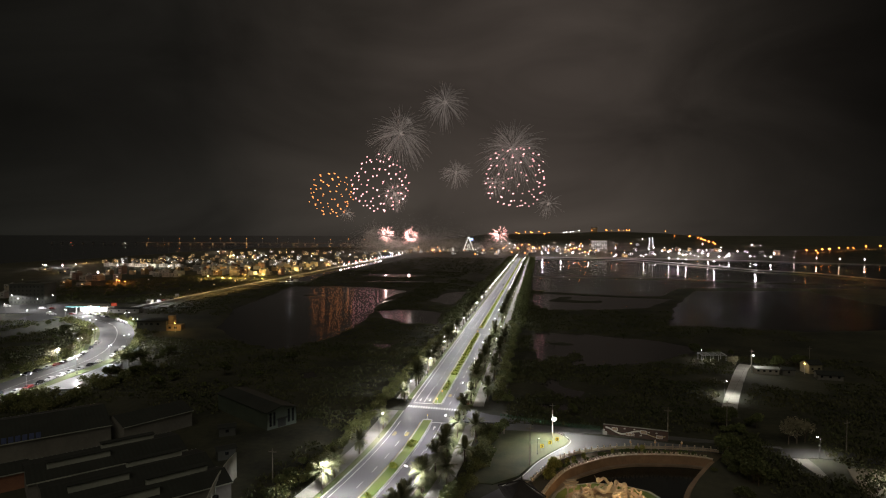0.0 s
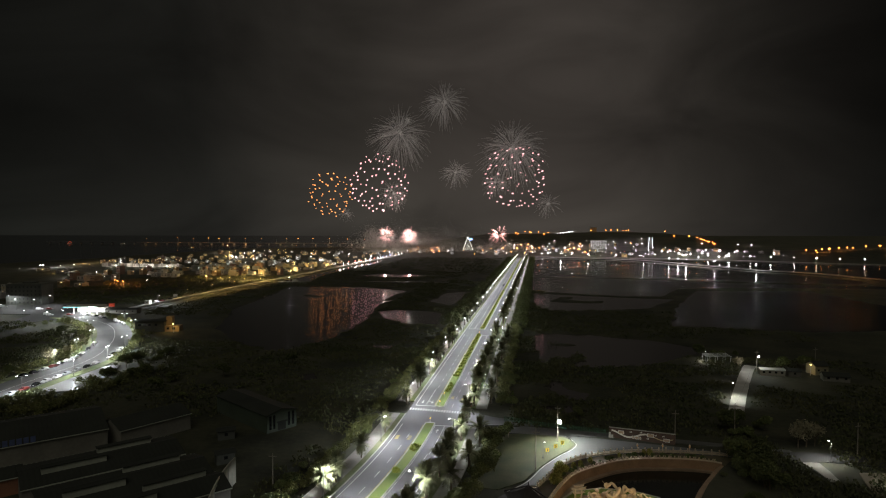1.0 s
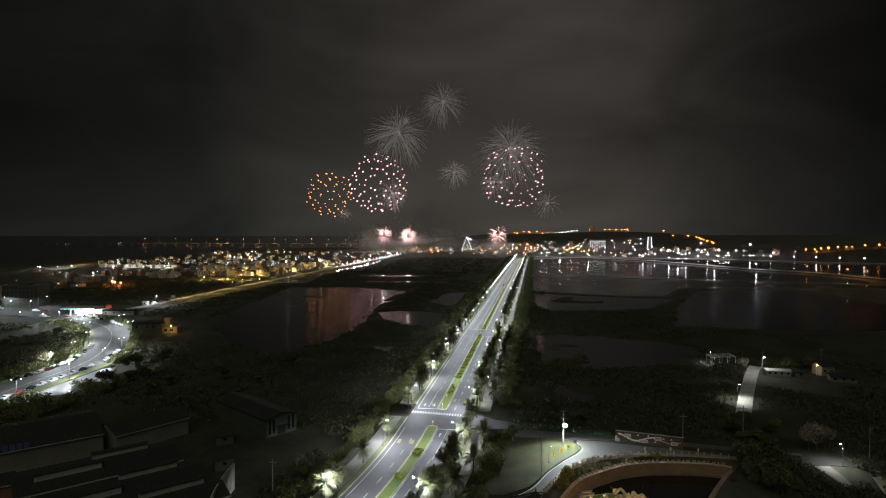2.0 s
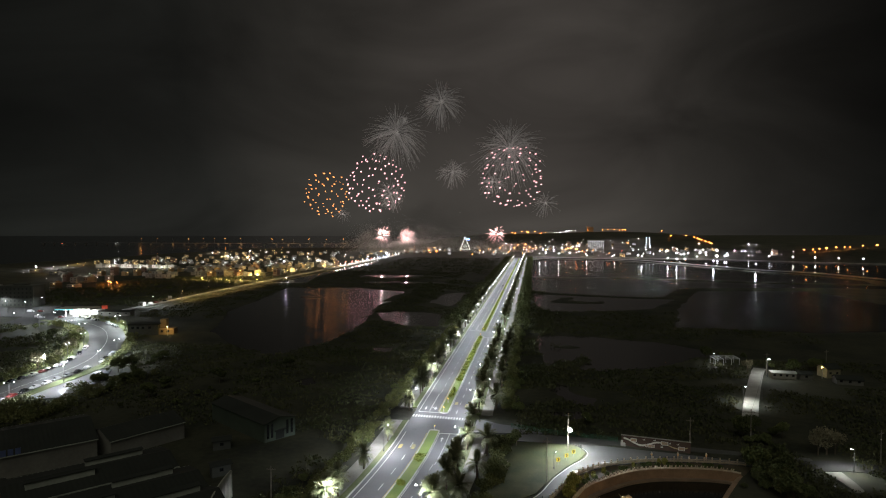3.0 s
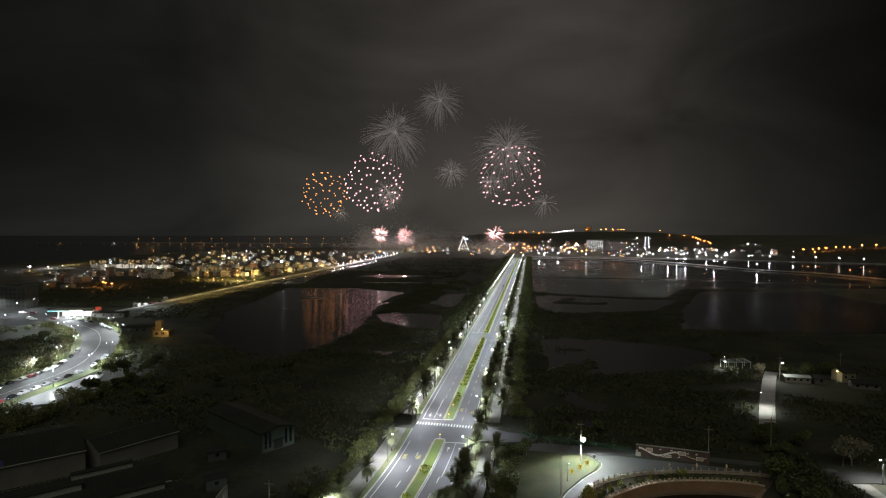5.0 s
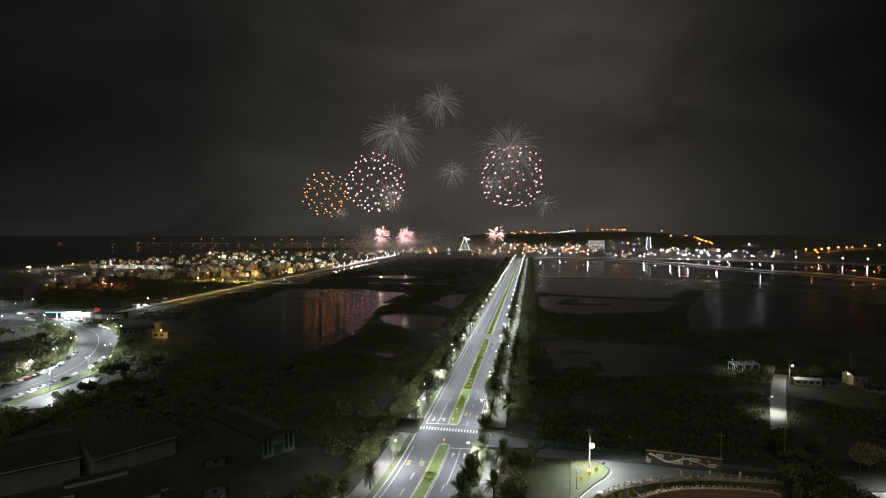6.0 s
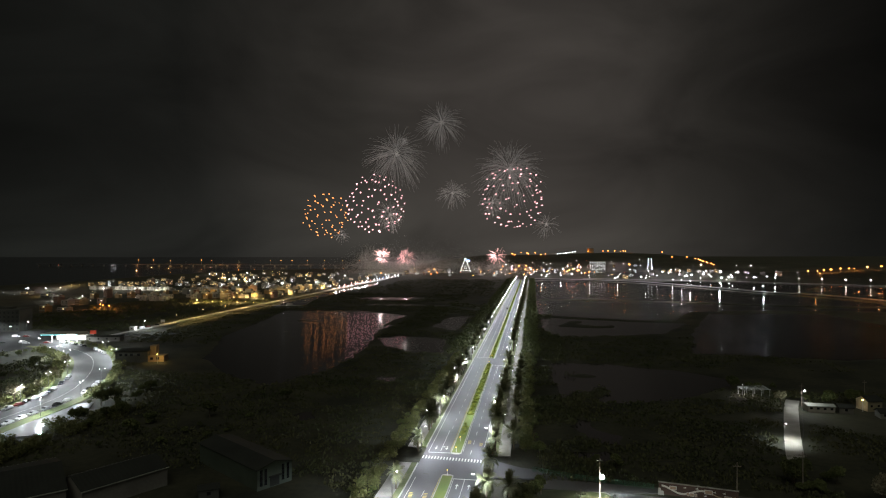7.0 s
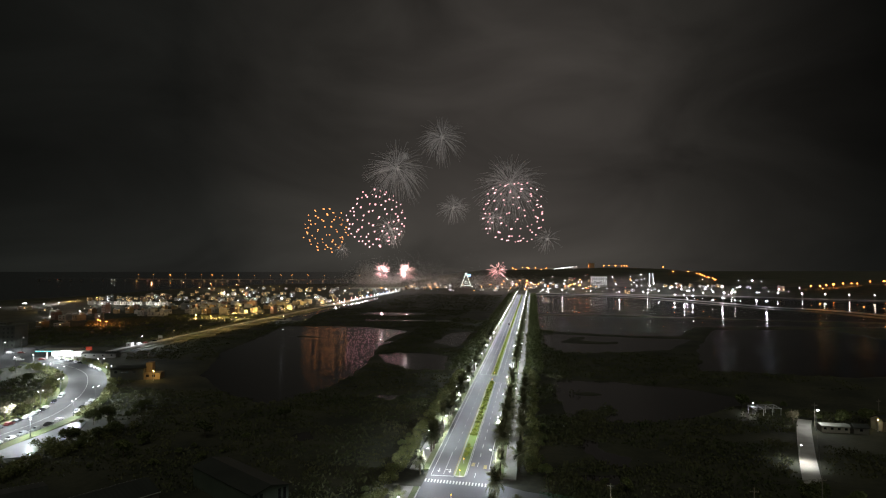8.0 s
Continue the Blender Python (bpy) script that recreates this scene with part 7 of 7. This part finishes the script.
def park_row(line, off, s0, s1, gap, skip=0.12):
    """Cars along a plan line, off metres to its right, between two shares of its length."""
    acc, total = 0.0, sum((c - a).length for a, c in zip(line, line[1:]))
    nextat = s0 * total
    for a, c in zip(line, line[1:]):
        step = (c - a).length
        while acc + step > nextat and nextat < s1 * total:
            p = a.lerp(c, (nextat - acc) / step)
            d = (c - a).normalized()
            if RNG.random() > skip:
                q = p + Vector((d.y, -d.x)) * (off + RNG.uniform(-0.2, 0.2))
                turn = math.degrees(math.atan2(d.y, d.x)) + RNG.choice((0, 180)) + RNG.uniform(-3, 3)
                once(CARS, used, RNG.choice((0, 1, 2, 0, 3, 2, 0, 1, 2, 4, 1, 0)), pose(q.x, q.y, 0.03, 0, 0, turn))
            nextat += gap
        acc += step


park_row(WEST, -8.2, 0.34, 0.56, 6.2)
park_row(WEST, 8.2, 0.27, 0.50, 6.6)
park_row(WEST, 8.2, 0.72, 0.90, 6.2)
park_row(WEST, 3.0, 0.20, 0.30, 24)
for x, y, a in ((-359, 428, 20), (-352, 430, 20), (-325, 401, 30), (-330, 404, 25), (-296, 486, 88), (-296, 494, 88), (-296, 506, 90), (-300, 430, 10), (-312, 405, 12), (-400, 436, 15), (-408, 432, 15)):
    once(CARS, used, RNG.randrange(5), pose(x, y, 0.1, 0, 0, a))
once(CARS, used, 2, pose(mid(690) - 3.3, 690, 0.02, 0, 0, -90))
# booth and notice board on the quay
make_shed(-297, 476, 0, 4, 4, 2.8, 0.5, WALL_PALE, ROOF_PALE, "small pale booth on the quay road", 1)["group"] = "huts"
board = thing("notice_board", "pale notice board on the quay", "sign")
board.matrix_basis = pose(-300, 520, 0.25)
b = bmesh.new()
box(b, -2, 2, -0.05, 0.05, 0.8, 3.2)
part("panel", b, WALL_PALE, board)
for s in (-1.7, 1.7):
    b = bmesh.new()
    tube(b, (s, 0, -0.2), (s, 0, 0.9), 0.08, 0.08, 6)
    part("post", b, STEEL, board)
# landing stage in the canal
pier = thing("landing_stage", "pale floating landing stage with a lamp", "pier")
b = bmesh.new()
box(b, -276, -240, 694, 699, -0.62, 0.35)
part("deck", b, CONCRETE, pier)
b = bmesh.new()
box(b, -258, -252, 695, 698, 0.35, 2.6)
part("hut", b, WALL_PALE, pier)
sl = make_far_light("pier_lamp", "small white lamp on the landing stage", "path lamps", GLOW_WHITE, 0.35, 5, bulb_light("pier_light", 2500, LAMP_WHITE))
sl.matrix_basis = pose(-262, 696.5, 0.35)

# market stalls with bright fronts along the quay
stall = thing("market_stall", "market stall with a bright lit awning on the quay", "stall", "market stalls")
b = bmesh.new()
box(b, -2.6, 2.6, -2, 2, 2.4, 2.6)
part("awning", b, mat("stall_awning", (0.55, 0.3, 0.25), (0.5, 0.45, 0.4), 0.7, scale=0.5, rand=0.5), stall)
for x in (-2.4, 2.4):
    for y in (-1.8, 1.8):
        b = bmesh.new()
        tube(b, (x, y, -0.2), (x, y, 2.4), 0.05, 0.05, 5)
        part("post", b, STEEL, stall)
b = bmesh.new()
box(b, -2.3, 2.3, -0.6, 0.6, 0, 0.9)
part("counter", b, WALL_PALE, stall)
b = bmesh.new()
tube(b, (-2.2, 1.2, 2.2), (2.2, 1.2, 2.2), 0.12, 0.12, 6)
part("light_tube", b, mat("stall_tube", (0.9, 0.9, 0.9), emit=(0.95, 0.97, 1.0), power=14, spread=True), stall)
SIGN_KINDS = []
for nm, col in (("white", (0.95, 0.97, 1.0)), ("red", (1.0, 0.2, 0.16)), ("blue", (0.3, 0.5, 1.0)), ("warm", (1.0, 0.75, 0.4))):
    b = bmesh.new()
    box(b, -0.55, 0.55, -0.15, 0.15, 2.6, 5.4)
    SIGN_KINDS.append(mesh_of(b, "sign_box", mat("stall_sign_" + nm, (0.8, 0.8, 0.8), emit=col, power=5, spread=True)))
stall.matrix_basis = pose(-289, 955, 0.25, 0, 0, -90)
y = 955.0
i = 0
while y < 1400:
    y += RNG.uniform(8, 20)
    i += 1
    st = copy_thing(stall, pose(-287 + RNG.uniform(-3, 2) + (y - 950) * 0.01, y, 0.25, 0, 0, -90 + RNG.uniform(-8, 8)) @ Matrix.Diagonal((1, 1, RNG.uniform(1, 1.6), 1)))
    if i % 2:
        piece("sign_box", SIGN_KINDS[RNG.choice((0, 0, 1, 2, 0, 3))], st, pose(RNG.uniform(-2, 2), 1.6, 0, 0, 0, 0))
# unseen fill lights added along the quay to boost the stall tubes
stall_fill_light = bulb_light("stall_fill_light", 10000, (0.95, 0.96, 1.0), 0.6)
for y in range(980, 1400, 45):
    lo = new("stall_lamp", stall_fill_light)
    lo.location = (-293, y, 5)


# ---- boats at anchor ----
def make_boat(x, y, glow, label):
    root = thing("fishing_boat", label, "boat", "anchored boats")
    root.matrix_basis = pose(x, y, -0.6, 0, 0, 12)
    b = bmesh.new()
    prism(b, [(-11, -2.6), (7, -2.6), (12, 0), (7, 2.6), (-11, 2.6)], -0.6, 1.6)
    part("hull", b, WALL_GREY, root)
    b = bmesh.new()
    box(b, -8, -2, -1.8, 1.8, 1.6, 4.6)
    part("cabin", b, WALL_PALE, root)
    b = bmesh.new()
    tube(b, (-1, 0, 1.6), (-1, 0, 9.0), 0.15, 0.1, 6)
    part("mast", b, STEEL, root)
    for dx in (-7, 0, 5):
        b = bmesh.new()
        ball(b, (dx, 0, 6.0 if dx else 9.2), 0.42, 1)
        part("lamp_glass", b, glow, root)


make_boat(-1784, 2100, GLOW_RED, "distant fishing boat at anchor with red lamps")
make_boat(-1560, 2110, GLOW_WHITE, "distant fishing boat at anchor with white lamps")


# ---- firework smoke over the show ground, as drifting flakes ----
def smoke(name, label, clouds, count, seed, size):
    rng = np.random.default_rng(seed)
    which = rng.choice(len(clouds), count, p=np.array([c[6] for c in clouds]) / sum(c[6] for c in clouds))
    C = np.array([c[:6] for c in clouds])[which]
    P = C[:, :3] + rng.normal(size=(count, 3)) * C[:, 3:6]
    P[:, 2] = np.abs(P[:, 2] - 3) + 3
    A = rng.normal(size=(count, 3, 3)) * size
    V = (P[:, None, :] + A).reshape(-1, 3)
    me = bpy.data.meshes.new(name)
    me.from_pydata(V.tolist(), [], np.arange(count * 3).reshape(-1, 3).tolist())
    me.materials.append(SMOKE)
    tagged(new(name, me), label, "smoke", kind="stuff")


SMOKE = mat("pale_smoke", (0.62, 0.60, 0.58), (0.52, 0.5, 0.49), 1.0, scale=0.02)
smoke("smoke_bank", "thin pale firework smoke drifting low over the show ground", [
    (-385, 1560, 26, 26, 30, 17, 3.0), (-350, 1570, 16, 60, 30, 10, 3.0), (-300, 1580, 20, 45, 30, 12, 3.0), (-240, 1590, 22, 45, 30, 13, 2.5), (-180, 1600, 24, 50, 30, 12, 2.2), (-110, 1600, 18, 55, 30, 10, 1.8), (-40, 1600, 16, 45, 30, 9, 1.2), (-400, 1560, 48, 10, 20, 14, 0.6), (-270, 1580, 50, 60, 30, 18, 1.0)], 120000, 5, 0.32)
show_light = bulb_light("burst_light", 320000, (1.0, 0.84, 0.80), 3.0)
for x, z in ((-381, 46), (-310, 44), (-58, 50)):
    lo = new("burst_glow", show_light)
    lo.location = (x, 1640, z)
